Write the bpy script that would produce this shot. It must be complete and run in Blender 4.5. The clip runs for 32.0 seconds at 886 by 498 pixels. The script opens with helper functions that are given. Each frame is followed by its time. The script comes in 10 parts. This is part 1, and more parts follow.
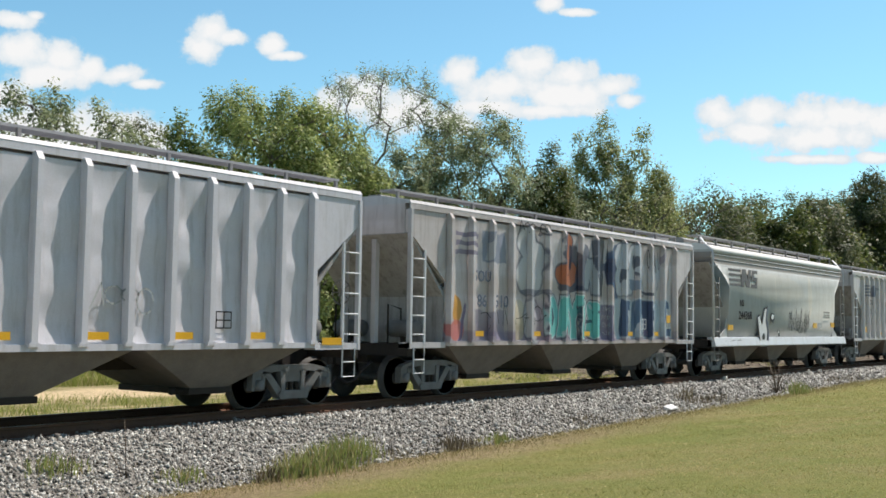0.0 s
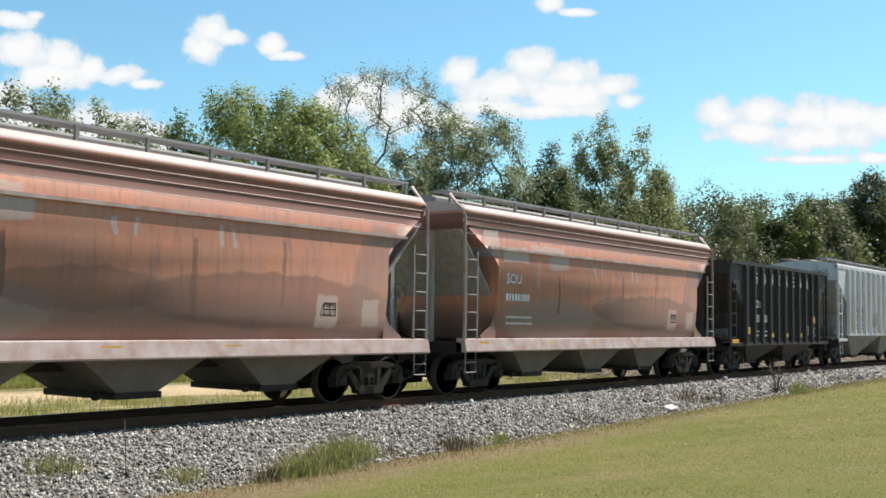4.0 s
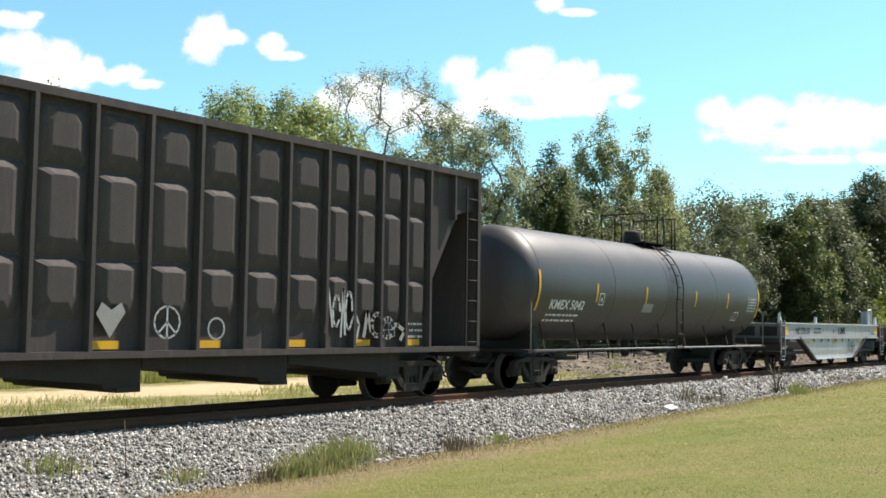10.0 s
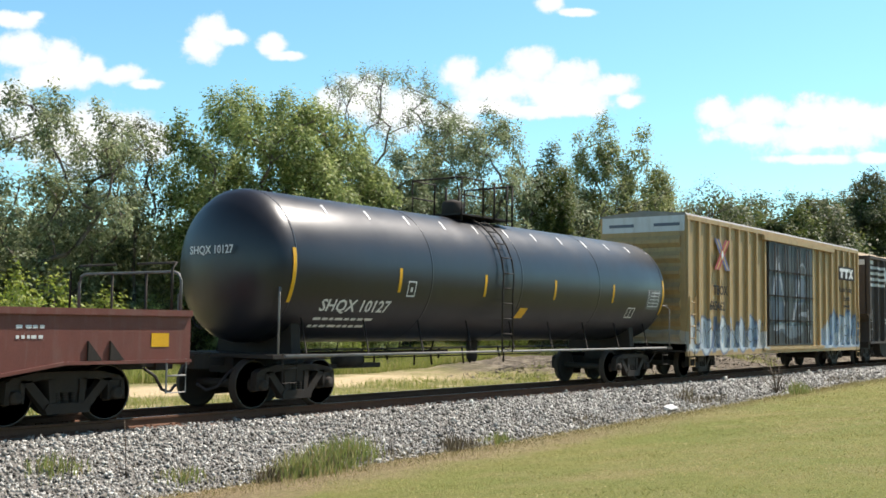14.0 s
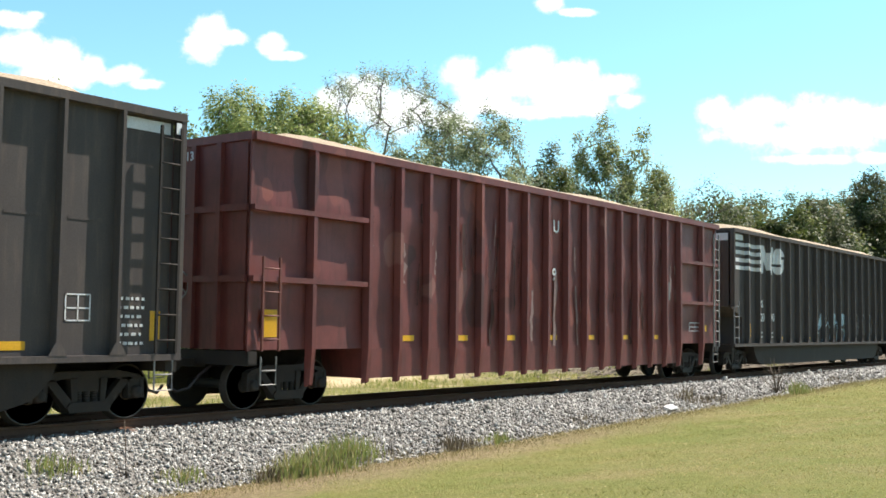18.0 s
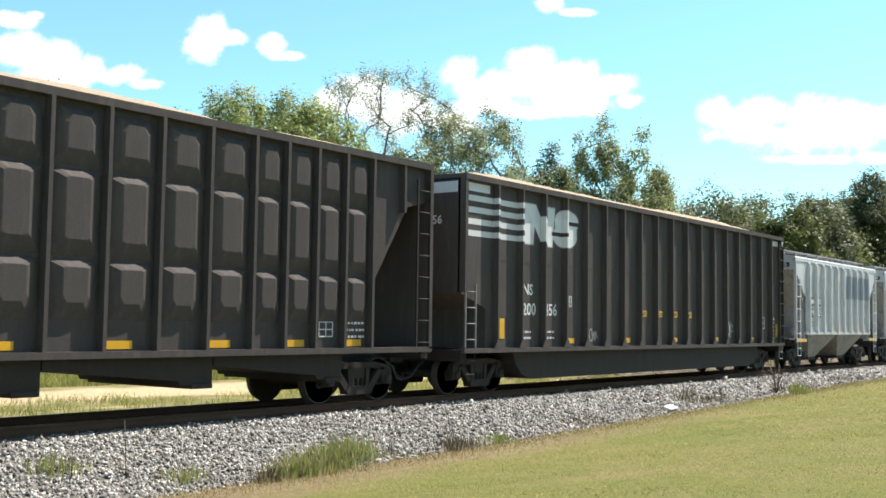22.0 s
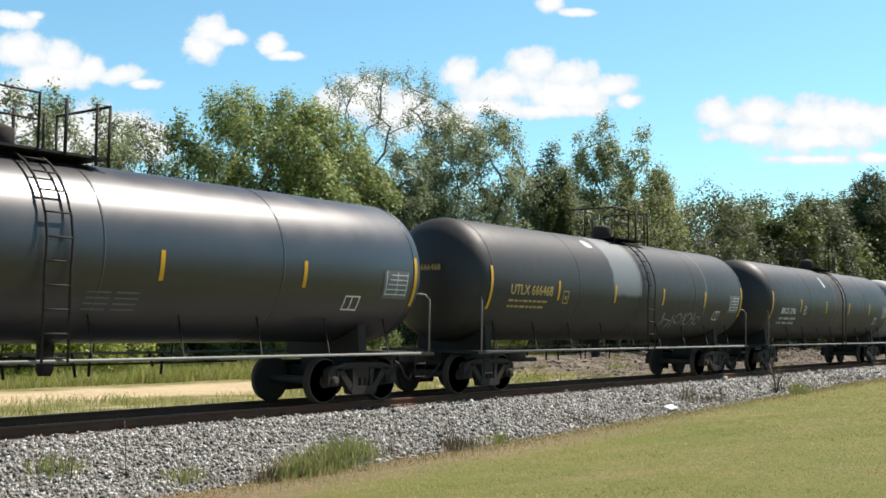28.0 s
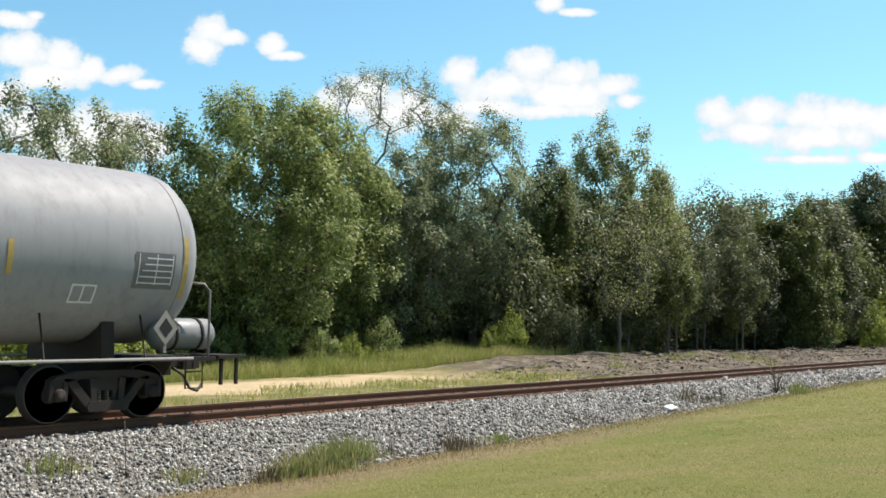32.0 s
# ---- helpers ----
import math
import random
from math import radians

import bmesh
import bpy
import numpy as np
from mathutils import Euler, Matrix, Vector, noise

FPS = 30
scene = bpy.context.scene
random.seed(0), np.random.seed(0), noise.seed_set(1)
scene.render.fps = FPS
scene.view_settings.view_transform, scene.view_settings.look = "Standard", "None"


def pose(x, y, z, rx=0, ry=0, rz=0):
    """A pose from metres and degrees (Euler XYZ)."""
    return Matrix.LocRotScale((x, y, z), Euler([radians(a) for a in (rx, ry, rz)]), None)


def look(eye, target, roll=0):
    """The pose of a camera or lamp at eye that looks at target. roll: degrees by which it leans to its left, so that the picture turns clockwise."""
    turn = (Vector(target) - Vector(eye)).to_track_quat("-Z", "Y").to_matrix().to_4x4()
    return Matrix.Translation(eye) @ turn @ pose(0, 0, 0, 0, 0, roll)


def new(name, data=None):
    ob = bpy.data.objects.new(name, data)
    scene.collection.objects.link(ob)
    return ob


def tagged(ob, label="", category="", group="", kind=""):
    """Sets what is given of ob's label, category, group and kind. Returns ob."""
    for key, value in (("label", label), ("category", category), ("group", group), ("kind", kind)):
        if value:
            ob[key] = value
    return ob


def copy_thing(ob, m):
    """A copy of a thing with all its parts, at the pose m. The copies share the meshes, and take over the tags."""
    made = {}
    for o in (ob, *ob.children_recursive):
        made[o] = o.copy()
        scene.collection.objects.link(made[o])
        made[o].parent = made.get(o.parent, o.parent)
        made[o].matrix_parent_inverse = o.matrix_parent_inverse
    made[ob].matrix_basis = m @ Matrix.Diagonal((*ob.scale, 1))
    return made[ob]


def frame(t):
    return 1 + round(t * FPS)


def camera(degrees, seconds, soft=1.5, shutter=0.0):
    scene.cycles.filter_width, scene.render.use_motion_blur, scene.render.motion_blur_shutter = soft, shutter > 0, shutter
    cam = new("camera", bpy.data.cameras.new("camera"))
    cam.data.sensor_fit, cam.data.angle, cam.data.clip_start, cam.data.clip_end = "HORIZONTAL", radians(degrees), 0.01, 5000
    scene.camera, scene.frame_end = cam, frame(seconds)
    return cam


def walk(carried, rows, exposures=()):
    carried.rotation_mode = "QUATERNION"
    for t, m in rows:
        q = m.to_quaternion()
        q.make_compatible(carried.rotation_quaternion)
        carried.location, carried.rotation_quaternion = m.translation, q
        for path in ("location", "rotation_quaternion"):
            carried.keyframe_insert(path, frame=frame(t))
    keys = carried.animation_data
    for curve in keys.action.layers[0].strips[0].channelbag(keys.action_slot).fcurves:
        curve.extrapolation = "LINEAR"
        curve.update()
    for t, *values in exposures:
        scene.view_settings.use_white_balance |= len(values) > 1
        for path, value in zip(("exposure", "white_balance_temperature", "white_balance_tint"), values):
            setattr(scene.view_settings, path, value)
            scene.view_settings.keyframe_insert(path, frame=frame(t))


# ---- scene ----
cam = camera(44.60, 32.0, soft=1.65)
EYE = (0.0, -15.763, 1.634)
YAW, PITCH = radians(36.85), radians(3.96)
AHEAD = Vector((math.cos(YAW) * math.cos(PITCH), math.sin(YAW) * math.cos(PITCH), math.sin(PITCH)))
STAND = look(EYE, Vector(EYE) + AHEAD * 50, 0.76)
walk(cam, [(0.0, STAND), (32.0, STAND)], exposures=[(0.0, -0.17), (1.1, -0.15), (2.0, -0.23), (3.2, -0.16), (5.5, 0.02), (6.2, 0.05), (7.0, -0.16), (8.0, 0.0), (8.6, 0.12), (9.3, 0.25), (11.0, 0.16), (12.0, 0.11), (14.0, 0.14), (16.0, 0.18), (17.2, 0.36), (21.0, 0.37), (23.0, 0.35), (24.2, 0.12), (25.2, -0.08), (27.5, -0.02), (32.0, -0.02)])

# the sun stands high over the far end of the line, a little on the near side of it
SUN_WAY = Vector((0.52, -0.180, 0.835)).normalized()
sun = new("sun", bpy.data.lights.new("sun", "SUN"))
sun.data.energy, sun.data.angle, sun.data.color = 7.0, radians(0.53), (1.0, 0.925, 0.84)
sun.matrix_world = look(SUN_WAY * 100, (0, 0, 0))

# ---- sky with fair-weather clouds ----
world = bpy.data.worlds.new("sky")
scene.world = world
world.use_nodes = True
wn, wl = world.node_tree.nodes, world.node_tree.links
wn.clear()


def wnode(kind, **values):
    node = wn.new(kind)
    for key, value in values.items():
        if key == "op":
            node.operation = value
        elif key == "b":
            node.inputs[1].default_value = value
        elif key == "a":
            node.inputs[0].default_value = value
    return node


w_out, w_bg = wn.new("ShaderNodeOutputWorld"), wn.new("ShaderNodeBackground")
w_sky = wn.new("ShaderNodeTexSky")
w_sky.sky_type, w_sky.sun_disc = "NISHITA", False
w_sky.sun_elevation, w_sky.sun_rotation = math.asin(SUN_WAY.z), math.atan2(SUN_WAY.x, SUN_WAY.y)
w_sky.air_density, w_sky.dust_density, w_sky.ozone_density = 1.0, 0.4, 2.0
w_geo = wn.new("ShaderNodeTexCoord")
side = AHEAD.cross(Vector((0, 0, 1))).normalized()
roll = Matrix.Rotation(radians(-0.76), 3, AHEAD)
side = roll @ side
rise = side.cross(AHEAD)
dots = []
for axis in (side, rise, AHEAD):
    d = wnode("ShaderNodeVectorMath", op="DOT_PRODUCT", b=tuple(axis))
    wl.new(w_geo.outputs["Generated"], d.inputs[0])
    dots.append(d.outputs["Value"])
ahead_only = wnode("ShaderNodeMath", op="MAXIMUM", b=0.02)
wl.new(dots[2], ahead_only.inputs[0])
uv = []
for k in (0, 1):
    q = wnode("ShaderNodeMath", op="DIVIDE")
    wl.new(dots[k], q.inputs[0]), wl.new(ahead_only.outputs[0], q.inputs[1])
    uv.append(q.outputs[0])
plane = wn.new("ShaderNodeCombineXYZ")
wl.new(uv[0], plane.inputs[0]), wl.new(uv[1], plane.inputs[1])
# two scales of billows bend the outline of each cloud
billow = wn.new("ShaderNodeTexNoise")
billow.inputs["Scale"].default_value, billow.inputs["Detail"].default_value, billow.inputs["Roughness"].default_value = 40.0, 8.0, 0.60
wl.new(plane.outputs[0], billow.inputs["Vector"])
# middle (sideways, upwards), half width, half height, as tangents from the view's axis
LEFT_BANK = [(-0.395, 0.212, 0.024, 0.008), (-0.378, 0.216, 0.010, 0.005), (-0.389, 0.183, 0.029, 0.018), (-0.352, 0.176, 0.019, 0.016), (-0.363, 0.160, 0.042, 0.014), (-0.324, 0.167, 0.015, 0.013), (-0.298, 0.161, 0.024, 0.009),
             (-0.276, 0.153, 0.018, 0.005), (-0.403, 0.141, 0.024, 0.014), (-0.332, 0.103, 0.063, 0.031), (-0.287, 0.111, 0.021, 0.017), (-0.266, 0.102, 0.017, 0.017), (-0.379, 0.113, 0.037, 0.021)]
SMALL_PUFFS = [(-0.215, 0.203, 0.018, 0.014), (-0.223, 0.186, 0.018, 0.013), (-0.197, 0.196, 0.015, 0.008), (-0.157, 0.189, 0.014, 0.010), (-0.144, 0.179, 0.016, 0.005), (-0.102, 0.137, 0.017, 0.014), (-0.075, 0.141, 0.030, 0.019),
               (-0.038, 0.127, 0.042, 0.022)]
MIDDLE_BANK = [(0.008, 0.118, 0.027, 0.013), (0.018, 0.163, 0.018, 0.015), (0.084, 0.170, 0.026, 0.015), (0.115, 0.161, 0.027, 0.015), (0.050, 0.148, 0.042, 0.017), (0.108, 0.143, 0.061, 0.017), (0.157, 0.150, 0.020, 0.012),
               (0.172, 0.138, 0.015, 0.007), (0.041, 0.132, 0.044, 0.008), (0.095, 0.128, 0.054, 0.007), (0.099, 0.227, 0.013, 0.009), (0.123, 0.219, 0.019, 0.004)]
RIGHT_BANK = [(0.256, 0.124, 0.018, 0.016), (0.296, 0.127, 0.031, 0.016), (0.339, 0.124, 0.027, 0.017), (0.376, 0.124, 0.037, 0.015), (0.407, 0.119, 0.022, 0.018), (0.284, 0.107, 0.043, 0.012), (0.341, 0.102, 0.065, 0.014),
              (0.343, 0.083, 0.044, 0.005), (0.402, 0.084, 0.023, 0.006)]
HOLLOWS = [(0.063, 0.140, 0.032, 0.007), (0.286, 0.097, 0.044, 0.007), (0.362, 0.093, 0.037, 0.004), (-0.379, 0.144, 0.031, 0.006), (0.015, 0.143, 0.014, 0.009)]

def puffs(shapes):
    """Smooth union of round masses: about 1 in the middle of each, 0 at its edge."""
    mass = None
    for cx, cy, rx, ry in shapes:
        a = wnode("ShaderNodeVectorMath", op="SUBTRACT", b=(cx, cy, 0))
        wl.new(plane.outputs[0], a.inputs[0])
        b = wnode("ShaderNodeVectorMath", op="MULTIPLY", b=(1 / rx, 1 / ry, 0))
        wl.new(a.outputs[0], b.inputs[0])
        c = wnode("ShaderNodeVectorMath", op="LENGTH")
        wl.new(b.outputs[0], c.inputs[0])
        d = wnode("ShaderNodeMath", op="SUBTRACT", a=1.0)
        wl.new(c.outputs["Value"], d.inputs[1])
        if mass is None:
            mass = d.outputs[0]
        else:
            e = wnode("ShaderNodeMath", op="SMOOTH_MAX")
            e.inputs[2].default_value = 0.18
            wl.new(mass, e.inputs[0]), wl.new(d.outputs[0], e.inputs[1])
            mass = e.outputs[0]
    return mass


mass = puffs(LEFT_BANK + SMALL_PUFFS + MIDDLE_BANK + RIGHT_BANK)
hollow = wn.new("ShaderNodeMapRange")
hollow.inputs["From Min"].default_value, hollow.inputs["From Max"].default_value, hollow.inputs["To Max"].default_value = -0.3, 0.9, 0.26
wl.new(puffs(HOLLOWS), hollow.inputs["Value"])
dug = wnode("ShaderNodeMath", op="SUBTRACT")
wl.new(mass, dug.inputs[0]), wl.new(hollow.outputs[0], dug.inputs[1])
mass = dug.outputs[0]
lump = wnode("ShaderNodeMath", op="MULTIPLY_ADD", b=2.0)
lump.inputs[2].default_value = -0.88
wl.new(billow.outputs["Fac"], lump.inputs[0])
total = wnode("ShaderNodeMath", op="ADD")
wl.new(mass, total.inputs[0]), wl.new(lump.outputs[0], total.inputs[1])
# scattered clouds over the rest of the sky
stray = wn.new("ShaderNodeTexNoise")
stray.inputs["Scale"].default_value, stray.inputs["Detail"].default_value = 3.0, 7.0
wl.new(w_geo.outputs["Generated"], stray.inputs["Vector"])
stray_fac = wn.new("ShaderNodeMapRange")
stray_fac.inputs["From Min"].default_value, stray_fac.inputs["From Max"].default_value = 0.62, 0.72
wl.new(stray.outputs["Fac"], stray_fac.inputs["Value"])
behind = wn.new("ShaderNodeMapRange")
behind.inputs["From Min"].default_value, behind.inputs["From Max"].default_value = 0.80, 0.70
wl.new(dots[2], behind.inputs["Value"])
stray_on = wnode("ShaderNodeMath", op="MULTIPLY")
wl.new(stray_fac.outputs[0], stray_on.inputs[0]), wl.new(behind.outputs[0], stray_on.inputs[1])
cover = wn.new("ShaderNodeMapRange")
cover.interpolation_type = "SMOOTHSTEP"
cover.inputs["From Min"].default_value, cover.inputs["From Max"].default_value = -0.16, 0.36
wl.new(total.outputs[0], cover.inputs["Value"])
front = wnode("ShaderNodeMath", op="GREATER_THAN", b=0.1)
wl.new(dots[2], front.inputs[0])
cover_on = wnode("ShaderNodeMath", op="MULTIPLY")
wl.new(cover.outputs[0], cover_on.inputs[0]), wl.new(front.outputs[0], cover_on.inputs[1])
both = wnode("ShaderNodeMath", op="MAXIMUM")
wl.new(cover_on.outputs[0], both.inputs[0]), wl.new(stray_on.outputs[0], both.inputs[1])
# thin undersides are a little bluer than the tops
depth = wn.new("ShaderNodeMapRange")
depth.inputs["From Min"].default_value, depth.inputs["From Max"].default_value = 0.0, 0.8
wl.new(total.outputs[0], depth.inputs["Value"])
cloud_col = wn.new("ShaderNodeMix")
cloud_col.data_type = "RGBA"
cloud_col.inputs["A"].default_value, cloud_col.inputs["B"].default_value = (7.2, 8.5, 9.4, 1), (10.4, 10.4, 10.4, 1)
wl.new(depth.outputs[0], cloud_col.inputs["Factor"])
tint = wn.new("ShaderNodeMix")
tint.data_type, tint.blend_type = "RGBA", "MULTIPLY"
tint.inputs["Factor"].default_value = 1.0
# haze makes the lower sky paler and greener than the zenith
heights = wn.new("ShaderNodeSeparateXYZ")
wl.new(w_geo.outputs["Generated"], heights.inputs[0])
up_high = wn.new("ShaderNodeMapRange")
up_high.interpolation_type = "SMOOTHSTEP"
up_high.inputs["From Min"].default_value, up_high.inputs["From Max"].default_value = 0.34, 0.75
wl.new(heights.outputs[2], up_high.inputs["Value"])
haze = wn.new("ShaderNodeMix")
haze.data_type = "RGBA"
haze.inputs["A"].default_value, haze.inputs["B"].default_value = (1.32, 1.84, 1.76, 1), (0.86, 0.76, 0.68, 1)
wl.new(up_high.outputs[0], haze.inputs["Factor"]), wl.new(haze.outputs["Result"], tint.inputs["B"])
wl.new(w_sky.outputs[0], tint.inputs["A"])
blend = wn.new("ShaderNodeMix")
blend.data_type = "RGBA"
wl.new(both.outputs[0], blend.inputs["Factor"]), wl.new(tint.outputs["Result"], blend.inputs["A"]), wl.new(cloud_col.outputs["Result"], blend.inputs["B"])
wl.new(blend.outputs["Result"], w_bg.inputs["Color"])
w_bg.inputs["Strength"].default_value = 0.10
wl.new(w_bg.outputs[0], w_out.inputs[0])

# ---- materials ----
def rgb(c):
    return (*c, 1.0)


def painted(m, last, paint):
    """Sprayed shapes over a coat: (kind, x, z, half width, half height, colour, strength) in the wagon's own space; kind 0 round, 1 square, 2 straight-edged, 3 straight and fading out, 4 round and true."""
    n, l = m.node_tree.nodes, m.node_tree.links
    space = n.new("ShaderNodeTexCoord")
    space.name = "paint_space"
    warp = n.new("ShaderNodeTexNoise")
    warp.inputs["Scale"].default_value, warp.inputs["Detail"].default_value = 2.2, 3
    l.new(space.outputs["Object"], warp.inputs["Vector"])
    off = n.new("ShaderNodeVectorMath")
    off.operation = "MULTIPLY_ADD"
    off.inputs[1].default_value, off.inputs[2].default_value = (0.24, 0.24, 0.24), (-0.12, -0.12, -0.12)
    l.new(warp.outputs["Color"], off.inputs[0])
    where = n.new("ShaderNodeVectorMath")
    l.new(space.outputs["Object"], where.inputs[0]), l.new(off.outputs[0], where.inputs[1])
    for kind, x, z, rx, rz, colour, strength, *lean in paint:
        a = n.new("ShaderNodeVectorMath")
        a.operation = "SUBTRACT"
        a.inputs[1].default_value = (x, 0, z)
        l.new(where.outputs[0] if kind < 2 else space.outputs["Object"], a.inputs[0])
        b = n.new("ShaderNodeVectorMath")
        b.operation = "MULTIPLY"
        b.inputs[1].default_value = (1 / rx, 0, 1 / rz)
        if lean:
            skew, split, join = n.new("ShaderNodeVectorMath"), n.new("ShaderNodeSeparateXYZ"), n.new("ShaderNodeCombineXYZ")
            skew.operation, skew.inputs[1].default_value = "DOT_PRODUCT", (1, 0, -lean[0])
            l.new(a.outputs[0], skew.inputs[0]), l.new(a.outputs[0], split.inputs[0])
            l.new(skew.outputs["Value"], join.inputs[0]), l.new(split.outputs[2], join.inputs[2])
            l.new(join.outputs[0], b.inputs[0])
        else:
            l.new(a.outputs[0], b.inputs[0])
        if kind in (0, 4):
            c = n.new("ShaderNodeVectorMath")
            c.operation = "LENGTH"
            l.new(b.outputs[0], c.inputs[0])
            d = c.outputs["Value"]
        else:
            c, sp, mx = n.new("ShaderNodeVectorMath"), n.new("ShaderNodeSeparateXYZ"), n.new("ShaderNodeMath")
            c.operation, mx.operation = "ABSOLUTE", "MAXIMUM"
            l.new(b.outputs[0], c.inputs[0]), l.new(c.outputs[0], sp.inputs[0])
            l.new(sp.outputs[0], mx.inputs[0]), l.new(sp.outputs[2], mx.inputs[1])
            d = mx.outputs[0]
        r = n.new("ShaderNodeMapRange")
        for key, value in (("From Min", 1.35 if kind == 3 else 1.06), ("From Max", 0.65 if kind == 3 else 0.94), ("To Max", strength)):
            r.inputs[key].default_value = value
        l.new(d, r.inputs["Value"])
        q = n.new("ShaderNodeMix")
        q.data_type = "RGBA"
        q.inputs["B"].default_value = rgb(colour)
        l.new(last, q.inputs["A"]), l.new(r.outputs[0], q.inputs["Factor"])
        last = q.outputs["Result"]
    return last


def set_space(m, car):
    m.node_tree.nodes["paint_space"].object = car


def surface(name, colour, second=None, rough=0.6, metal=0.0, scale=3.0, mix=0.5, grain=40.0, grain_mix=0.15, bump=0.15,
            streak=None, streak_amount=0.0, streak_scale=2.0, spec=0.5, random=0.0, paint=()):
    """A weathered surface: two colours in patches, fine grain, stains that run downwards, fine relief."""
    m = bpy.data.materials.new(name)
    m.use_nodes = True
    n, l = m.node_tree.nodes, m.node_tree.links
    bsdf = n["Principled BSDF"]
    co = n.new("ShaderNodeTexCoord")
    second = second or tuple(0.72 * c for c in colour)
    patch = n.new("ShaderNodeTexNoise")
    patch.inputs["Scale"].default_value, patch.inputs["Detail"].default_value, patch.inputs["Roughness"].default_value = scale, 6, 0.6
    l.new(co.outputs["Object"], patch.inputs["Vector"])
    ramp = n.new("ShaderNodeMapRange")
    ramp.inputs["From Min"].default_value, ramp.inputs["From Max"].default_value, ramp.inputs["To Max"].default_value = 0.35, 0.68, mix
    l.new(patch.outputs["Fac"], ramp.inputs["Value"])
    c1 = n.new("ShaderNodeMix")
    c1.data_type = "RGBA"
    c1.inputs["A"].default_value, c1.inputs["B"].default_value = rgb(colour), rgb(second)
    l.new(ramp.outputs[0], c1.inputs["Factor"])
    last = c1.outputs["Result"]
    if streak:
        mp = n.new("ShaderNodeMapping")
        mp.inputs["Scale"].default_value = (streak_scale, streak_scale, streak_scale * 0.12)
        l.new(co.outputs["Object"], mp.inputs["Vector"])
        st = n.new("ShaderNodeTexNoise")
        st.inputs["Scale"].default_value, st.inputs["Detail"].default_value, st.inputs["Roughness"].default_value = 3.0, 6, 0.65
        l.new(mp.outputs[0], st.inputs["Vector"])
        sr = n.new("ShaderNodeMapRange")
        sr.inputs["From Min"].default_value, sr.inputs["From Max"].default_value, sr.inputs["To Max"].default_value = 0.5, 0.72, streak_amount
        l.new(st.outputs["Fac"], sr.inputs["Value"])
        c2 = n.new("ShaderNodeMix")
        c2.data_type = "RGBA"
        c2.inputs["B"].default_value = rgb(streak)
        l.new(last, c2.inputs["A"]), l.new(sr.outputs[0], c2.inputs["Factor"])
        last = c2.outputs["Result"]
    if paint:
        last = painted(m, last, paint)
    fine = n.new("ShaderNodeTexNoise")
    fine.inputs["Scale"].default_value, fine.inputs["Detail"].default_value = grain, 4
    l.new(co.outputs["Object"], fine.inputs["Vector"])
    gr = n.new("ShaderNodeMapRange")
    gr.inputs["To Min"].default_value, gr.inputs["To Max"].default_value = 1 - grain_mix * 1.6, 1 + grain_mix * 1.6
    l.new(fine.outputs["Fac"], gr.inputs["Value"])
    hs = n.new("ShaderNodeHueSaturation")
    l.new(last, hs.inputs["Color"])
    if random:
        info = n.new("ShaderNodeObjectInfo")
        rr = n.new("ShaderNodeMapRange")
        rr.inputs["To Min"].default_value, rr.inputs["To Max"].default_value = 1 - random, 1 + random
        l.new(info.outputs["Random"], rr.inputs["Value"])
        mm = n.new("ShaderNodeMath")
        mm.operation = "MULTIPLY"
        l.new(gr.outputs[0], mm.inputs[0]), l.new(rr.outputs[0], mm.inputs[1])
        l.new(mm.outputs[0], hs.inputs["Value"])
    else:
        l.new(gr.outputs[0], hs.inputs["Value"])
    l.new(hs.outputs[0], bsdf.inputs["Base Color"])
    bsdf.inputs["Metallic"].default_value = metal
    bsdf.inputs["Specular IOR Level"].default_value = spec
    ro = n.new("ShaderNodeMapRange")
    ro.inputs["To Min"].default_value, ro.inputs["To Max"].default_value = max(0.02, rough - 0.12), min(1, rough + 0.12)
    l.new(patch.outputs["Fac"], ro.inputs["Value"]), l.new(ro.outputs[0], bsdf.inputs["Roughness"])
    if bump:
        bp = n.new("ShaderNodeBump")
        bp.inputs["Strength"].default_value, bp.inputs["Distance"].default_value = bump, 0.02
        l.new(fine.outputs["Fac"], bp.inputs["Height"]), l.new(bp.outputs[0], bsdf.inputs["Normal"])
    return m


DUST = (0.20, 0.17, 0.13)
M = {}
M["grey_paint"] = surface("light grey car paint", (0.53, 0.51, 0.52), (0.44, 0.42, 0.42), 0.55, streak=(0.172, 0.155, 0.142), streak_amount=0.5, bump=0.05, grain_mix=0.06)
M["pale_paint"] = surface("pale grey car paint", (0.605, 0.624, 0.654), (0.529, 0.539, 0.558), 0.5, streak=(0.339, 0.311, 0.269), streak_amount=0.4, bump=0.05, grain_mix=0.05)
M["nahx_paint"] = surface("off-white car paint", (0.60, 0.592, 0.600), (0.53, 0.515, 0.51), 0.5, streak=(0.304, 0.268, 0.221), streak_amount=0.35, bump=0.05, grain_mix=0.05)
# wagon ends: grime, and a darker base that paints in their shade
M["end_dirt_shade"] = surface("grimy end sheet with shade in its colour", (0.37, 0.36, 0.352), (0.26, 0.248, 0.238), 0.75, scale=2.0, mix=0.7, streak=(0.09, 0.078, 0.066), streak_amount=0.6)
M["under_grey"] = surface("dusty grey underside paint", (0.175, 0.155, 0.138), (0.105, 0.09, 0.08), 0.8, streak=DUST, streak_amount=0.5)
M["black_paint"] = surface("faded black car paint", (0.046, 0.038, 0.040), (0.064, 0.052, 0.051), 0.65, streak=(0.13, 0.105, 0.083), streak_amount=0.45, bump=0.06, spec=0.35)
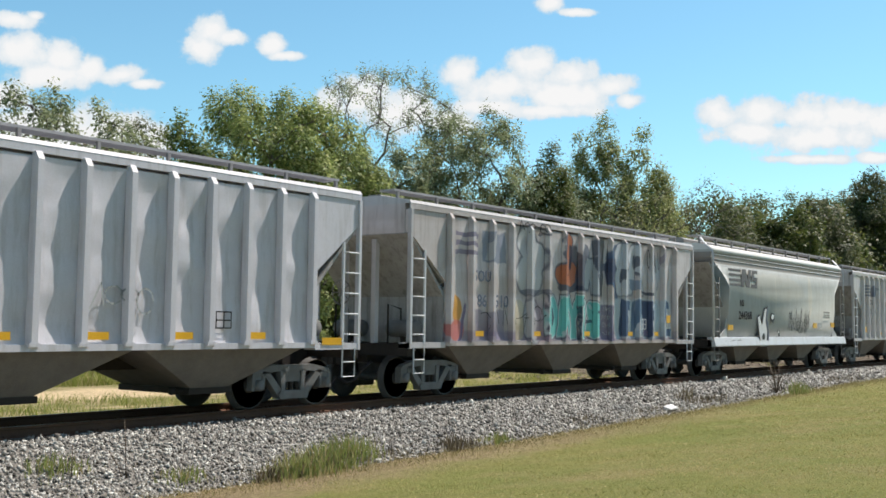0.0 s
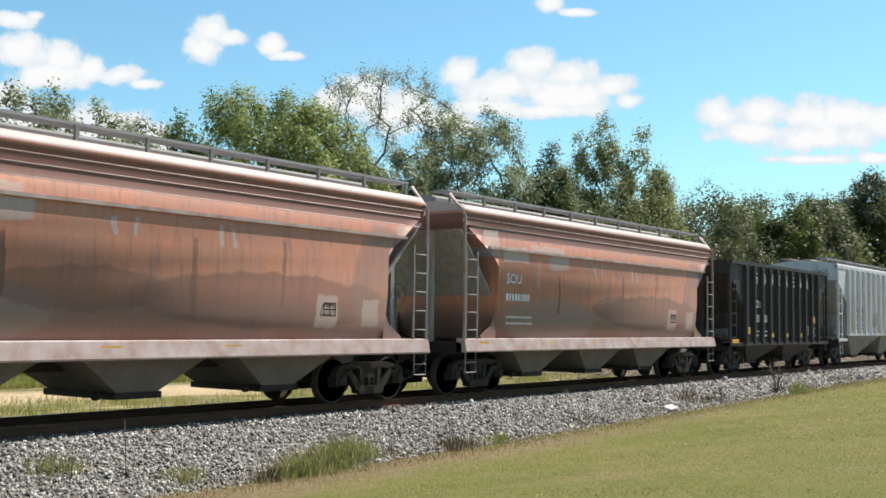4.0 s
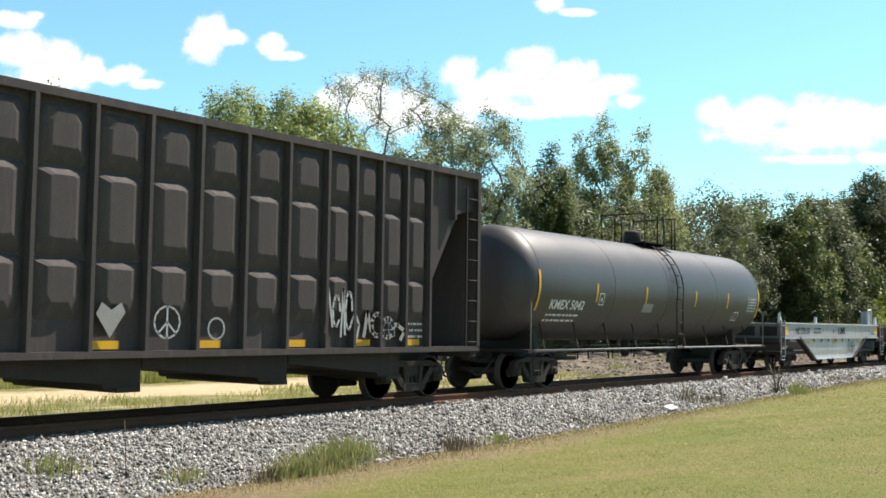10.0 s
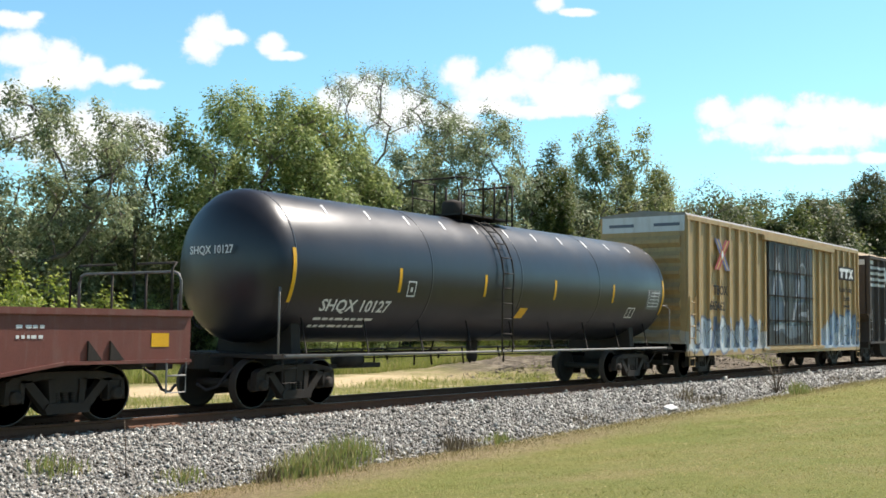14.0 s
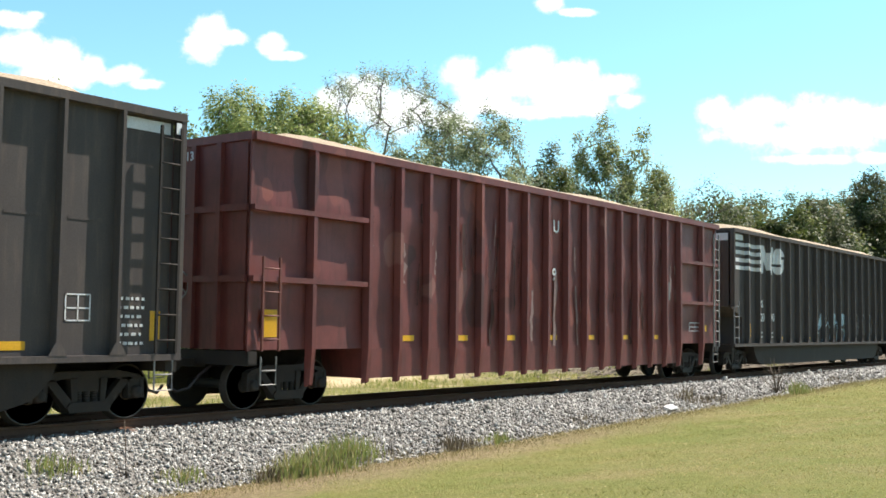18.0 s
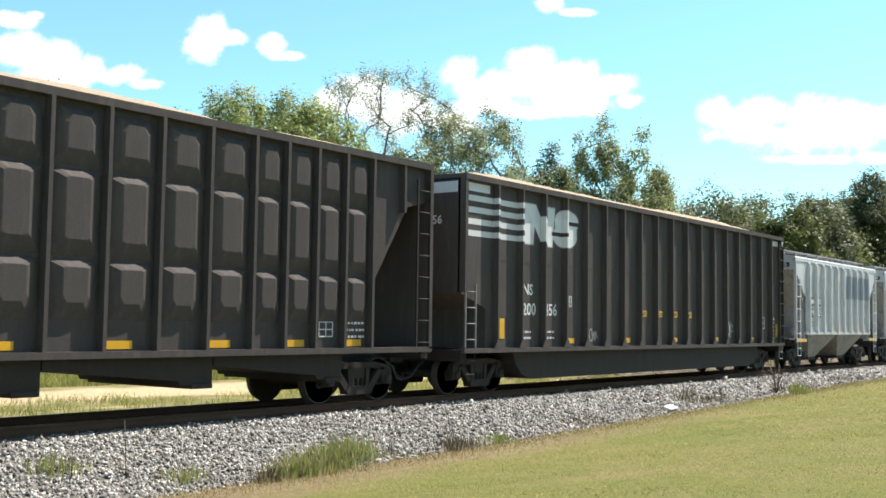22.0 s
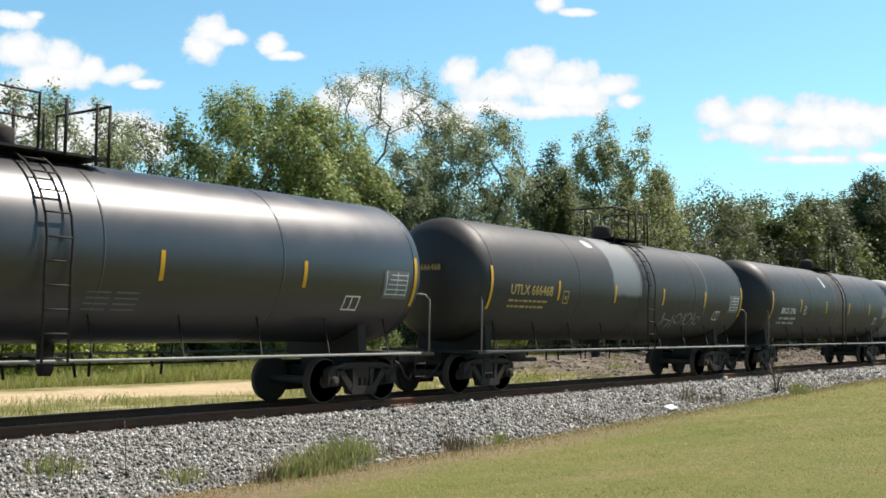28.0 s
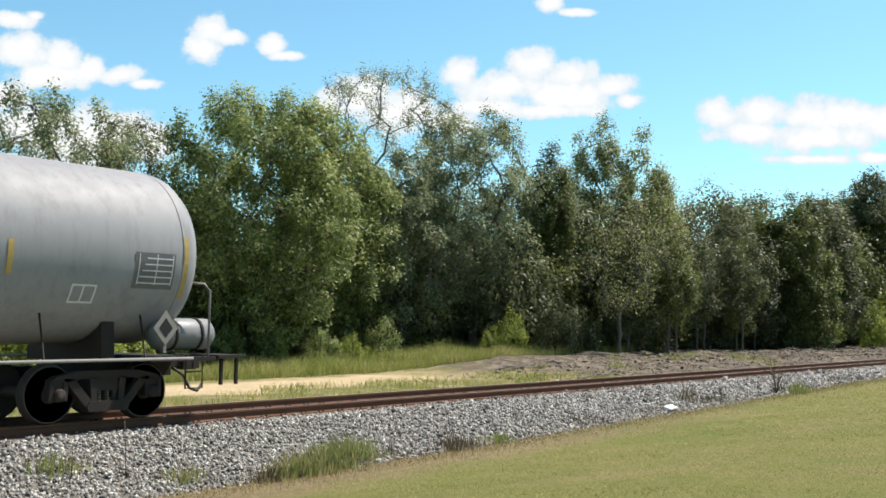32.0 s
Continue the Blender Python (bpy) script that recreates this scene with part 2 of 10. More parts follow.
M["tank_light"] = surface("light grey tank paint", (0.24, 0.25, 0.26), (0.20, 0.20, 0.20), 0.5, streak=(0.12, 0.11, 0.10), streak_amount=0.3, bump=0.03, grain_mix=0.06)
M["dusty_brown"] = surface("dusty brown steel", (0.27, 0.17, 0.13), (0.17, 0.10, 0.08), 0.8)
M["plate_white"] = surface("worn white stencil paint", (0.58, 0.55, 0.52), (0.34, 0.27, 0.24), 0.7, scale=14, mix=0.8)
M["brown_paint"] = surface("oxide red-brown car paint", (0.165, 0.050, 0.036), (0.115, 0.038, 0.029), 0.6, streak=(0.18, 0.11, 0.09), streak_amount=0.5, bump=0.08)
M["yellow_paint"] = surface("sun-faded yellow car paint", (0.42, 0.27, 0.100), (0.33, 0.20, 0.080), 0.65, scale=2.4, mix=0.8, streak=(0.17, 0.08, 0.04), streak_amount=0.55, streak_scale=5.0, bump=0.06, grain_mix=0.08)
M["yellow_mark"] = surface("yellow reflective strip", (0.75, 0.40, 0.01), (0.6, 0.33, 0.02), 0.4, bump=0.0)
M["white_mark"] = surface("white stencil paint", (0.74, 0.74, 0.74), (0.60, 0.60, 0.60), 0.6, bump=0.0)
M["dark_mark"] = surface("dark stencil paint", (0.030, 0.029, 0.030), (0.05, 0.048, 0.046), 0.8, bump=0.0, spec=0.15)
M["grime"] = surface("grimy cast steel", (0.031, 0.026, 0.023), (0.046, 0.037, 0.031), 0.75, streak=(0.075, 0.052, 0.036), streak_amount=0.3, spec=0.25)
M["grime_light"] = surface("dusty grey cast steel", (0.17, 0.17, 0.17), (0.11, 0.105, 0.10), 0.7, streak=(0.08, 0.07, 0.06), streak_amount=0.4)
M["wheel"] = surface("oily brown wheel steel", (0.046, 0.037, 0.031), (0.065, 0.050, 0.040), 0.7, spec=0.25)
M["wheel_dusty"] = surface("dusty grey wheel steel", (0.105, 0.10, 0.097), (0.06, 0.055, 0.052), 0.75, spec=0.25)
M["rim"] = surface("bare worn wheel rim", (0.10, 0.088, 0.078), (0.055, 0.047, 0.042), 0.55, metal=0.6)
M["rail_top"] = surface("polished rail head", (0.5, 0.48, 0.46), (0.4, 0.38, 0.36), 0.3, metal=1.0, bump=0.02)
M["rail"] = surface("brown rusted rail", (0.150, 0.080, 0.052), (0.105, 0.058, 0.040), 0.9, spec=0.15)
M["rust_iron"] = surface("dark rusty iron", (0.085, 0.050, 0.034), (0.045, 0.030, 0.024), 0.8)
M["tie"] = surface("weathered creosoted timber", (0.16, 0.10, 0.075), (0.10, 0.07, 0.055), 0.9, random=0.3, grain=25)
M["chips"] = surface("pale wood chips", (0.43, 0.34, 0.235), (0.31, 0.235, 0.155), 0.95, scale=14, mix=0.9, grain=30, grain_mix=0.4, bump=1.0)
M["grating"] = surface("pale weathered grating", (0.44, 0.44, 0.45), (0.34, 0.335, 0.335), 0.7)
# daylight filters down through the open grating
glow = M["grating"].node_tree.nodes.new("ShaderNodeBsdfTranslucent")
glow.inputs["Color"].default_value = (0.44, 0.44, 0.45, 1)
half_open = M["grating"].node_tree.nodes.new("ShaderNodeMixShader")
half_open.inputs[0].default_value = 0.35
M["grating"].node_tree.links.new(M["grating"].node_tree.nodes["Principled BSDF"].outputs[0], half_open.inputs[1])
M["grating"].node_tree.links.new(glow.outputs[0], half_open.inputs[2])
M["grating"].node_tree.links.new(half_open.outputs[0], M["grating"].node_tree.nodes["Material Output"].inputs[0])
M["galv"] = surface("galvanised steel bar", (0.26, 0.255, 0.25), (0.18, 0.16, 0.14), 0.65, metal=0.2)


# ---- building helpers ----
class Solid:
    """Collects the faces of one mesh."""

    def __init__(self):
        self.v, self.f, self.s, self.m = [], [], [], []

    def add(self, pts, faces, smooth=False, slot=0):
        k = len(self.v)
        self.v += [tuple(p) for p in pts]
        for q in faces:
            self.f.append(tuple(k + i for i in q))
            self.s.append(smooth)
            self.m.append(slot)
        return self

    def box(self, x0, x1, y0, y1, z0, z1, slot=0):
        p = [(x0, y0, z0), (x1, y0, z0), (x1, y1, z0), (x0, y1, z0), (x0, y0, z1), (x1, y0, z1), (x1, y1, z1), (x0, y1, z1)]
        return self.add(p, [(0, 3, 2, 1), (4, 5, 6, 7), (0, 1, 5, 4), (1, 2, 6, 5), (2, 3, 7, 6), (3, 0, 4, 7)], slot=slot)

    def loft(self, rings, caps=True, smooth=False, closed=True, slot=0):
        n = len(rings[0])
        pts = [p for r in rings for p in r]
        faces = []
        for i in range(len(rings) - 1):
            for j in range(n if closed else n - 1):
                a, b = i * n + j, i * n + (j + 1) % n
                faces.append((a, b, b + n, a + n))
        self.add(pts, faces, smooth, slot)
        if caps and closed:
            k = len(self.v) - len(pts)
            self.f += [tuple(k + j for j in reversed(range(n))), tuple(k + len(pts) - n + j for j in range(n))]
            self.s += [False, False]
            self.m += [slot, slot]
        return self

    def prism_y(self, outline, y0, y1, slot=0):
        """outline in (x, z), pushed along y."""
        return self.loft([[(x, y0, z) for x, z in outline], [(x, y1, z) for x, z in outline]], slot=slot)

    def prism_x(self, outline, x0, x1, slot=0):
        return self.loft([[(x0, y, z) for y, z in outline], [(x1, y, z) for y, z in outline]], slot=slot)

    def tube(self, pts, r, n=6, smooth=True, slot=0):
        pts = [Vector(p) for p in pts]
        rings = []
        for i, p in enumerate(pts):
            way = (pts[min(i + 1, len(pts) - 1)] - pts[max(i - 1, 0)]).normalized()
            up = Vector((0, 0, 1)) if abs(way.z) < 0.9 else Vector((1, 0, 0))
            a = way.cross(up).normalized()
            b = a.cross(way)
            rings.append([p + r * (math.cos(2 * math.pi * k / n) * a + math.sin(2 * math.pi * k / n) * b) for k in range(n)])
        return self.loft(rings, smooth=smooth, slot=slot)

    def lathe_y(self, prof, cx, cz, n=28, smooth=True, slot=0):
        """prof: (y, radius) pairs about the axis along y at (cx, cz)."""
        rings = [[(cx + r * math.cos(2 * math.pi * k / n), y, cz + r * math.sin(2 * math.pi * k / n)) for k in range(n)] for y, r in prof]
        return self.loft(rings, smooth=smooth, slot=slot)

    def lathe_x(self, prof, cy, cz, n=40, smooth=True, slot=0):
        rings = [[(x, cy + r * math.sin(2 * math.pi * k / n), cz + r * math.cos(2 * math.pi * k / n)) for k in range(n)] for x, r in prof]
        return self.loft(rings, smooth=smooth, slot=slot)

    def lathe_z(self, prof, cx, cy, n=16, smooth=True, slot=0):
        rings = [[(cx + zr[1] * math.cos(2 * math.pi * k / n), cy + zr[1] * math.sin(2 * math.pi * k / n), zr[0]) for k in range(n)] for zr in prof]
        return self.loft(rings, smooth=smooth, slot=slot)

    def mesh(self, name, *mats):
        me = bpy.data.meshes.new(name)
        me.from_pydata(self.v, [], self.f)
        me.polygons.foreach_set("use_smooth", self.s)
        me.polygons.foreach_set("material_index", self.m)
        for m in mats:
            me.materials.append(m)
        bm = bmesh.new()
        bm.from_mesh(me)
        bmesh.ops.recalc_face_normals(bm, faces=bm.faces)
        bm.to_mesh(me)
        bm.free()
        me.update()
        return me


def part(name, solid, material, parent, label="", at=None):
    """One mesh under a thing or part; solid may be a ready mesh."""
    if isinstance(solid, Solid):
        solid = solid.mesh(name, *(material if isinstance(material, (list, tuple)) else [material]))
    ob = new(name, solid)
    ob.parent = parent
    if at is not None:
        ob.matrix_basis = at if isinstance(at, Matrix) else Matrix.Translation(at)
    if label:
        ob["label"] = label
    return ob


def thing(name, label, category, group="", kind=""):
    return tagged(new(name), label, category, group, kind)


def letters(name, words, size, material, parent, x, y, z, face=-1, depth=0.002, spread=1.0):
    """Flat lettering on the side of a car, with its lower left corner at x, z as read from that side. face 0: on the end that looks back along the line."""
    cu = bpy.data.curves.new(name, "FONT")
    cu.body, cu.size, cu.extrude, cu.space_character = words, size, depth, spread
    cu.resolution_u, cu.offset = 2, 0.017 * size
    cu.materials.append(material)
    tmp = bpy.data.objects.new(name, cu)
    me = bpy.data.meshes.new_from_object(tmp)
    bpy.data.objects.remove(tmp)
    if not me.materials:
        me.materials.append(material)
    return part(name, me, material, parent, at=pose(x, y, z, 90, 0, -90 if face == 0 else (0 if face < 0 else 180)))


def shell_letters(name, words, size, material, parent, x, z, r, zc, spread=1.0):
    """Lettering that follows the round of a tank's near side."""
    ob = letters(name, words, size, material, parent, 0, 0, 0, spread=spread)
    t0 = math.asin((z - zc) / r)
    for v in ob.data.vertices:
        u, w, d = v.co
        t = t0 + w / r
        v.co = (x + u, -(r + 0.006 + d) * math.cos(t), zc + (r + 0.006 + d) * math.sin(t))
    ob.matrix_basis = Matrix()
    return ob


def shell_patch(s, x0, x1, z0, z1, r, zc, n=5, tilt=0.0):
    """A thin panel that follows the round of a tank's near side."""
    rings = []
    t0, t1 = math.asin((z0 - zc) / r), math.asin((z1 - zc) / r)
    for k in range(n + 1):
        t = t0 + (t1 - t0) * k / n
        q = tilt * k / n
        rings.append([(x0 + q, -(r + 0.007) * math.cos(t), zc + (r + 0.007) * math.sin(t)), (x1 + q, -(r + 0.007) * math.cos(t), zc + (r + 0.007) * math.sin(t))])
    return s.loft(rings, closed=False)


def ribbon(s, pts, thick, depth):
    """A flat brush stroke through (x, z) points; depth gives y over the height."""
    if depth(0.5) != depth(2.5):
        fine = []
        for (x0, z0), (x1, z1) in zip(pts, pts[1:]):
            m = 1 + int(abs(z1 - z0) / 0.12)
            fine += [(x0 + (x1 - x0) * k / m, z0 + (z1 - z0) * k / m) for k in range(m)]
        pts = fine + [pts[-1]]
    for (x0, z0), (x1, z1) in zip(pts, pts[1:]):
        d = Vector((x1 - x0, z1 - z0))
        if d.length < 1e-4:
            continue
        q = Vector((-d.y, d.x)).normalized() * thick / 2
        e = d.normalized() * thick * 0.3
        c = [(x0 + q.x - e.x, z0 + q.y - e.y), (x1 + q.x + e.x, z1 + q.y + e.y), (x1 - q.x + e.x, z1 - q.y + e.y), (x0 - q.x - e.x, z0 - q.y - e.y)]
        s.add([(a, depth(b) - 0.007, b) for a, b in c], [(0, 3, 2, 1)])
    return s


def scrawl(car, x, z, w, h, y, mat, seed, strokes=8, thick=0.035, name="graffiti_tag", label=""):
    """An unreadable sprayed tag of loops and slashes."""
    depth = y if callable(y) else (lambda q: y)
    r = random.Random(seed)
    s = Solid()
    for k in range(strokes):
        cx = x + w * (k + 0.5) / strokes
        kind = r.random()
        if kind < 0.45:
            pts = [(cx - w / strokes * 0.3 + r.uniform(-0.1, 0.1), z + r.uniform(0, 0.2) * h), (cx + r.uniform(-0.08, 0.08), z + h * r.uniform(0.75, 1.0)), (cx + w / strokes * 0.4, z + h * r.uniform(0.0, 0.3))]
        elif kind < 0.75:
            a, b = w / strokes * 0.55, h * r.uniform(0.2, 0.42)
            zz = z + h * r.uniform(0.35, 0.6)
            pts = [(cx + a * math.cos(t), zz + b * math.sin(t)) for t in [2 * math.pi * q / 10 * r.uniform(0.95, 1.0) for q in range(10)]]
        else:
            pts = [(cx - w / strokes * 0.6, z + h * r.uniform(0.3, 0.6)), (cx, z + h * r.uniform(0.4, 0.8)), (cx + w / strokes * 0.7, z + h * r.uniform(0.2, 0.7)), (cx + w / strokes * 0.3, z)]
        ribbon(s, pts, thick, depth)
    return part(name, s, M[mat], car, label)

# ---- ground, track and verge ----
def smooth(a, b, t):
    t = min(1.0, max(0.0, (t - a) / (b - a)))
    return t * t * (3 - 2 * t)


def toe(x):
    """Height of the foot of the near ballast slope along the line."""
    return -0.80 + 0.46 * smooth(8, 50, x)


def ground_z(x, y):
    w = 0.05 * noise.noise(Vector((x * 0.15, y * 0.15, 3.0))) + 0.02 * noise.noise(Vector((x * 0.7, y * 0.7, 1.0)))
    if y < 0:
        rise = smooth(-3.6, -13.0, y)
        far = smooth(40, 160, abs(x))
        return (toe(x) - 0.03) * (1 - rise) + 0.02 * rise + w * smooth(-3.2, -5.0, y) - 0.2 * far * rise
    bank = smooth(36, 48, x) * smooth(2.6, 5.5, y) * (0.55 + 0.25 * noise.noise(Vector((x * 0.3, y * 0.4, 7))) + 0.22 * noise.noise(Vector((x * 0.9, y * 1.1, 2))))
    return -0.62 + bank + 0.25 * smooth(18, 40, y) + w


g = Solid()
xs = [-2500, -800, -250, -100, -50] + list(np.arange(-30, 121, 1.25)) + [135, 160, 220, 400, 900, 2500]
ys = [-2500, -600, -150, -60, -30] + list(np.arange(-20, 60.1, 0.9)) + [70, 90, 140, 400, 1200, 2500]
pts = [(float(x), float(y), ground_z(x, y)) for x in xs for y in ys]
ny = len(ys)
g.add(pts, [(i * ny + j, (i + 1) * ny + j, (i + 1) * ny + j + 1, i * ny + j + 1) for i in range(len(xs) - 1) for j in range(ny - 1)], smooth=True)


def ground_material():
    m = bpy.data.materials.new("mown grass, sand track and dirt")
    m.use_nodes = True
    n, l = m.node_tree.nodes, m.node_tree.links
    bsdf = n["Principled BSDF"]
    bsdf.inputs["Roughness"].default_value = 0.95
    bsdf.inputs["Specular IOR Level"].default_value = 0.1
    co = n.new("ShaderNodeTexCoord")
    sep = n.new("ShaderNodeSeparateXYZ")
    l.new(co.outputs["Object"], sep.inputs[0])

    def tex(scale, detail=6, rough=0.6):
        t = n.new("ShaderNodeTexNoise")
        t.inputs["Scale"].default_value, t.inputs["Detail"].default_value, t.inputs["Roughness"].default_value = scale, detail, rough
        l.new(co.outputs["Object"], t.inputs["Vector"])
        return t.outputs["Fac"]

    def span(v, a, b, lo=0.0, hi=1.0):
        r = n.new("ShaderNodeMapRange")
        r.interpolation_type = "SMOOTHSTEP"
        for key, value in (("From Min", a), ("From Max", b), ("To Min", lo), ("To Max", hi)):
            r.inputs[key].default_value = value
        l.new(v, r.inputs["Value"])
        return r.outputs[0]

    def mixed(f, a, b):
        q = n.new("ShaderNodeMix")
        q.data_type = "RGBA"
        for key, value in (("A", a), ("B", b)):
            if isinstance(value, tuple):
                q.inputs[key].default_value = rgb(value)
            else:
                l.new(value, q.inputs[key])
        l.new(f, q.inputs["Factor"])
        return q.outputs["Result"]

    def calc(op, a, b):
        q = n.new("ShaderNodeMath")
        q.operation = op
        for k, value in enumerate((a, b)):
            if isinstance(value, (int, float)):
                q.inputs[k].default_value = value
            else:
                l.new(value, q.inputs[k])
        return q.outputs[0]

    big, mid, fine, dots = tex(0.16), tex(0.9), tex(9.0), tex(45.0)
    lawn = mixed(span(big, 0.35, 0.65), (0.165, 0.184, 0.053), (0.215, 0.206, 0.070))
    lawn = mixed(span(mid, 0.45, 0.72, 0, 0.6), lawn, (0.262, 0.221, 0.102))
    lawn = mixed(span(tex(2.6), 0.5, 0.66, 0, 0.5), lawn, (0.137, 0.163, 0.047))
    lawn = mixed(span(tex(0.42), 0.52, 0.68, 0, 0.6), lawn, (0.273, 0.223, 0.109))
    lawn = mixed(span(fine, 0.45, 0.75, 0, 0.30), lawn, (0.161, 0.185, 0.047))
    dry = mixed(span(fine, 0.35, 0.7), (0.295, 0.230, 0.139), (0.180, 0.139, 0.082))
    edge = calc("ADD", sep.outputs["Y"], calc("MULTIPLY", mid, 1.6))
    near = mixed(calc("MULTIPLY", span(edge, -4.9, -3.1), span(sep.outputs["X"], 32, 15, 0.25, 1.0)), lawn, dry)
    # grey ground added out of view behind the viewer, to cut green reflections
    unseen_grey = mixed(span(fine, 0.35, 0.68), (0.17, 0.16, 0.15), (0.11, 0.105, 0.10))
    near = mixed(span(calc("ADD", sep.outputs["Y"], mid), -16.8, -18.0), near, unseen_grey)
    sand = mixed(span(mid, 0.3, 0.7), (0.612, 0.484, 0.306), (0.527, 0.416, 0.264))
    weedy = mixed(span(mid, 0.4, 0.62), (0.187, 0.187, 0.068), (0.323, 0.272, 0.153))
    dirt = mixed(span(fine, 0.38, 0.62), (0.190, 0.160, 0.125), (0.080, 0.066, 0.052))
    dirt = mixed(span(tex(1.6), 0.5, 0.62), dirt, (0.255, 0.220, 0.170))
    wob = calc("MULTIPLY", calc("SUBTRACT", tex(0.35), 0.5), 5.0)
    yy = calc("ADD", sep.outputs["Y"], wob)
    strip = calc("MULTIPLY", span(yy, 9.4, 10.6), span(yy, 15.2, 13.6))
    strip = calc("MULTIPLY", strip, span(calc("ADD", sep.outputs["X"], wob), 40, 34))
    thin = calc("MULTIPLY", calc("MULTIPLY", span(yy, 4.6, 5.2), span(yy, 8.2, 7.0)), span(mid, 0.46, 0.56, 0, 0.8))
    far = mixed(strip, weedy, sand)
    far = mixed(thin, far, sand)
    east = calc("MULTIPLY", span(calc("ADD", sep.outputs["X"], calc("MULTIPLY", wob, 2.0)), 38, 44), span(sep.outputs["Y"], 30, 20))
    far = mixed(east, far, dirt)
    base = mixed(span(sep.outputs["Y"], -0.5, 0.5), near, far)
    hs = n.new("ShaderNodeHueSaturation")
    l.new(base, hs.inputs["Color"])
    l.new(span(dots, 0.3, 0.7, 0.72, 1.28), hs.inputs["Value"])
    l.new(hs.outputs[0], bsdf.inputs["Base Color"])
    bp = n.new("ShaderNodeBump")
    bp.inputs["Strength"].default_value, bp.inputs["Distance"].default_value = 0.8, 0.05
    l.new(dots, bp.inputs["Height"]), l.new(bp.outputs[0], bsdf.inputs["Normal"])
    return m


M["ground"] = ground_material()
tagged(new("ground", g.mesh("ground", M["ground"])), "mown grass field, sandy track and weedy dirt verge", "ground", kind="structure")

# the ballast bed: flat crown, shoulders falling to the verge
b = Solid()
bx = [-300, -60] + list(np.arange(-20, 121, 2.0)) + [150, 260, 500]
rings = []
for x in bx:
    t, f = toe(x), -0.70
    rings.append([(x, y, z) for y, z in ((-3.75, t - 0.14), (-3.35, t + 0.02), (-1.75, -0.20), (-1.35, -0.17), (1.35, -0.17), (1.8, -0.22), (3.2, f + 0.05), (3.8, f - 0.12))])
b.loft(rings, caps=False, closed=False)
M["ballast_bed"] = surface("crushed grey stone", (0.24, 0.225, 0.205), (0.12, 0.112, 0.10), 0.95, scale=16, mix=1.0, grain=60, grain_mix=0.4, bump=1.0)
tagged(new("ballast_bed", b.mesh("ballast_bed", M["ballast_bed"])), "grey crushed stone ballast bank under the track", "ballast", kind="structure")

track = thing("railway_track", "single railway track of rusted rails on timber ties", "railway track", kind="structure")
rail_outline = [(-0.07, -0.165), (0.07, -0.165), (0.07, -0.15), (0.012, -0.125), (0.010, -0.05), (0.036, -0.036), (0.036, -0.006), (0.026, 0.0), (-0.026, 0.0), (-0.036, -0.006), (-0.036, -0.036), (-0.010, -0.05), (-0.012, -0.125), (-0.07, -0.15)]
for y in (-0.753, 0.753):
    r = Solid().prism_x([(y + a, c) for a, c in rail_outline], -300, 500)
    top = Solid().prism_x([(y - 0.024, 0.001), (y + 0.024, 0.001), (y + 0.018, 0.003), (y - 0.018, 0.003)], -300, 500)
    ro = part("rail", r, M["rail"], track)
    part("running_surface", top, M["rail_top"], ro, "polished steel running surface")
tie_mesh = Solid().box(-0.115, 0.115, -1.32, 1.32, -0.31, -0.165).mesh("tie", M["tie"])
plate = Solid()
for y in (-0.753, 0.753):
    plate.box(-0.1, 0.1, y - 0.17, y + 0.17, -0.166, -0.15)
    for dx, dy in ((-0.06, -0.1), (0.06, 0.1), (0.06, -0.1), (-0.06, 0.1)):
        plate.box(dx - 0.015, dx + 0.015, y + dy - 0.018, y + dy + 0.018, -0.15, -0.125)
plate_mesh = plate.mesh("tie_plate", M["rail"])
rnd = random.Random(5)
for k in range(190):
    x = -8 + k * 0.533 + rnd.uniform(-0.03, 0.03)
    t = part("tie", tie_mesh, None, track, at=pose(x, rnd.uniform(-0.06, 0.06), rnd.uniform(-0.006, 0.004), 0, 0, rnd.uniform(-1.2, 1.2)))
    part("tie_plate", plate_mesh, None, t)

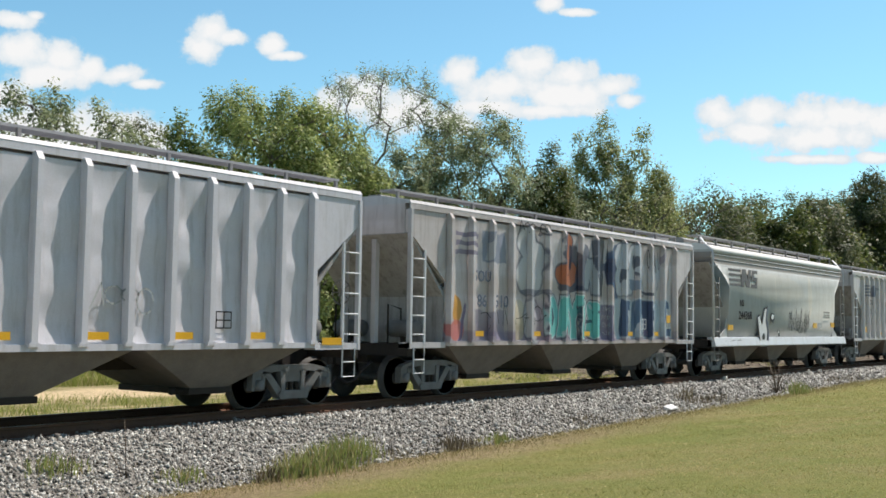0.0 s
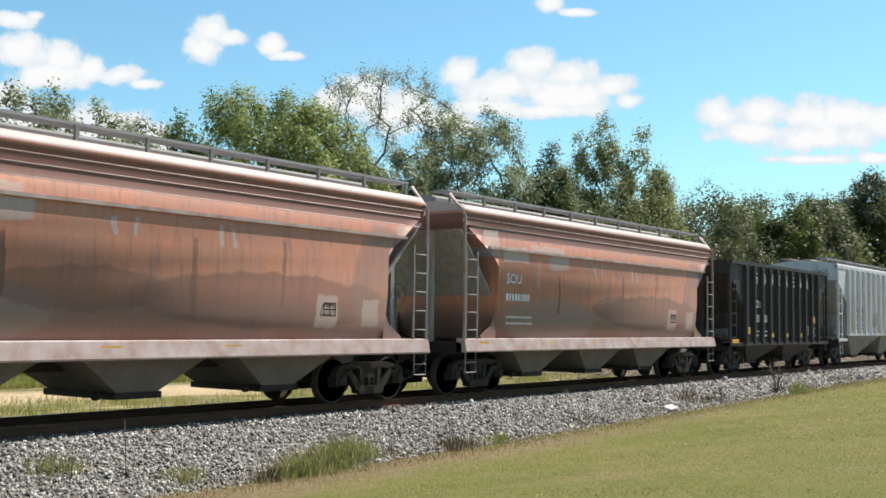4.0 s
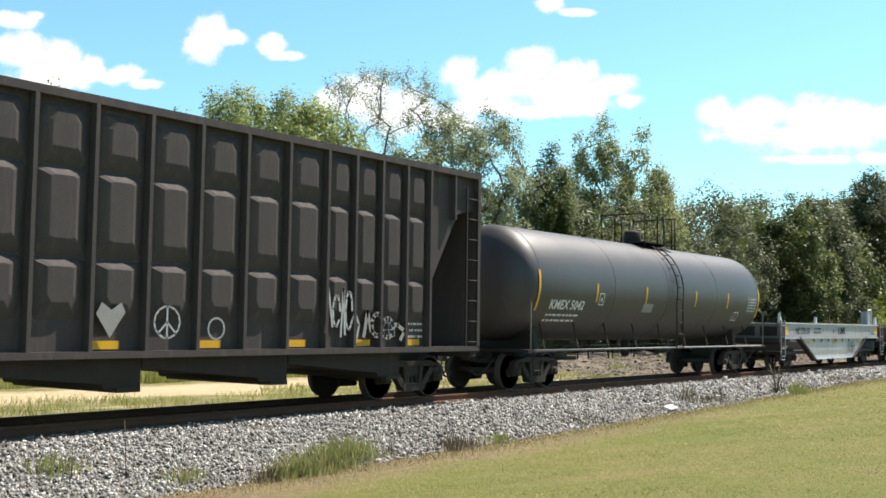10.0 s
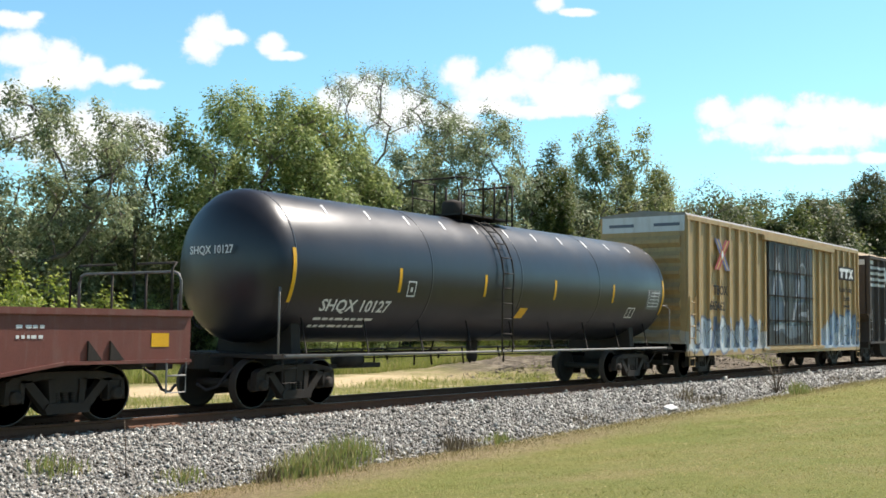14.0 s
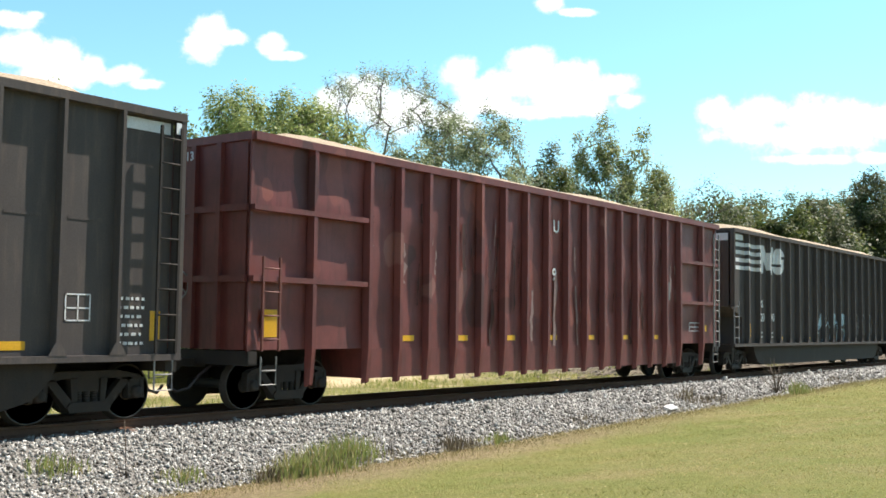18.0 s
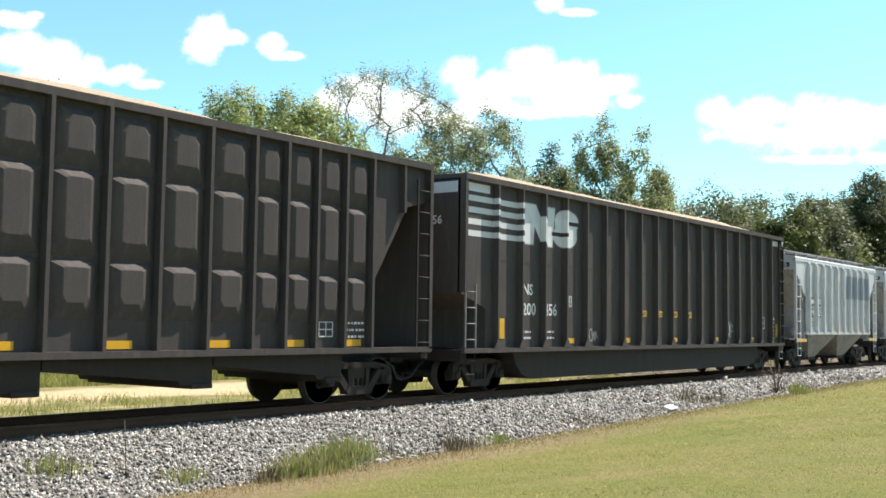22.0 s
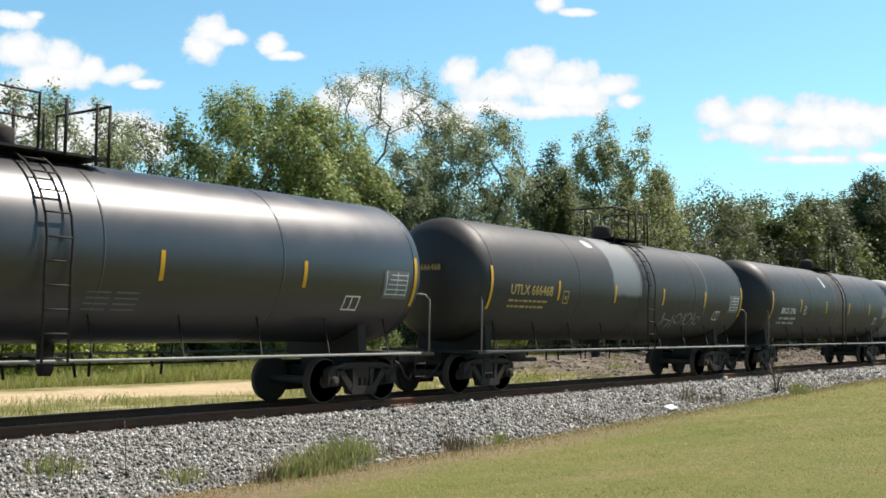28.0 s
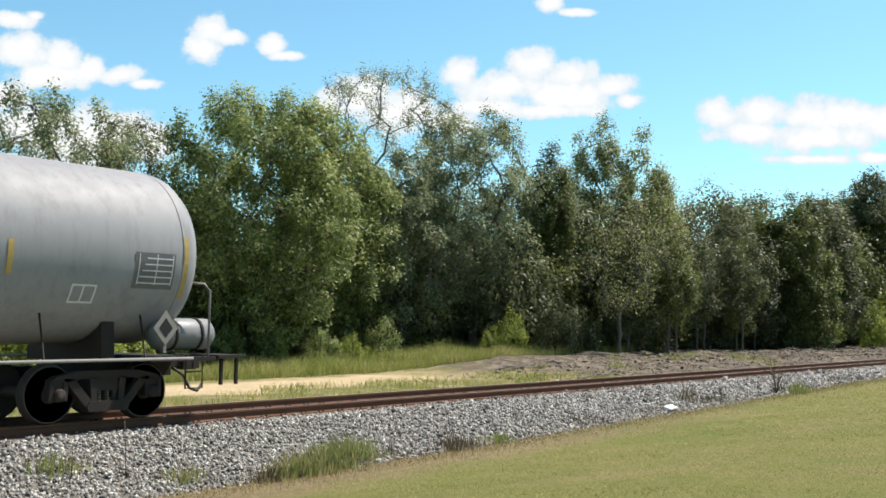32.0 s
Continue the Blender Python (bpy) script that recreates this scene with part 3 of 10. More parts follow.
# ---- running gear and fittings shared by the wagons ----
def make_truck_meshes(cast, wheel):
    out = {}
    s = Solid()
    s.box(-0.20, 0.20, -1.05, 1.05, 0.50, 0.72)
    s.box(-0.30, 0.30, -0.35, 0.35, 0.72, 0.80)
    s.lathe_z([(0.80, 0.2), (0.86, 0.2), (0.86, 0.17)], 0, 0, 14)
    for e in (-1, 1):
        s.box(e * 0.42 - 0.04, e * 0.42 + 0.04, -0.75, 0.75, 0.36, 0.46)
    out["bolster"] = s.mesh("truck", cast)
    f = Solid()
    for y in (-1.0,):
        a, c = y - 0.075, y + 0.075
        f.prism_y([(-1.04, 0.66), (-0.95, 0.74), (-0.55, 0.82), (0.55, 0.82), (0.95, 0.74), (1.04, 0.66), (0.62, 0.67), (0.5, 0.70), (-0.5, 0.70), (-0.62, 0.67)], a, c)
        for e in (-1, 1):
            f.prism_y([(e * 1.04, 0.70), (e * 1.06, 0.36), (e * 0.98, 0.36), (e * 0.97, 0.66)], a, c)
            f.prism_y([(e * 0.80, 0.70), (e * 0.62, 0.70), (e * 0.28, 0.33), (e * 0.28, 0.20), (e * 0.36, 0.20)], a, c)
            f.prism_y([(e * 0.80, 0.70), (e * 0.72, 0.72), (e * 0.74, 0.36), (e * 0.82, 0.40)], a, c)
            f.prism_y([(e * 0.34, 0.72), (e * 0.22, 0.72), (e * 0.20, 0.32), (e * 0.30, 0.32)], a, c)
        f.prism_y([(-0.36, 0.18), (0.36, 0.18), (0.40, 0.26), (0.34, 0.34), (-0.34, 0.34), (-0.40, 0.26)], a - 0.03, c + 0.03)
    out["side_frame"] = f.mesh("side_frame", cast)
    sp = Solid()
    for x in (-0.15, 0.0, 0.15):
        sp.lathe_z([(0.34 + 0.01 * k, 0.062 if k % 4 < 2 else 0.050) for k in range(17)], x, -1.0, 10)
    out["spring"] = sp.mesh("spring", M["grime"])
    be = Solid()
    be.lathe_y([(-1.14, 0.0), (-1.14, 0.07), (-1.12, 0.10), (-0.95, 0.115), (-0.90, 0.115), (-0.90, 0.0)], 0, 0.457, 14)
    be.box(-0.15, 0.15, -1.06, -0.92, 0.55, 0.66)
    out["bearing"] = be.mesh("bearing", cast)
    w = Solid()
    w.lathe_y([(-0.95, 0.07), (-0.7, 0.085), (0.7, 0.085), (0.95, 0.07)], 0, 0, 12)
    for e in (-1, 1):
        prof = [(0.685, 0.10), (0.69, 0.16), (0.70, 0.36), (0.678, 0.385), (0.678, 0.482), (0.705, 0.487), (0.722, 0.458), (0.820, 0.452), (0.822, 0.40), (0.775, 0.375), (0.755, 0.20), (0.84, 0.13), (0.84, 0.09)]
        w.lathe_y([(e * y, r) for y, r in prof], 0, 0, 36)
        w.lathe_y([(e * 0.823, 0.448), (e * 0.826, 0.442), (e * 0.826, 0.428), (e * 0.823, 0.424)], 0, 0, 36, slot=1)
        for k in range(4):
            a = math.pi * k / 2
            w.box(0.27 * math.cos(a) - 0.02, 0.27 * math.cos(a) + 0.02, e * 0.775 - 0.01, e * 0.775 + 0.01, 0.27 * math.sin(a) - 0.02, 0.27 * math.sin(a) + 0.02)
    out["wheelset"] = w.mesh("wheelset", wheel, M["rim"])
    return out


TRUCKS = {"dark": make_truck_meshes(M["grime"], M["wheel"]), "light": make_truck_meshes(M["grime_light"], M["wheel_dusty"])}
WHEELS = []
TURN = Matrix.Rotation(math.pi, 4, "Z")


def truck(car, x, finish="dark"):
    kit = TRUCKS[finish]
    t = part("truck", kit["bolster"], None, car, at=(x, 0, 0))
    for face in (Matrix(), TURN):
        part("side_frame", kit["side_frame"], None, t, at=face)
        part("spring", kit["spring"], None, t, at=face)
        for e in (-1, 1):
            part("bearing", kit["bearing"], None, t, at=face @ Matrix.Translation((e * 0.889, 0, 0)))
    for e in (-1, 1):
        w = part("wheelset", kit["wheelset"], None, t, at=(e * 0.889, 0, 0.457))
        WHEELS.append((w, car, e * 0.889))
    return t


def coupler(car, x, e):
    """The coupler and air hose on the end at x that looks along e."""
    s = Solid()
    s.box(min(x - e * 0.3, x + e * 0.38), max(x - e * 0.3, x + e * 0.38), -0.09, 0.09, 0.80, 0.94)
    s.box(min(x + e * 0.38, x + e * 0.66), max(x + e * 0.38, x + e * 0.66), -0.15, 0.12, 0.74, 1.02)
    s.box(min(x + e * 0.60, x + e * 0.74), max(x + e * 0.60, x + e * 0.74), -0.16, -0.02, 0.76, 1.0)
    c = part("coupler", s, M["grime"], car)
    h = Solid().tube([(x - e * 0.1, -0.42, 0.80), (x + e * 0.15, -0.42, 0.66), (x + e * 0.35, -0.36, 0.42), (x + e * 0.58, -0.30, 0.36), (x + e * 0.74, -0.25, 0.48)], 0.028, 7)
    part("air_hose", h, M["black_paint"], c, "black rubber air hose")
    return c


LADDERS = {}


def ladder(car, x, y, z0, z1, rungs, wide=0.42, mat="galv", along="x", lean=0.0):
    """Two stiles and round rungs, standing off the side at y."""
    key = (round(z1 - z0, 2), rungs, wide, mat, along, lean)
    if key not in LADDERS:
        s = Solid()
        h = z1 - z0
        for e in (-0.5, 0.5):
            if along == "x":
                s.box(e * wide - 0.022, e * wide + 0.022, -0.012, 0.03, 0, h)
            else:
                s.box(-0.012, 0.03, e * wide - 0.022, e * wide + 0.022, 0, h)
        for k in range(rungs):
            z = h * (k + 0.5) / rungs
            a, c = (-wide / 2, wide / 2)
            s.tube([(a, 0, z), (c, 0, z)] if along == "x" else [(0, a, z), (0, c, z)], 0.016, 5)
        LADDERS[key] = s.mesh("ladder", M[mat])
    return part("ladder", LADDERS[key], None, car, at=(x, y, z0))


def stirrup(car, x, y, z0, z1, wide=0.36, mat="galv"):
    key = ("stirrup", round(z1 - z0, 2), wide, mat)
    if key not in LADDERS:
        h = z1 - z0
        s = Solid().tube([(-wide / 2, 0, h), (-wide / 2, 0, 0), (wide / 2, 0, 0), (wide / 2, 0, h)], 0.018, 5, smooth=False)
        s.tube([(-wide / 2, 0, h * 0.5), (wide / 2, 0, h * 0.5)], 0.016, 5)
        LADDERS[key] = s.mesh("stirrup_step", M[mat])
    return part("stirrup_step", LADDERS[key], None, car, at=(x, y, z0))


def grab(car, pts, r=0.016, mat="galv"):
    return part("grab_iron", Solid().tube(pts, r, 5), M[mat], car)


def mark(car, x0, x1, z0, z1, y, mat="yellow_mark", name="reflector", label=""):
    """A thin painted or stuck panel on the near side and its twin on the far side."""
    part(name, Solid().box(x0, x1, y - 0.004, y, z0, z1), M[mat], car, label)


def stencil_bars(car, x, z, w, h, y, rows, mat="white_mark", seed=1, name="small_lettering"):
    """Lines of lettering too small to read, as broken bars."""
    r = random.Random(seed)
    s = Solid()
    for k in range(rows):
        zz = z + h * (1 - (k + 0.75) / rows)
        a = x
        while a < x + w * 0.95:
            d = r.uniform(0.04, 0.10)
            s.box(a, min(a + d, x + w), y - 0.004, y, zz, zz + h / rows * 0.34)
            a += d + r.uniform(0.02, 0.06)
    return part(name, s, M[mat], car)


def data_box(car, x, z, y, w=0.32, h=0.30, mat="white_mark"):
    s = Solid()
    t = 0.022
    for a, c, d, e in ((x, x + w, z, z + t), (x, x + w, z + h - t, z + h), (x, x + t, z, z + h), (x + w - t, x + w, z, z + h), (x + w * 0.48, x + w * 0.48 + t, z, z + h), (x, x + w, z + h * 0.45, z + h * 0.45 + t)):
        s.box(a, c, y - 0.004, y, d, e)
    return part("test_panel", s, M[mat], car)


def centre_sill(car, x0, x1, mat="grime"):
    s = Solid().box(x0, x1, -0.33, 0.33, 0.78, 1.08)
    part("centre_sill", s, M[mat], car)


def brake_wheel(car, x, y, z, e, mat="galv"):
    s = Solid()
    n = 18
    s.tube([(x, y + 0.27 * math.cos(2 * math.pi * k / n), z + 0.27 * math.sin(2 * math.pi * k / n)) for k in range(n + 1)], 0.016, 5)
    for k in range(5):
        a = 2 * math.pi * k / 5
        s.tube([(x, y, z), (x, y + 0.27 * math.cos(a), z + 0.27 * math.sin(a))], 0.012, 4)
    s.box(x - 0.02 if e > 0 else x, x if e > 0 else x + 0.02, y - 0.09, y + 0.09, z - 0.09, z + 0.09)
    part("brake_wheel", s, M[mat], car)


def wagon(name, s0, s1, label, category):
    """An empty at the middle of a car whose body lies between s0 and s1 metres along the train."""
    car = thing(name, label, category, "freight train wagons")
    CARS.append((car, (s0 + s1) / 2))
    return car, (s1 - s0) / 2


CARS = []

# ---- wagons ----
def end_gear(car, h, inset, finish="dark", sill_z=1.1, sill_mat="grime", half=1.5, wheel=True):
    for e in (-1, 1):
        truck(car, e * (h - inset), finish)
        coupler(car, e * h, e)
        part("end_sill", Solid().box(min(e * h, e * (h - 0.22)), max(e * h, e * (h - 0.22)), -half, half, sill_z - 0.16, sill_z + 0.10), M[sill_mat], car)
    centre_sill(car, -h + 0.05, h - 0.05)
    if wheel:
        brake_wheel(car, -h - 0.06, 0.35, 2.3, -1)


def bays(car, spans, z1, z0, half, mat, gate="grime"):
    """Hopper bays under the body: wedges that narrow downwards, each with its outlet gate."""
    for a, c in spans:
        m, w = (a + c) / 2, 0.38
        top = [(a, -half, z1), (c, -half, z1), (c, half, z1), (a, half, z1)]
        low = [(m - w, -0.95, z0), (m + w, -0.95, z0), (m + w, 0.95, z0), (m - w, 0.95, z0)]
        b = part("hopper_bay", Solid().loft([low, top]), mat, car)
        s = Solid().box(m - w - 0.10, m + w + 0.10, -0.98, 0.98, z0 - 0.09, z0 + 0.02)
        part("outlet_gate", s, M[gate], b, "dark steel outlet gate")
        part("gate_shaft", Solid().tube([(m - w - 0.34, -0.8, z0 - 0.03), (m + w + 0.1, -0.8, z0 - 0.03)], 0.03, 6).lathe_x([(m - w - 0.36, 0.02), (m - w - 0.36, 0.065), (m - w - 0.26, 0.065), (m - w - 0.26, 0.02)], -0.8, z0 - 0.03, 8), M["grime"], b)


def ribs(car, xs, y0, y1, z0, z1, wide, mat, foot=True):
    """Upright posts on both sides, one mesh data for all of them."""
    s = Solid()
    t = 0.35 * wide
    rings = []
    for z, d in ((z0, y1 - y0), (z1 - 0.12, y1 - y0), (z1, (y1 - y0) * 0.45)):
        rings.append([(-wide / 2, 0, z), (-t, -d, z), (t, -d, z), (wide / 2, 0, z)])
    s.loft(rings)
    if foot:
        s.box(-wide * 0.62, wide * 0.62, -(y1 - y0) - 0.01, 0, z0 - 0.015, z0 + 0.05)
    me = s.mesh("rib", mat)
    for x in xs:
        part("rib", me, None, car, at=(x, -y0, 0))
        part("rib", me, None, car, at=Matrix.Translation((x, y0, 0)) @ TURN)


def roof_walk(car, x0, x1, z, half=0.95, step=1.35, mat="galv", deck=None):
    """The gratings along the roof, on short brackets, and the covered loading trough between them."""
    br = Solid().box(-0.03, 0.03, -0.03, 0.03, -0.28, 0.0).mesh("bracket", M[mat])
    for e in (-1, 1):
        y = e * half
        w = part("running_board", Solid().box(x0, x1, min(y, y - e * 0.42), max(y, y - e * 0.42), z, z + 0.045), M[deck or mat], car)
        n = max(2, int((x1 - x0) / step))
        for k in range(n + 1):
            part("bracket", br, None, w, at=(x0 + 0.1 + (x1 - x0 - 0.2) * k / n, y, z))
    part("hatch_cover", Solid().prism_x([(-0.3, z - 0.2), (-0.3, z - 0.05), (-0.15, z + 0.02), (0.15, z + 0.02), (0.3, z - 0.05), (0.3, z - 0.2)], x0 + 0.5, x1 - 0.5), M[mat], car)


def dented_side(x0, x1, z0, z1, y, depth, seed, n_x=96, n_z=28):
    """A thin side sheet, slightly buckled between its posts."""
    r = random.Random(seed)
    off = Vector((r.uniform(0, 50), r.uniform(0, 50), 0))
    s = Solid()
    pts = []
    for i in range(n_x + 1):
        for j in range(n_z + 1):
            x, z = x0 + (x1 - x0) * i / n_x, z0 + (z1 - z0) * j / n_z
            edge = min(1.0, min(j, n_z - j) * 0.35)
            d = noise.noise(Vector((x * 0.9, z * 1.35, 0)) + off) + 0.4 * noise.noise(Vector((x * 1.8, z * 3.0, 5)) + off)
            pts.append((x, y - depth * edge * (d - 0.55), z))
    m = n_z + 1
    return s.add(pts, [(i * m + j, (i + 1) * m + j, (i + 1) * m + j + 1, i * m + j + 1) for i in range(n_x) for j in range(n_z)], smooth=True)


def covered_hopper(s0, s1, paint, label, n_ribs, spans, first=1.40, z_sill=1.25, z_eave=4.19, cut=(3.56, 1.27, 2.55), finish="dark", under=None, bay_low=0.44, sill_mat="grime",
                   ladder_mat="pale_paint", dents=0.05, plain=None, closed=True, name="covered_hopper", end_z=1.2, inset=1.36, chord=0.035):
    """Ribbed hopper wagon. spans: the bays, as distances from the front end. Returns the car, its half length and the ribs' places."""
    car, h = wagon(name, s0, s1, label, "covered hopper" if closed else "open hopper")
    plain = plain or paint
    zc, xin, zb = cut
    y = 1.5
    side = [(-h, z_eave), (-h, zc), (-h + xin, zb), (-h + xin, z_sill), (h - xin, z_sill), (h - xin, zb), (h, zc), (h, z_eave)]
    part("body", Solid().prism_y(side, -y + 2.5 * dents, y), paint, car)
    if dents:
        part("side_sheet", dented_side(-h + xin + 0.01, h - xin - 0.01, z_sill + 0.004, z_eave - 0.17, -y - 0.016, dents, s0), paint, car, "buckled side sheet")
        for e in (-1, 1):
            wedge = [(e * (h - xin - 0.01), z_eave - 0.13), (e * (h - 0.02), z_eave - 0.13), (e * (h - 0.02), zc + 0.02), (e * (h - xin - 0.01), zb + 0.02)]
            part("corner_sheet", Solid().prism_y(wedge, -y - 0.012, -y + 0.13), paint if closed else plain, car)
    if closed:
        part("roof", Solid().prism_x([(-y - 0.04, z_eave), (y + 0.04, z_eave), (y, z_eave + 0.07), (0.7, z_eave + 0.2), (-0.7, z_eave + 0.2), (-y, z_eave + 0.07)], -h, h), plain, car)
        roof_walk(car, -h + 0.1, h - 0.1, z_eave + 0.30, 1.0, deck="grating")
    for e in (-1, 1):
        part("side_sill", Solid().box(-h + xin, h - xin, min(e * (y - 0.03), e * (y + 0.09)), max(e * (y - 0.03), e * (y + 0.09)), z_sill - 0.10, z_sill + 0.005), paint, car)
        part("top_chord", Solid().box(-h, h, min(e * y, e * (y + chord)), max(e * y, e * (y + chord)), z_eave - 0.12, z_eave - 0.004), paint, car)
        # the sloped end floor behind the ladders, its shade put into the paint
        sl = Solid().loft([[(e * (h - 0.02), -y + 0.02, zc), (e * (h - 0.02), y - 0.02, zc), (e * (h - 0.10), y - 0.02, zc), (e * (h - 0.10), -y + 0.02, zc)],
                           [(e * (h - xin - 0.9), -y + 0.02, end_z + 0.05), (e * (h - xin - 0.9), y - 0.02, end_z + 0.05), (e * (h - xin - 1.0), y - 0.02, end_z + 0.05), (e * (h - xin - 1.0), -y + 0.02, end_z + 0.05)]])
        part("end_slope", sl, M["end_dirt_shade"] if closed else plain, car)
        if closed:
            part("end_sheet", Solid().prism_y([(e * h, zc), (e * (h - xin), zb), (e * (h - xin), zb - 0.02), (e * h, zc - 0.02)][::e], -y + 0.03, y - 0.03), M["end_dirt_shade"], car, "grimy sloping end sheet, darkened for shade")
        part("end_plate", Solid().box(min(e * (h - xin + 0.012), e * (h - xin - 0.03)), max(e * (h - xin + 0.012), e * (h - xin - 0.03)), -y + 0.03, y - 0.03, end_z, zb - 0.1), M["end_dirt_shade"] if closed else plain, car)
        for q in (-0.44, 0.44):
            part("end_post", Solid().box(min(e * (h - 0.1), e * (h - 0.22)), max(e * (h - 0.1), e * (h - 0.22)), q - 0.06, q + 0.06, end_z, zc), plain, car)
        for f in (-1, 1):
            part("corner_post", Solid().box(min(e * h, e * (h - 0.07)), max(e * h, e * (h - 0.07)), min(f * (y - 0.04), f * (y + 0.06)), max(f * (y - 0.04), f * (y + 0.06)), end_z - 0.1, z_eave - 0.12), plain, car)
            part("platform_step", Solid().box(min(e * h, e * (h - xin)), max(e * h, e * (h - xin)), min(f * (y - 0.25), f * (y + 0.05)), max(f * (y - 0.25), f * (y + 0.05)), end_z - 0.09, end_z + 0.03), plain, car)
            ladder(car, e * (h - 0.28), f * (y + 0.05), end_z, zc - 0.35, 5, 0.46, ladder_mat)
            stirrup(car, e * (h - 0.33), f * (y + 0.05), end_z - 0.62, end_z - 0.05, 0.36, ladder_mat)
    # brake gear on the end platforms
    for e, q in ((-1, -0.75), (-1, 0.8), (1, -0.7)):
        x = e * (h - xin * 0.62)
        tank = part("air_reservoir", Solid().lathe_y([(q - 0.42, 0.03), (q - 0.40, 0.16), (q - 0.34, 0.19), (q + 0.34, 0.19), (q + 0.40, 0.16), (q + 0.42, 0.03)], x, end_z + 0.32, 16), M["grime_light"], car, "dusty grey air reservoir")
        part("pipe", Solid().tube([(x + 0.1 * e, q, end_z + 0.5), (x + 0.1 * e, q, end_z + 0.75), (x + 0.3 * e, q + 0.2, end_z + 0.85), (x + 0.3 * e, q + 0.2, end_z)], 0.022, 5), M["grime"], tank)
        part("bracket", Solid().box(x - 0.06, x + 0.06, q - 0.05, q + 0.05, end_z - 0.05, end_z + 0.2), M["grime"], tank)
    xs = [-h + first + (2 * h - 2 * first) * k / (n_ribs - 1) for k in range(n_ribs)]
    ribs(car, xs, y, y + 0.14, z_sill - 0.02, z_eave - 0.10, 0.15, paint)
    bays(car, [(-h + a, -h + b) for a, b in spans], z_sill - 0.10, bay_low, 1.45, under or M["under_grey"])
    end_gear(car, h, inset, finish, end_z - 0.1, sill_mat)
    return car, h, xs


def rounded_hopper(s0, s1, paint, label, finish="light", sill_paint=None, side_rail=False, walk_mat="grating"):
    car, h = wagon("covered_hopper", s0, s1, label, "covered hopper")
    prof = [(1.42, 1.30), (1.53, 1.75), (1.58, 2.3), (1.59, 2.9), (1.56, 3.4), (1.52, 3.68), (1.49, 3.72), (1.47, 4.16), (1.50, 4.20), (1.36, 4.36), (1.0, 4.44), (0.6, 4.47)]
    ring = [(-a, z) for a, z in prof] + [(a, z) for a, z in reversed(prof)]
    rings = []
    for x, zb in [(-h + 0.02, 3.98), (-h + 0.4, 3.74), (-h + 0.8, 3.46), (-h + 1.2, 3.18), (-h + 1.36, 3.0), (-h + 1.37, 1.30), (h - 1.37, 1.30), (h - 1.36, 3.0), (h - 1.2, 3.18), (h - 0.8, 3.46), (h - 0.4, 3.74), (h - 0.02, 3.98)]:
        rr = []
        for a, z in ring:
            if z < zb:
                q = next((p0, p1) for p0, p1 in zip(prof, prof[1:]) if p0[1] <= zb <= p1[1])
                t = (zb - q[0][1]) / (q[1][1] - q[0][1])
                ya = q[0][0] + t * (q[1][0] - q[0][0])
                a, z = math.copysign(ya, a), zb
            rr.append((x, a, z))
        rings.append(rr)
    s = Solid().loft(rings, smooth=True)
    part("body", s, paint, car)
    for e in (-1, 1):
        for f in (-1, 1):
            lo, hi = sorted((f * 1.42, f * 1.62))
            part("corner_post", Solid().tube([(e * (h - 0.03), f * 1.55, 1.25), (e * (h - 0.03), f * 1.54, 4.12), (e * (h - 0.03), f * 1.1, 4.62)], 0.04, 6), sill_paint or paint, car)
            ladder(car, e * (h - 0.28), f * 1.57, 1.3, 3.3, 5, 0.44)
            stirrup(car, e * (h - 0.26), f * 1.57, 0.55, 1.0, 0.40)
        lo, hi = sorted((e * 1.36, e * 1.60))
        part("side_sill", Solid().loft([[(x, e * 1.36, 1.31), (x, e * 1.57, 1.31), (x, e * 1.585, 1.29), (x, e * 1.645, 1.03), (x, e * 1.63, 1.0), (x, e * 1.36, 1.0)] for x in (-h, h)]), sill_paint or paint, car, "pale side sill")
        for k, z in enumerate((3.70, 3.90, 4.06)):
            part("roof_moulding", Solid().tube([(-h + 0.1, e * (1.495 - 0.008 * k), z), (h - 0.1, e * (1.495 - 0.008 * k), z)], 0.012, 5), sill_paint or paint, car)
        if side_rail:
            part("side_moulding", Solid().box(-h + 0.95, h - 0.8, min(e * 1.54, e * 1.62), max(e * 1.54, e * 1.62), 3.39, 3.45), sill_paint or paint, car)
        for f in (-1, 1):
            part("side_flare", Solid().prism_y([(f * (h - 1.38), 1.31), (f * (h - 1.38), 1.95), (f * (h - 1.2), 1.6), (f * (h - 0.8), 1.36), (f * (h - 0.8), 1.31)], min(e * 1.44, e * 1.48), max(e * 1.44, e * 1.48)), paint, car)
        sl = Solid().loft([[(e * (h - 0.02), -1.40, 3.8), (e * (h - 0.02), 1.40, 3.8), (e * (h - 0.10), 1.40, 3.8), (e * (h - 0.10), -1.40, 3.8)],
                           [(e * (h - 2.3), -1.3, 1.30), (e * (h - 2.3), 1.3, 1.30), (e * (h - 2.4), 1.3, 1.30), (e * (h - 2.4), -1.3, 1.30)]])
        part("end_slope", sl, M["end_dirt_shade"], car)
        part("end_post", Solid().box(min(e * h, e * (h - 0.12)), max(e * h, e * (h - 0.12)), -0.62, -0.5, 1.1, 3.8), M["end_dirt_shade"], car)
        part("end_post", Solid().box(min(e * h, e * (h - 0.12)), max(e * h, e * (h - 0.12)), 0.5, 0.62, 1.1, 3.8), M["end_dirt_shade"], car)
    roof_walk(car, -h + 0.05, h - 0.05, 4.68, 1.02, deck=walk_mat)
    bl = (2 * h - 4.4) / 3
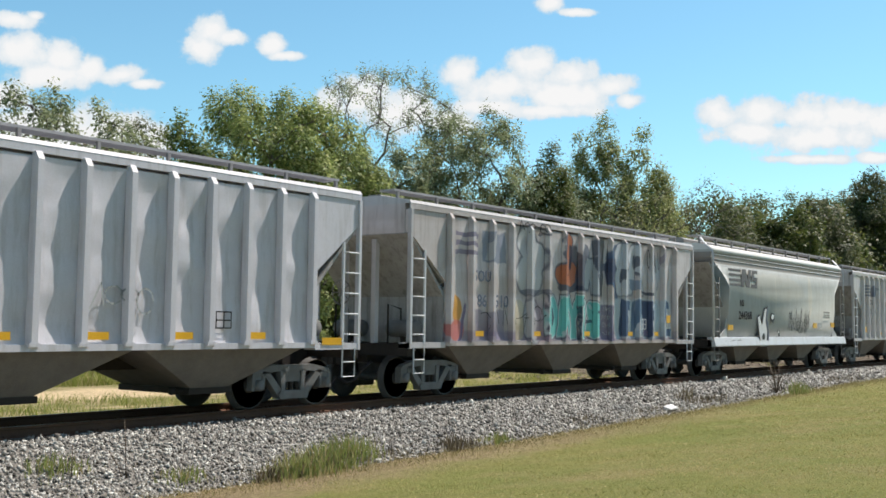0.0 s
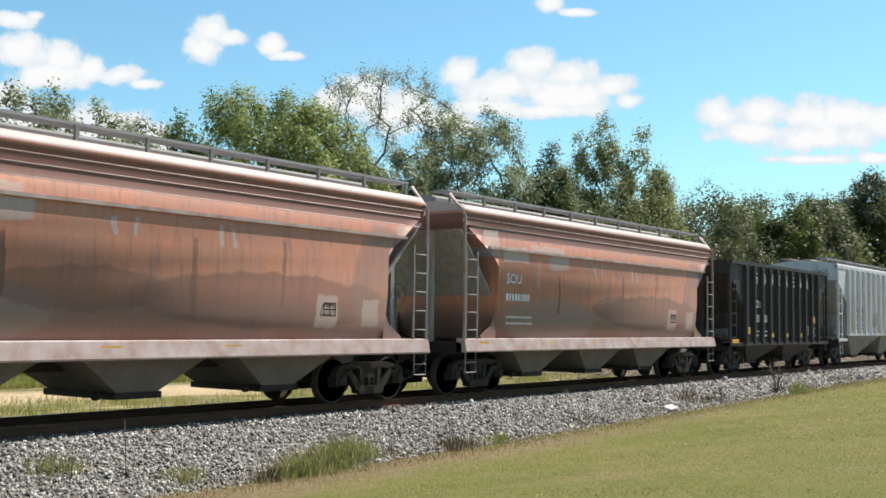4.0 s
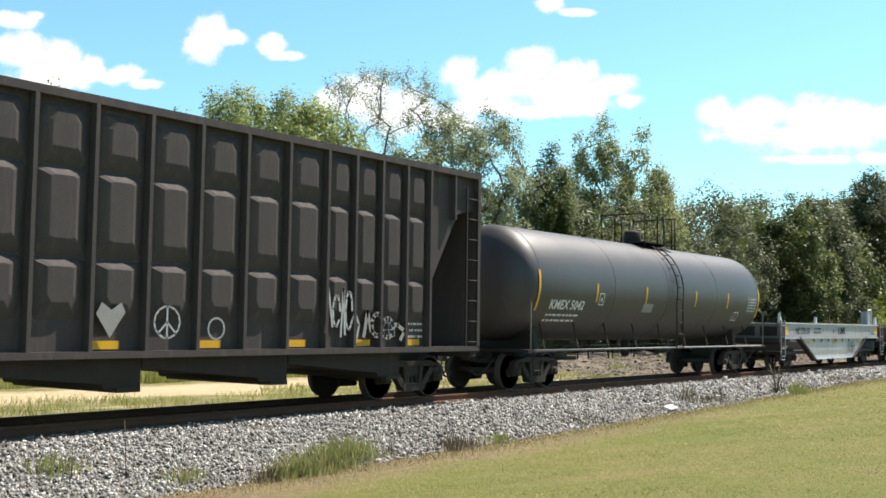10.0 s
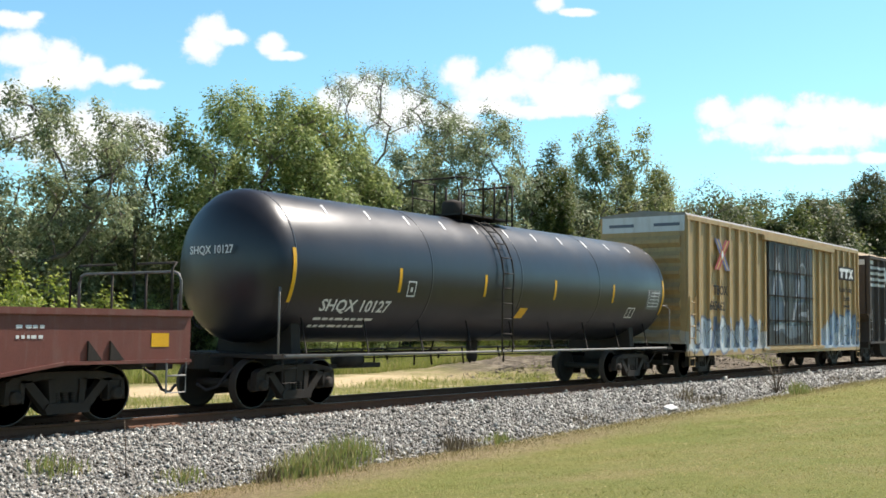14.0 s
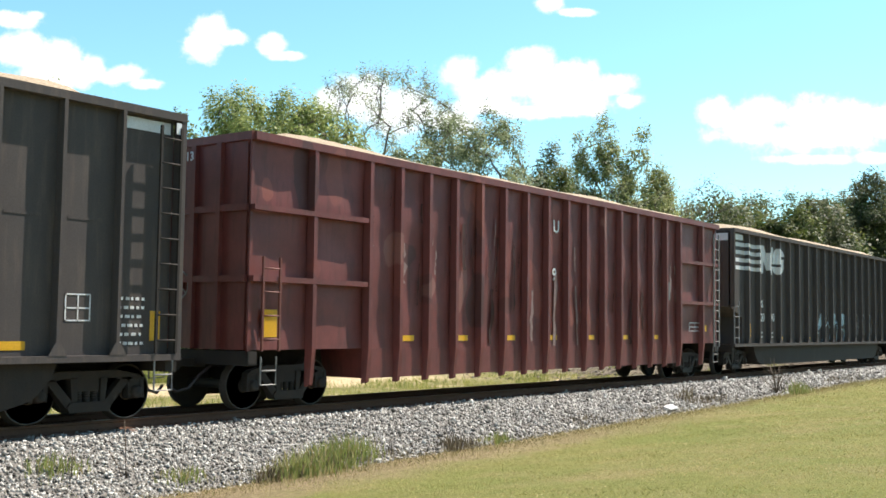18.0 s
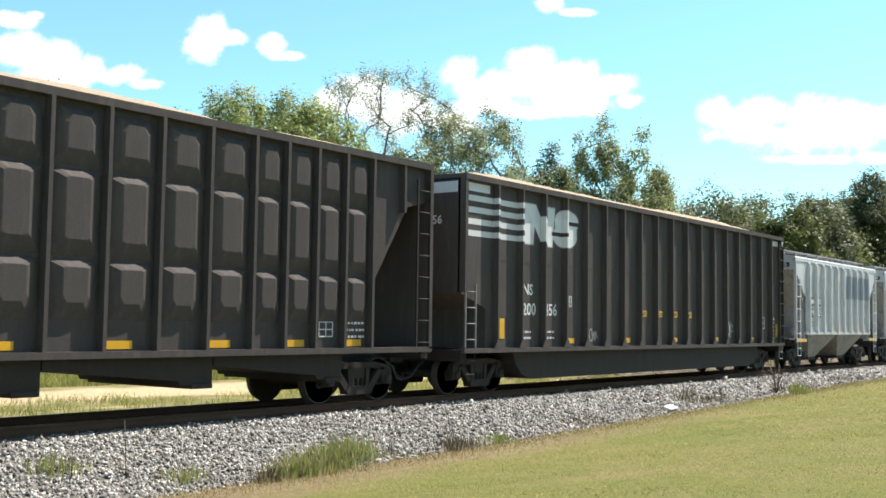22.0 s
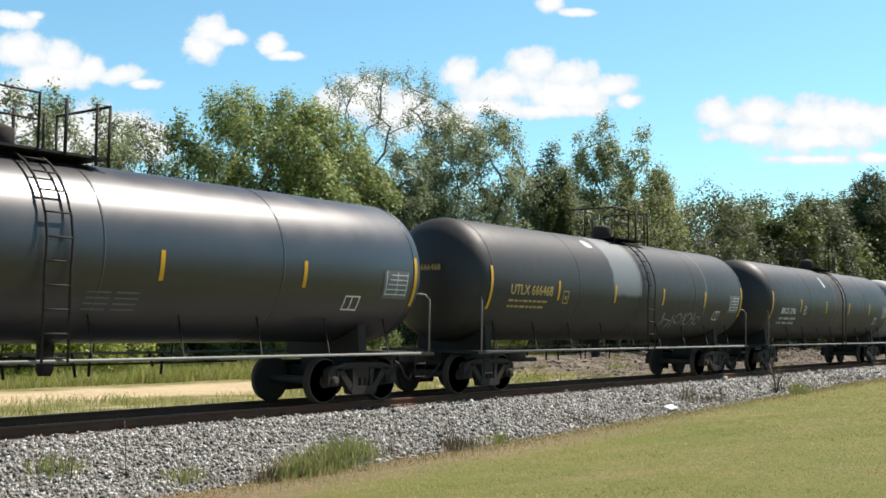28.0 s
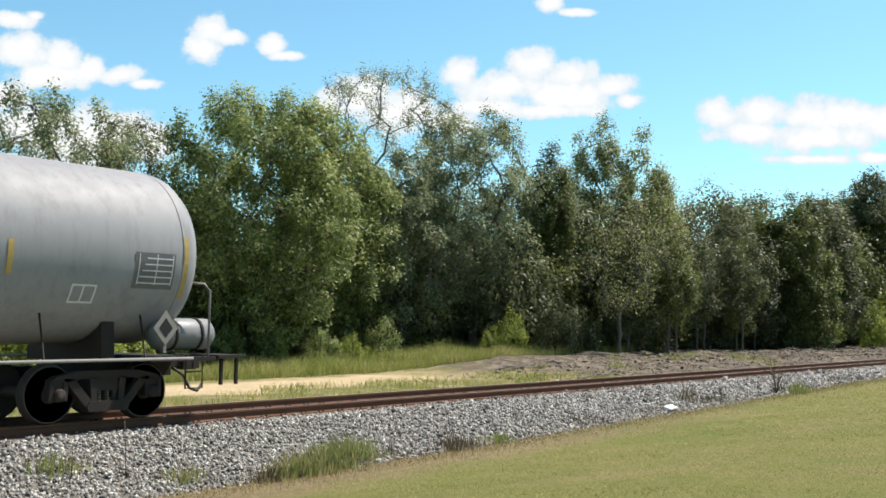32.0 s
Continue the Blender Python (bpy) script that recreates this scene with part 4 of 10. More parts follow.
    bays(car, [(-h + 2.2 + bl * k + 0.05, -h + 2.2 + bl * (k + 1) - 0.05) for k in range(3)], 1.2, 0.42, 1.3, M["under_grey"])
    end_gear(car, h, 1.28, finish, 1.12)
    return car, h


def chip_heap(car, x0, x1, half, z, rise, seed):
    """Heaped wood chips showing over the rim."""
    s = Solid()
    nx, ny = int((x1 - x0) / 0.22), 12
    pts = []
    for i in range(nx + 1):
        x = x0 + (x1 - x0) * i / nx
        for j in range(ny + 1):
            u = -1 + 2 * j / ny
            e = min(1, 3 * min(i, nx - i) / nx * 4)
            zz = z + rise * e * (1 - abs(u) ** 2.2) * (0.9 + 0.25 * noise.noise(Vector((x * 0.35, u, seed)))) + 0.03 * noise.noise(Vector((x * 4, u * 7, seed)))
            pts.append((x, u * half, zz))
    m = ny + 1
    s.add(pts, [(i * m + j, (i + 1) * m + j, (i + 1) * m + j + 1, i * m + j + 1) for i in range(nx) for j in range(ny)], smooth=True)
    part("wood_chip_load", s, M["chips"], car, "heaped pale wood chips")


def rail_logo(car, x, z, w, hgt, y, lines=4, mat="white_mark", bars=0.52):
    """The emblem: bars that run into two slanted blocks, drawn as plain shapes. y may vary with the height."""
    depth = y if callable(y) else (lambda q: y)
    t = hgt / (2 * lines - 1)
    for k in range(lines):
        za = z + 2 * t * k
        yy = depth(za)
        part("emblem_bar", Solid().box(x, x + w * bars, yy - 0.005, yy, za, za + t), M[mat], car)
    a, q = x + w * (bars + 0.01), w * (0.99 - bars)
    yy = min(depth(z), depth(z + hgt / 2), depth(z + hgt))
    s = Solid()
    lo, hi = z - 0.02 * hgt, z + 1.02 * hgt
    s.prism_y([(a - 0.08 * q, lo), (a + 0.12 * q, lo), (a + 0.20 * q, hi), (a, hi)], yy - 0.005, yy)
    s.prism_y([(a + 0.02 * q, hi), (a + 0.22 * q, hi), (a + 0.44 * q, lo), (a + 0.26 * q, lo)], yy - 0.0065, yy)
    s.prism_y([(a + 0.30 * q, lo), (a + 0.46 * q, lo), (a + 0.56 * q, hi), (a + 0.40 * q, hi)], yy - 0.008, yy)
    part("emblem_block", s, M[mat], car)
    s = Solid()
    b0, b1, v = a + 0.58 * q, a + 0.97 * q, 0.20 * hgt
    for u0, u1, v0, v1 in ((b0 + 0.03 * q, b1, hi - v, hi), (b0, b1, z + 0.41 * hgt, z + 0.60 * hgt), (b0 - 0.03 * q, b1 - 0.03 * q, lo, lo + v)):
        s.prism_y([(u0, v0), (u1 - 0.02 * q, v0), (u1, v1), (u0 + 0.02 * q, v1)], yy - 0.005, yy)
    s.prism_y([(b0, z + 0.45 * hgt), (b0 + 0.14 * q, z + 0.45 * hgt), (b0 + 0.16 * q, hi), (b0 + 0.03 * q, hi)], yy - 0.0065, yy)
    s.prism_y([(b1 - 0.16 * q, lo), (b1 - 0.03 * q, lo), (b1, z + 0.55 * hgt), (b1 - 0.14 * q, z + 0.55 * hgt)], yy - 0.0065, yy)
    part("emblem_block", s, M[mat], car)


def emblem_paint(x, z, w, hgt, bars, lines=4, white=(0.76, 0.76, 0.76), black=(0.062, 0.052, 0.050)):
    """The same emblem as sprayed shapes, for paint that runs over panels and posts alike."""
    out = []
    t = hgt / (2 * lines - 1)
    for k in range(lines):
        out.append((2, x + w * bars / 2, z + 2 * t * k + t / 2, w * bars / 2, t / 2, white, 0.9))
    a, q, m = x + w * bars, w * (1 - bars), z + hgt / 2
    out += [(2, a + 0.07 * q, m, 0.10 * q, hgt * 0.53, white, 0.9, 0.12), (2, a + 0.25 * q, m, 0.10 * q, hgt * 0.53, white, 0.9, -0.30 * q / hgt), (2, a + 0.44 * q, m, 0.09 * q, hgt * 0.53, white, 0.9, 0.12)]
    c = a + 0.77 * q
    out += [(4, c + 0.02 * q, m + 0.22 * hgt, 0.24 * q, 0.31 * hgt, white, 0.9), (4, c - 0.02 * q, m - 0.22 * hgt, 0.24 * q, 0.31 * hgt, white, 0.9), (2, c, m, 0.22 * q, 0.26 * hgt, white, 0.9),
            (2, c + 0.14 * q, m + 0.17 * hgt, 0.14 * q, 0.055 * hgt, black, 1), (2, c - 0.14 * q, m - 0.17 * hgt, 0.14 * q, 0.055 * hgt, black, 1)]
    return out


def black_paint(car, shapes, k=1.0):
    m = surface("faded black car paint", (0.060 * k, 0.052 * k, 0.050 * k), (0.074 * k, 0.064 * k, 0.058 * k), 0.7, streak=(0.125 * k, 0.098 * k, 0.078 * k), streak_amount=0.45, bump=0.06, spec=0.12, paint=shapes)
    set_space(m, car)
    return m


def bathtub_gondola(s0, s1, number, label, plates="plate_grey"):
    """High-sided chip gondola with a deep smooth tub between its trucks."""
    car, h = wagon("wood_chip_gondola", s0, s1, label, "gondola")
    y, zt = 1.45, 5.06
    P = black_paint(car, emblem_paint(-h + 0.2, 3.66, 5.1, 0.95, 0.5), 1.36)
    zl, xl = 2.35, 1.05
    side = [(-h, zt - 0.1), (-h, zl), (-h + xl, zl - 0.35), (-h + xl, 1.05), (h - 0.15, 1.05), (h - 0.15, zt - 0.1)]
    part("body", Solid().prism_y(side, -y, y), P, car)
    tub = [(-h + 2.3, 1.05), (-h + 2.45, 0.70), (-h + 2.75, 0.42), (-h + 3.2, 0.30), (h - 3.0, 0.30), (h - 2.55, 0.42), (h - 2.25, 0.70), (h - 2.1, 1.05)]
    part("tub", Solid().prism_y(tub, -1.38, 1.38), M["grime"], car, "black belly of the wagon, darker than its sides")
    for e in (-1, 1):
        lo, hi = sorted((e * y, e * (y + 0.17)))
        part("top_chord", Solid().box(-h, h, lo, hi, zt - 0.13, zt), P, car)
        part("side_sill", Solid().box(-h, h, lo, hi, 0.98, 1.08), P, car)
        for f in (-1, 1):
            part("corner_post", Solid().box(min(e * h, e * (h - 0.1)), max(e * h, e * (h - 0.1)), min(f * 1.40, f * 1.61), max(f * 1.40, f * 1.61), 1.05 if e > 0 else zl, zt - 0.13), P, car)
        part("end_chord", Solid().box(min(e * h, e * (h - 0.14)), max(e * h, e * (h - 0.14)), -y, y, zt - 0.13, zt + 0.003), P, car)
    for f in (-1, 1):
        ladder(car, h - 0.32, f * 1.63, 1.1, zt - 0.25, 9, 0.40, "grime")
        ladder(car, -h + 0.30, f * 1.56, 1.1, zl + 0.2, 4, 0.40, "grime_light")
        stirrup(car, -h + 0.30, f * 1.56, 0.5, 1.1, 0.36, "grime")
        stirrup(car, h - 0.32, f * 1.58, 0.5, 1.0, 0.36)
    n = 18
    xs = [-h + 1.36 + (2 * h - 2.6) * k / (n - 1) for k in range(n)]
    me = Solid().box(-0.03, 0.03, -0.17, 0, 1.08, zt - 0.13).loft([[(-0.16, -0.175, 1.08), (0.16, -0.175, 1.08), (0.16, -0.15, 1.08), (-0.16, -0.15, 1.08)], [(-0.05, -0.175, 1.27), (0.05, -0.175, 1.27), (0.05, -0.15, 1.27), (-0.05, -0.15, 1.27)]]).mesh("rib", P)
    for x in xs:
        part("rib", me, None, car, at=(x, -y, 0))
        part("rib", me, None, car, at=Matrix.Translation((x, y, 0)) @ TURN)
    chip_heap(car, -h + 0.2, h - 0.3, 1.47, zt - 0.04, 0.45, s0)
    yy = -y - 0.003
    for x in (-h + 0.2, h - 1.2):
        mark(car, x, x + 0.98, zt - 0.36, zt - 0.17, yy, "white_mark", "white_panel")
    mark(car, h - 0.22, h - 0.12, zt - 0.36, zt - 0.17, -1.613, "white_mark", "white_panel")
    part("white_panel", Solid().box(-h - 0.006, -h - 0.001, -1.38, 0.1, zt - 0.42, zt - 0.17), M["white_mark"], car)
    letters("lettering", "NS", 0.38, M["white_mark"], car, xs[1] + 0.22, yy, 2.38)
    letters("lettering", number[:3], 0.42, M["white_mark"], car, xs[1] + 0.20, yy, 1.88)
    letters("lettering", number[3:], 0.42, M["white_mark"], car, xs[2] + 0.16, yy, 1.88)
    letters("lettering", "NS", 0.26, M["white_mark"], car, -h - 0.004, -0.1, 4.25, face=0)
    letters("lettering", number, 0.28, M["white_mark"], car, -h - 0.004, -0.1, 3.93, face=0)
    stencil_bars(car, xs[1] + 0.15, 1.25, 0.5, 0.3, yy, 2, seed=3)
    stencil_bars(car, xs[2] + 0.15, 1.25, 0.5, 0.3, yy, 2, seed=4)
    data_box(car, xs[3] + 0.22, 2.12, yy, 0.25, 0.28)
    data_box(car, xs[-2] + 0.2, 1.6, yy, 0.45, 0.42)
    stencil_bars(car, xs[-1] + 0.1, 1.2, 0.5, 0.85, yy, 6, seed=6)
    for k in (3, 6, 9, 12, 15):
        mark(car, xs[k] + 0.15, xs[k] + 0.62, 1.17, 1.30, yy)
    mark(car, xs[0] + 0.28, xs[0] + 0.48, 1.3, 1.78, yy)
    mark(car, xs[-1] + 0.72, xs[-1] + 0.92, 1.3, 1.78, yy)
    for k, word in enumerate(("LOAD", "WOOD", "CHIPS", "ONLY")):
        mark(car, xs[7 + k] + 0.18, xs[7 + k] + 0.62, 1.92, 2.10, yy, plates, "load_plate")
        letters("lettering", word, 0.13, M["dark_mark"], car, xs[7 + k] + 0.21, yy - 0.006, 1.96)
    brk = Solid().box(-0.3, 0.3, -0.008, 0, 0, 0.05).mesh("stiffener", P)
    for x in xs[:-1]:
        part("stiffener", brk, None, car, at=(x + 0.5, -y, 1.08))
        part("stiffener", brk, None, car, at=(x + 0.5, -y, 3.15))
    end_gear(car, h, 1.35, "dark", 0.95)
    return car, h, xs


def panel_gondola(s0, s1, number, label, first=2.39, logo=1.65, heap=0.42):
    """Chip hopper whose side panels are pressed out in rows of pillows."""
    car, h = wagon("wood_chip_gondola", s0, s1, label, "gondola")
    y, zt = 1.46, 5.08
    P = black_paint(car, emblem_paint(-h + logo, 3.78, 3.25, 0.68, 0.54, black=(0.056, 0.048, 0.047)), 1.24)
    side = [(-h, zt - 0.1), (-h, 4.25), (-h + 0.7, 4.1), (-h + first, 2.2), (-h + first, 1.12), (h - first, 1.12), (h - first, 2.2), (h - 0.7, 4.1), (h, 4.25), (h, zt - 0.1)]
    part("body", Solid().prism_y(side, -y, y), P, car)
    for e in (-1, 1):
        lo, hi = sorted((e * y, e * (y + 0.16)))
        part("top_chord", Solid().box(-h, h, lo, hi, zt - 0.13, zt), P, car)
        part("side_sill", Solid().box(-h, h, lo, hi, 1.03, 1.14), P, car)
        part("end_chord", Solid().box(min(e * h, e * (h - 0.14)), max(e * h, e * (h - 0.14)), -y, y, zt - 0.13, zt + 0.003), P, car)
        part("end_wall", Solid().box(min(e * (h - 0.02), e * (h - 0.07)), max(e * (h - 0.02), e * (h - 0.07)), -y + 0.03, y - 0.03, 1.1, 4.3), P, car)
        for f in (-1, 1):
            part("corner_post", Solid().box(min(e * h, e * (h - 0.1)), max(e * h, e * (h - 0.1)), min(f * 1.42, f * 1.62), max(f * 1.42, f * 1.62), 1.1, zt - 0.13), P, car)
            if e < 0:
                ladder(car, e * (h - 0.30), f * 1.6, 1.0, 3.3, 5, 0.50, "grime")
                stirrup(car, e * (h - 0.30), f * 1.6, 0.6, 1.05, 0.44, "grime")
            else:
                ladder(car, e * (h - 0.30), f * 1.6, 1.0, 4.7, 8, 0.42, "grime")
    mid_gap = (2 * h - 2 * first - 8 * 0.81) / 11
    xs = [-h + first]
    for k in range(19):
        xs.append(xs[-1] + (0.81 if k < 4 or k >= 15 else mid_gap))
    n = len(xs)
    me = Solid().box(-0.035, 0.035, -0.16, 0, 1.14, zt - 0.13).mesh("rib", P)
    for x in xs + [-h + 0.95, h - 0.95]:
        me_ = me if abs(x) < h - 1.5 else Solid().box(-0.03, 0.03, -0.15, 0, 3.95, zt - 0.13).mesh("rib", P)
        part("rib", me_, None, car, at=(x, -y, 0))
        part("rib", me_, None, car, at=Matrix.Translation((x, y, 0)) @ TURN)
    for p in (0.81, mid_gap):
        pm = []
        for z0, z1 in ((1.62, 2.55), (2.58, 3.92), (3.95, 4.86)):
            a, b = p * 0.455, p * 0.20
            rings = []
            for t, d in ((0.0, 0.0), (0.5, 0.06), (0.92, 0.105), (1.0, 0.11)):
                u, lo, hi = a + (b - a) * t, z0 + 0.26 * t, z1 - 0.14 * t
                c, e = (hi - lo) * (0.20 if z0 < 2 else 0.03), (hi - lo) * (0.24 if z1 > 4.5 else 0.03)
                rings.append([(-u, -d, lo + c), (-u * 0.7, -d, lo), (u * 0.7, -d, lo), (u, -d, lo + c), (u, -d, hi - e), (u * 0.7, -d, hi), (-u * 0.7, -d, hi), (-u, -d, hi - e)])
            pm.append(Solid().loft(rings).mesh("side_panel", P))
        for k in range(n - 1):
            if abs(xs[k + 1] - xs[k] - p) > 0.01:
                continue
            for q, me in enumerate(pm):
                if q == 2 and k < 3:
                    continue
                part("side_panel", me, None, car, at=((xs[k] + xs[k + 1]) / 2, -y - 0.002, 0))
                part("side_panel", me, None, car, at=Matrix.Translation(((xs[k] + xs[k + 1]) / 2, y + 0.002, 0)) @ TURN)
    part("emblem_board", Solid().box(-h + logo - 0.1, xs[3] - 0.02, -y - 0.12, -y, 3.66, 4.56), P, car)
    chip_heap(car, -h + 0.2, h - 0.2, 1.48, zt - 0.06, heap, s0)
    yy = -y - 0.01
    for k in range(5):
        a = -h + 2.6 + k * (2 * h - 5.2) / 5
        w = (2 * h - 5.2) / 5
        part("hopper_bay", Solid().prism_y([(a + 0.01, 1.03), (a + 0.01, 0.86), (a + w - 0.75, 0.62), (a + w - 0.7, 0.54), (a + w - 0.02, 0.54), (a + w - 0.02, 1.03)], -1.4, 1.4), M["grime"], car)
        part("outlet_gate", Solid().box(a + w - 0.5, a + w - 0.05, -1.45, 1.45, 0.48, 0.56), M["grime"], car)
    letters("lettering", "NS", 0.38, M["white_mark"], car, xs[1] + 0.09, yy - 0.105, 2.46)
    letters("lettering", number[:3], 0.42, M["white_mark"], car, xs[1] + 0.06, yy - 0.105, 1.90)
    letters("lettering", number[3:], 0.42, M["white_mark"], car, xs[2] + 0.04, yy - 0.105, 1.90)
    letters("lettering", "NS", 0.20, M["white_mark"], car, -h - 0.004, 0.5, 4.5, face=0)
    letters("lettering", number, 0.22, M["white_mark"], car, -h - 0.004, 0.5, 4.22, face=0)
    for k, word in enumerate(("LOAD", "WOOD", "CHIPS", "ONLY")):
        letters("lettering", word, 0.17, M["white_mark"], car, xs[3 + k] + 0.10, yy - 0.105, 1.94)
    stencil_bars(car, xs[1] + 0.08, 1.26, 0.6, 0.3, yy, 2, seed=13)
    stencil_bars(car, xs[2] + 0.08, 1.26, 0.6, 0.3, yy, 2, seed=14)
    stencil_bars(car, xs[0] - 0.75, 1.75, 0.6, 0.55, yy - 0.004, 6, "plate_grey", 23)
    data_box(car, xs[3] + 0.2, 2.2, yy - 0.105, 0.28, 0.28)
    data_box(car, xs[-3] + 0.2, 1.35, yy, 0.4, 0.3)
    stencil_bars(car, xs[-2] + 0.1, 1.3, 0.6, 0.8, yy, 6, seed=9)
    for k in range(0, n - 1, 2):
        mark(car, xs[k] + 0.12, xs[k] + 0.62, 1.17, 1.30, yy)
    end_gear(car, h, 1.72, "dark", 1.05)
    return car, h, xs


def tank_car(st0, st1, paint, label, finish="dark", r=1.50, zc=2.72, lad=0.0, lifting=False, marks="yellow_mark", places=(0, 0.2, 0.4, 0.6, 0.8, 1)):
    """st0, st1: where the shell's straight part ends."""
    car, h = wagon("tank_car", st0 - 0.75, st1 + 1.05, label, "tank car")
    mid = (st0 + st1) / 2 - (st0 + st1 + 0.3) / 2
    a, c = mid - (st1 - st0) / 2, mid + (st1 - st0) / 2
    prof = []
    for k in range(8):
        t = math.pi / 2 * k / 7
        prof.append((a - 0.78 * math.cos(t), max(0.02, r * math.sin(t))))
    prof += [(a + (c - a) * k / 8, r) for k in range(1, 8)]
    for k in range(8):
        t = math.pi / 2 * (7 - k) / 7
        prof.append((c + 0.78 * math.cos(t), max(0.02, r * math.sin(t))))
    part("tank_shell", Solid().lathe_x(prof, 0, zc, 56), paint, car)
    if "paint_space" in paint.node_tree.nodes:
        set_space(paint, car)
    for x in (a + 0.05, mid, c - 0.05, a + (c - a) * 0.27, a + (c - a) * 0.75):
        part("weld_band", Solid().lathe_x([(x - 0.02, r), (x - 0.02, r + 0.004), (x + 0.02, r + 0.004), (x + 0.02, r)], 0, zc, 56), paint, car)
    # sill, bolsters, walkway rails
    for e, x in ((-1, a + 0.55), (1, c - 1.15)):
        truck(car, x, finish)
        s = Solid().prism_x([(-1.05, 0.95), (1.05, 0.95), (1.0, 1.60), (0.9, 1.5), (0.5, 1.3), (-0.5, 1.3), (-0.9, 1.5), (-1.0, 1.60)], x - 0.12, x + 0.12)
        part("saddle", s, M["grime"], car)
    for e, x in ((-1, -h), (1, h)):
        coupler(car, x - e * 0.3, e)
        part("end_platform", Solid().box(min(x - e * 0.3, x - e * 1.7), max(x - e * 0.3, x - e * 1.7), -1.45, 1.45, 0.95, 1.02), M["grime"], car)
        part("end_sill_beam", Solid().box(min(x - e * 0.35, x - e * 2.6), max(x - e * 0.35, x - e * 2.6), -0.33, 0.33, 0.66, 0.95), M["grime"], car)
        for f in (-1, 1):
            grab(car, [(x - e * 0.45, f * 1.42, 1.02), (x - e * 0.45, f * 1.42, 2.15), (x - e * 0.52, f * 1.36, 2.26), (x - e * 0.65, f * 1.15, 2.28), (x - e * 0.65, f * 0.55, 2.28)], 0.022)
            stirrup(car, x - e * 0.75, f * 1.42, 0.5, 1.05, 0.36, "grime")
    brake_wheel(car, -h + 0.45, 0.7, 1.75, -1, "grime")
    for f in (-1, 1):
        rail = part("side_rail", Solid().tube([(a - 0.2, f * 1.50, 1.00), (c + 0.2, f * 1.50, 1.00)], 0.03, 6), M["galv"], car)
        n = 9
        me = Solid().tube([(0, f * 1.50, 1.00), (0, f * 1.28, 0.98), (0, f * 1.10, 1.72)], 0.018, 5).mesh("rail_bracket", M["grime"])
        for k in range(n):
            part("rail_bracket", me, None, rail, at=(a + 0.6 + (c - a - 1.2) * k / (n - 1), 0, 0))
    # white lifting marks along the top
    dash = shell_patch(Solid(), -0.03, 0.03, 3.78, 3.98, r, zc, 2, 0.08).mesh("lifting_mark", M["white_mark"])
    for k in range(1, 12 if lifting else 0):
        part("lifting_mark", dash, None, car, at=(a + (c - a) * k / 12, 0, 0))
    # rigging under the shell
    s = Solid()
    s.box(a + 2.1, mid + 0.6, 1.20, 1.28, 0.84, 0.97)
    s.tube([(a + 2.0, 1.35, 0.80), (c - 2.4, 1.35, 0.80)], 0.018, 5)
    for k, t in enumerate((0.2, 0.33, 0.36, 0.385, 0.46, 0.50, 0.525, 0.59, 0.615, 0.70, 0.72)):
        x = a + (c - a) * t
        s.tube([(x, 1.33, 1.0), (x + (0.09 if k % 2 else -0.02), 1.33, 0.58 if k % 3 else 0.74)], 0.028, 5)
    part("brake_rigging", s, M["grime"], car)
    s = Solid().lathe_x([(a + 2.6, 0.02), (a + 2.6, 0.16), (a + 3.3, 0.16), (a + 3.3, 0.02)], -0.2, 0.84, 14)
    s.box(a + 2.2, a + 4.0, -0.25, 0.0, 0.66, 0.76)
    part("brake_cylinder", s, M["grime"], car)
    part("bottom_outlet", Solid().lathe_z([(0.70, 0.10), (0.80, 0.14), (1.3, 0.14)], mid, 0, 12), M["grime"], car)
    # ladder over the side and the valve platform on top
    xl = lad
    for f in (-1, 1):
        s = Solid()
        for dx in (-0.22, 0.22):
            pts = [(xl + dx, f * 1.56, 0.98), (xl + dx, f * 1.56, zc - 0.3)]
            for k in range(7):
                t = -0.15 + (math.pi / 2 - 0.25) * k / 6
                pts.append((xl + dx, f * (r + 0.09) * math.cos(t), zc + (r + 0.09) * math.sin(t)))
            s.tube(pts, 0.022, 5)
        for k in range(9):
            z = 1.05 + 0.36 * k
            if z < zc:
                s.tube([(xl - 0.22, f * 1.56, z), (xl + 0.22, f * 1.56, z)], 0.016, 5)
        for k in range(5):
            t = 0.08 + 0.24 * k
            q = (f * (r + 0.09) * math.cos(t), zc + (r + 0.09) * math.sin(t))
            s.tube([(xl - 0.22, *q), (xl + 0.22, *q)], 0.016, 5)
        part("ladder", s, M["grime"], car)
    zt = zc + r
    mid = lad + 0.3
    plat = part("top_platform", Solid().box(mid - 1.1, mid + 1.1, -0.75, 0.75, zt + 0.02, zt + 0.06), M["grime"], car)
    for f in (-1, 1):
        s = Solid()
        part("railing_post", Solid().tube([(mid + 0.28, f * 0.75, zt), (mid + 0.28, f * 0.75, zt + 0.92)], 0.03, 5), M["grime"], plat)
        part("railing", Solid().tube([(mid + 0.85, f * 0.75, zt - 0.1), (mid + 0.85, f * 0.75, zt + 0.92), (mid + 1.1, f * 0.75, zt + 0.92), (mid + 1.1, f * 0.75, zt - 0.1)], 0.026, 5), M["grime"], plat)
        s.tube([(mid - 1.1, f * 0.75, zt - 0.15), (mid - 1.1, f * 0.75, zt + 0.92), (mid - 0.2, f * 0.75, zt + 0.92), (mid - 0.2, f * 0.75, zt)], 0.026, 5)
        s.tube([(mid - 1.1, f * 0.75, zt + 0.5), (mid - 0.2, f * 0.75, zt + 0.5)], 0.02, 5)
        part("railing", s, M["grime"], plat)
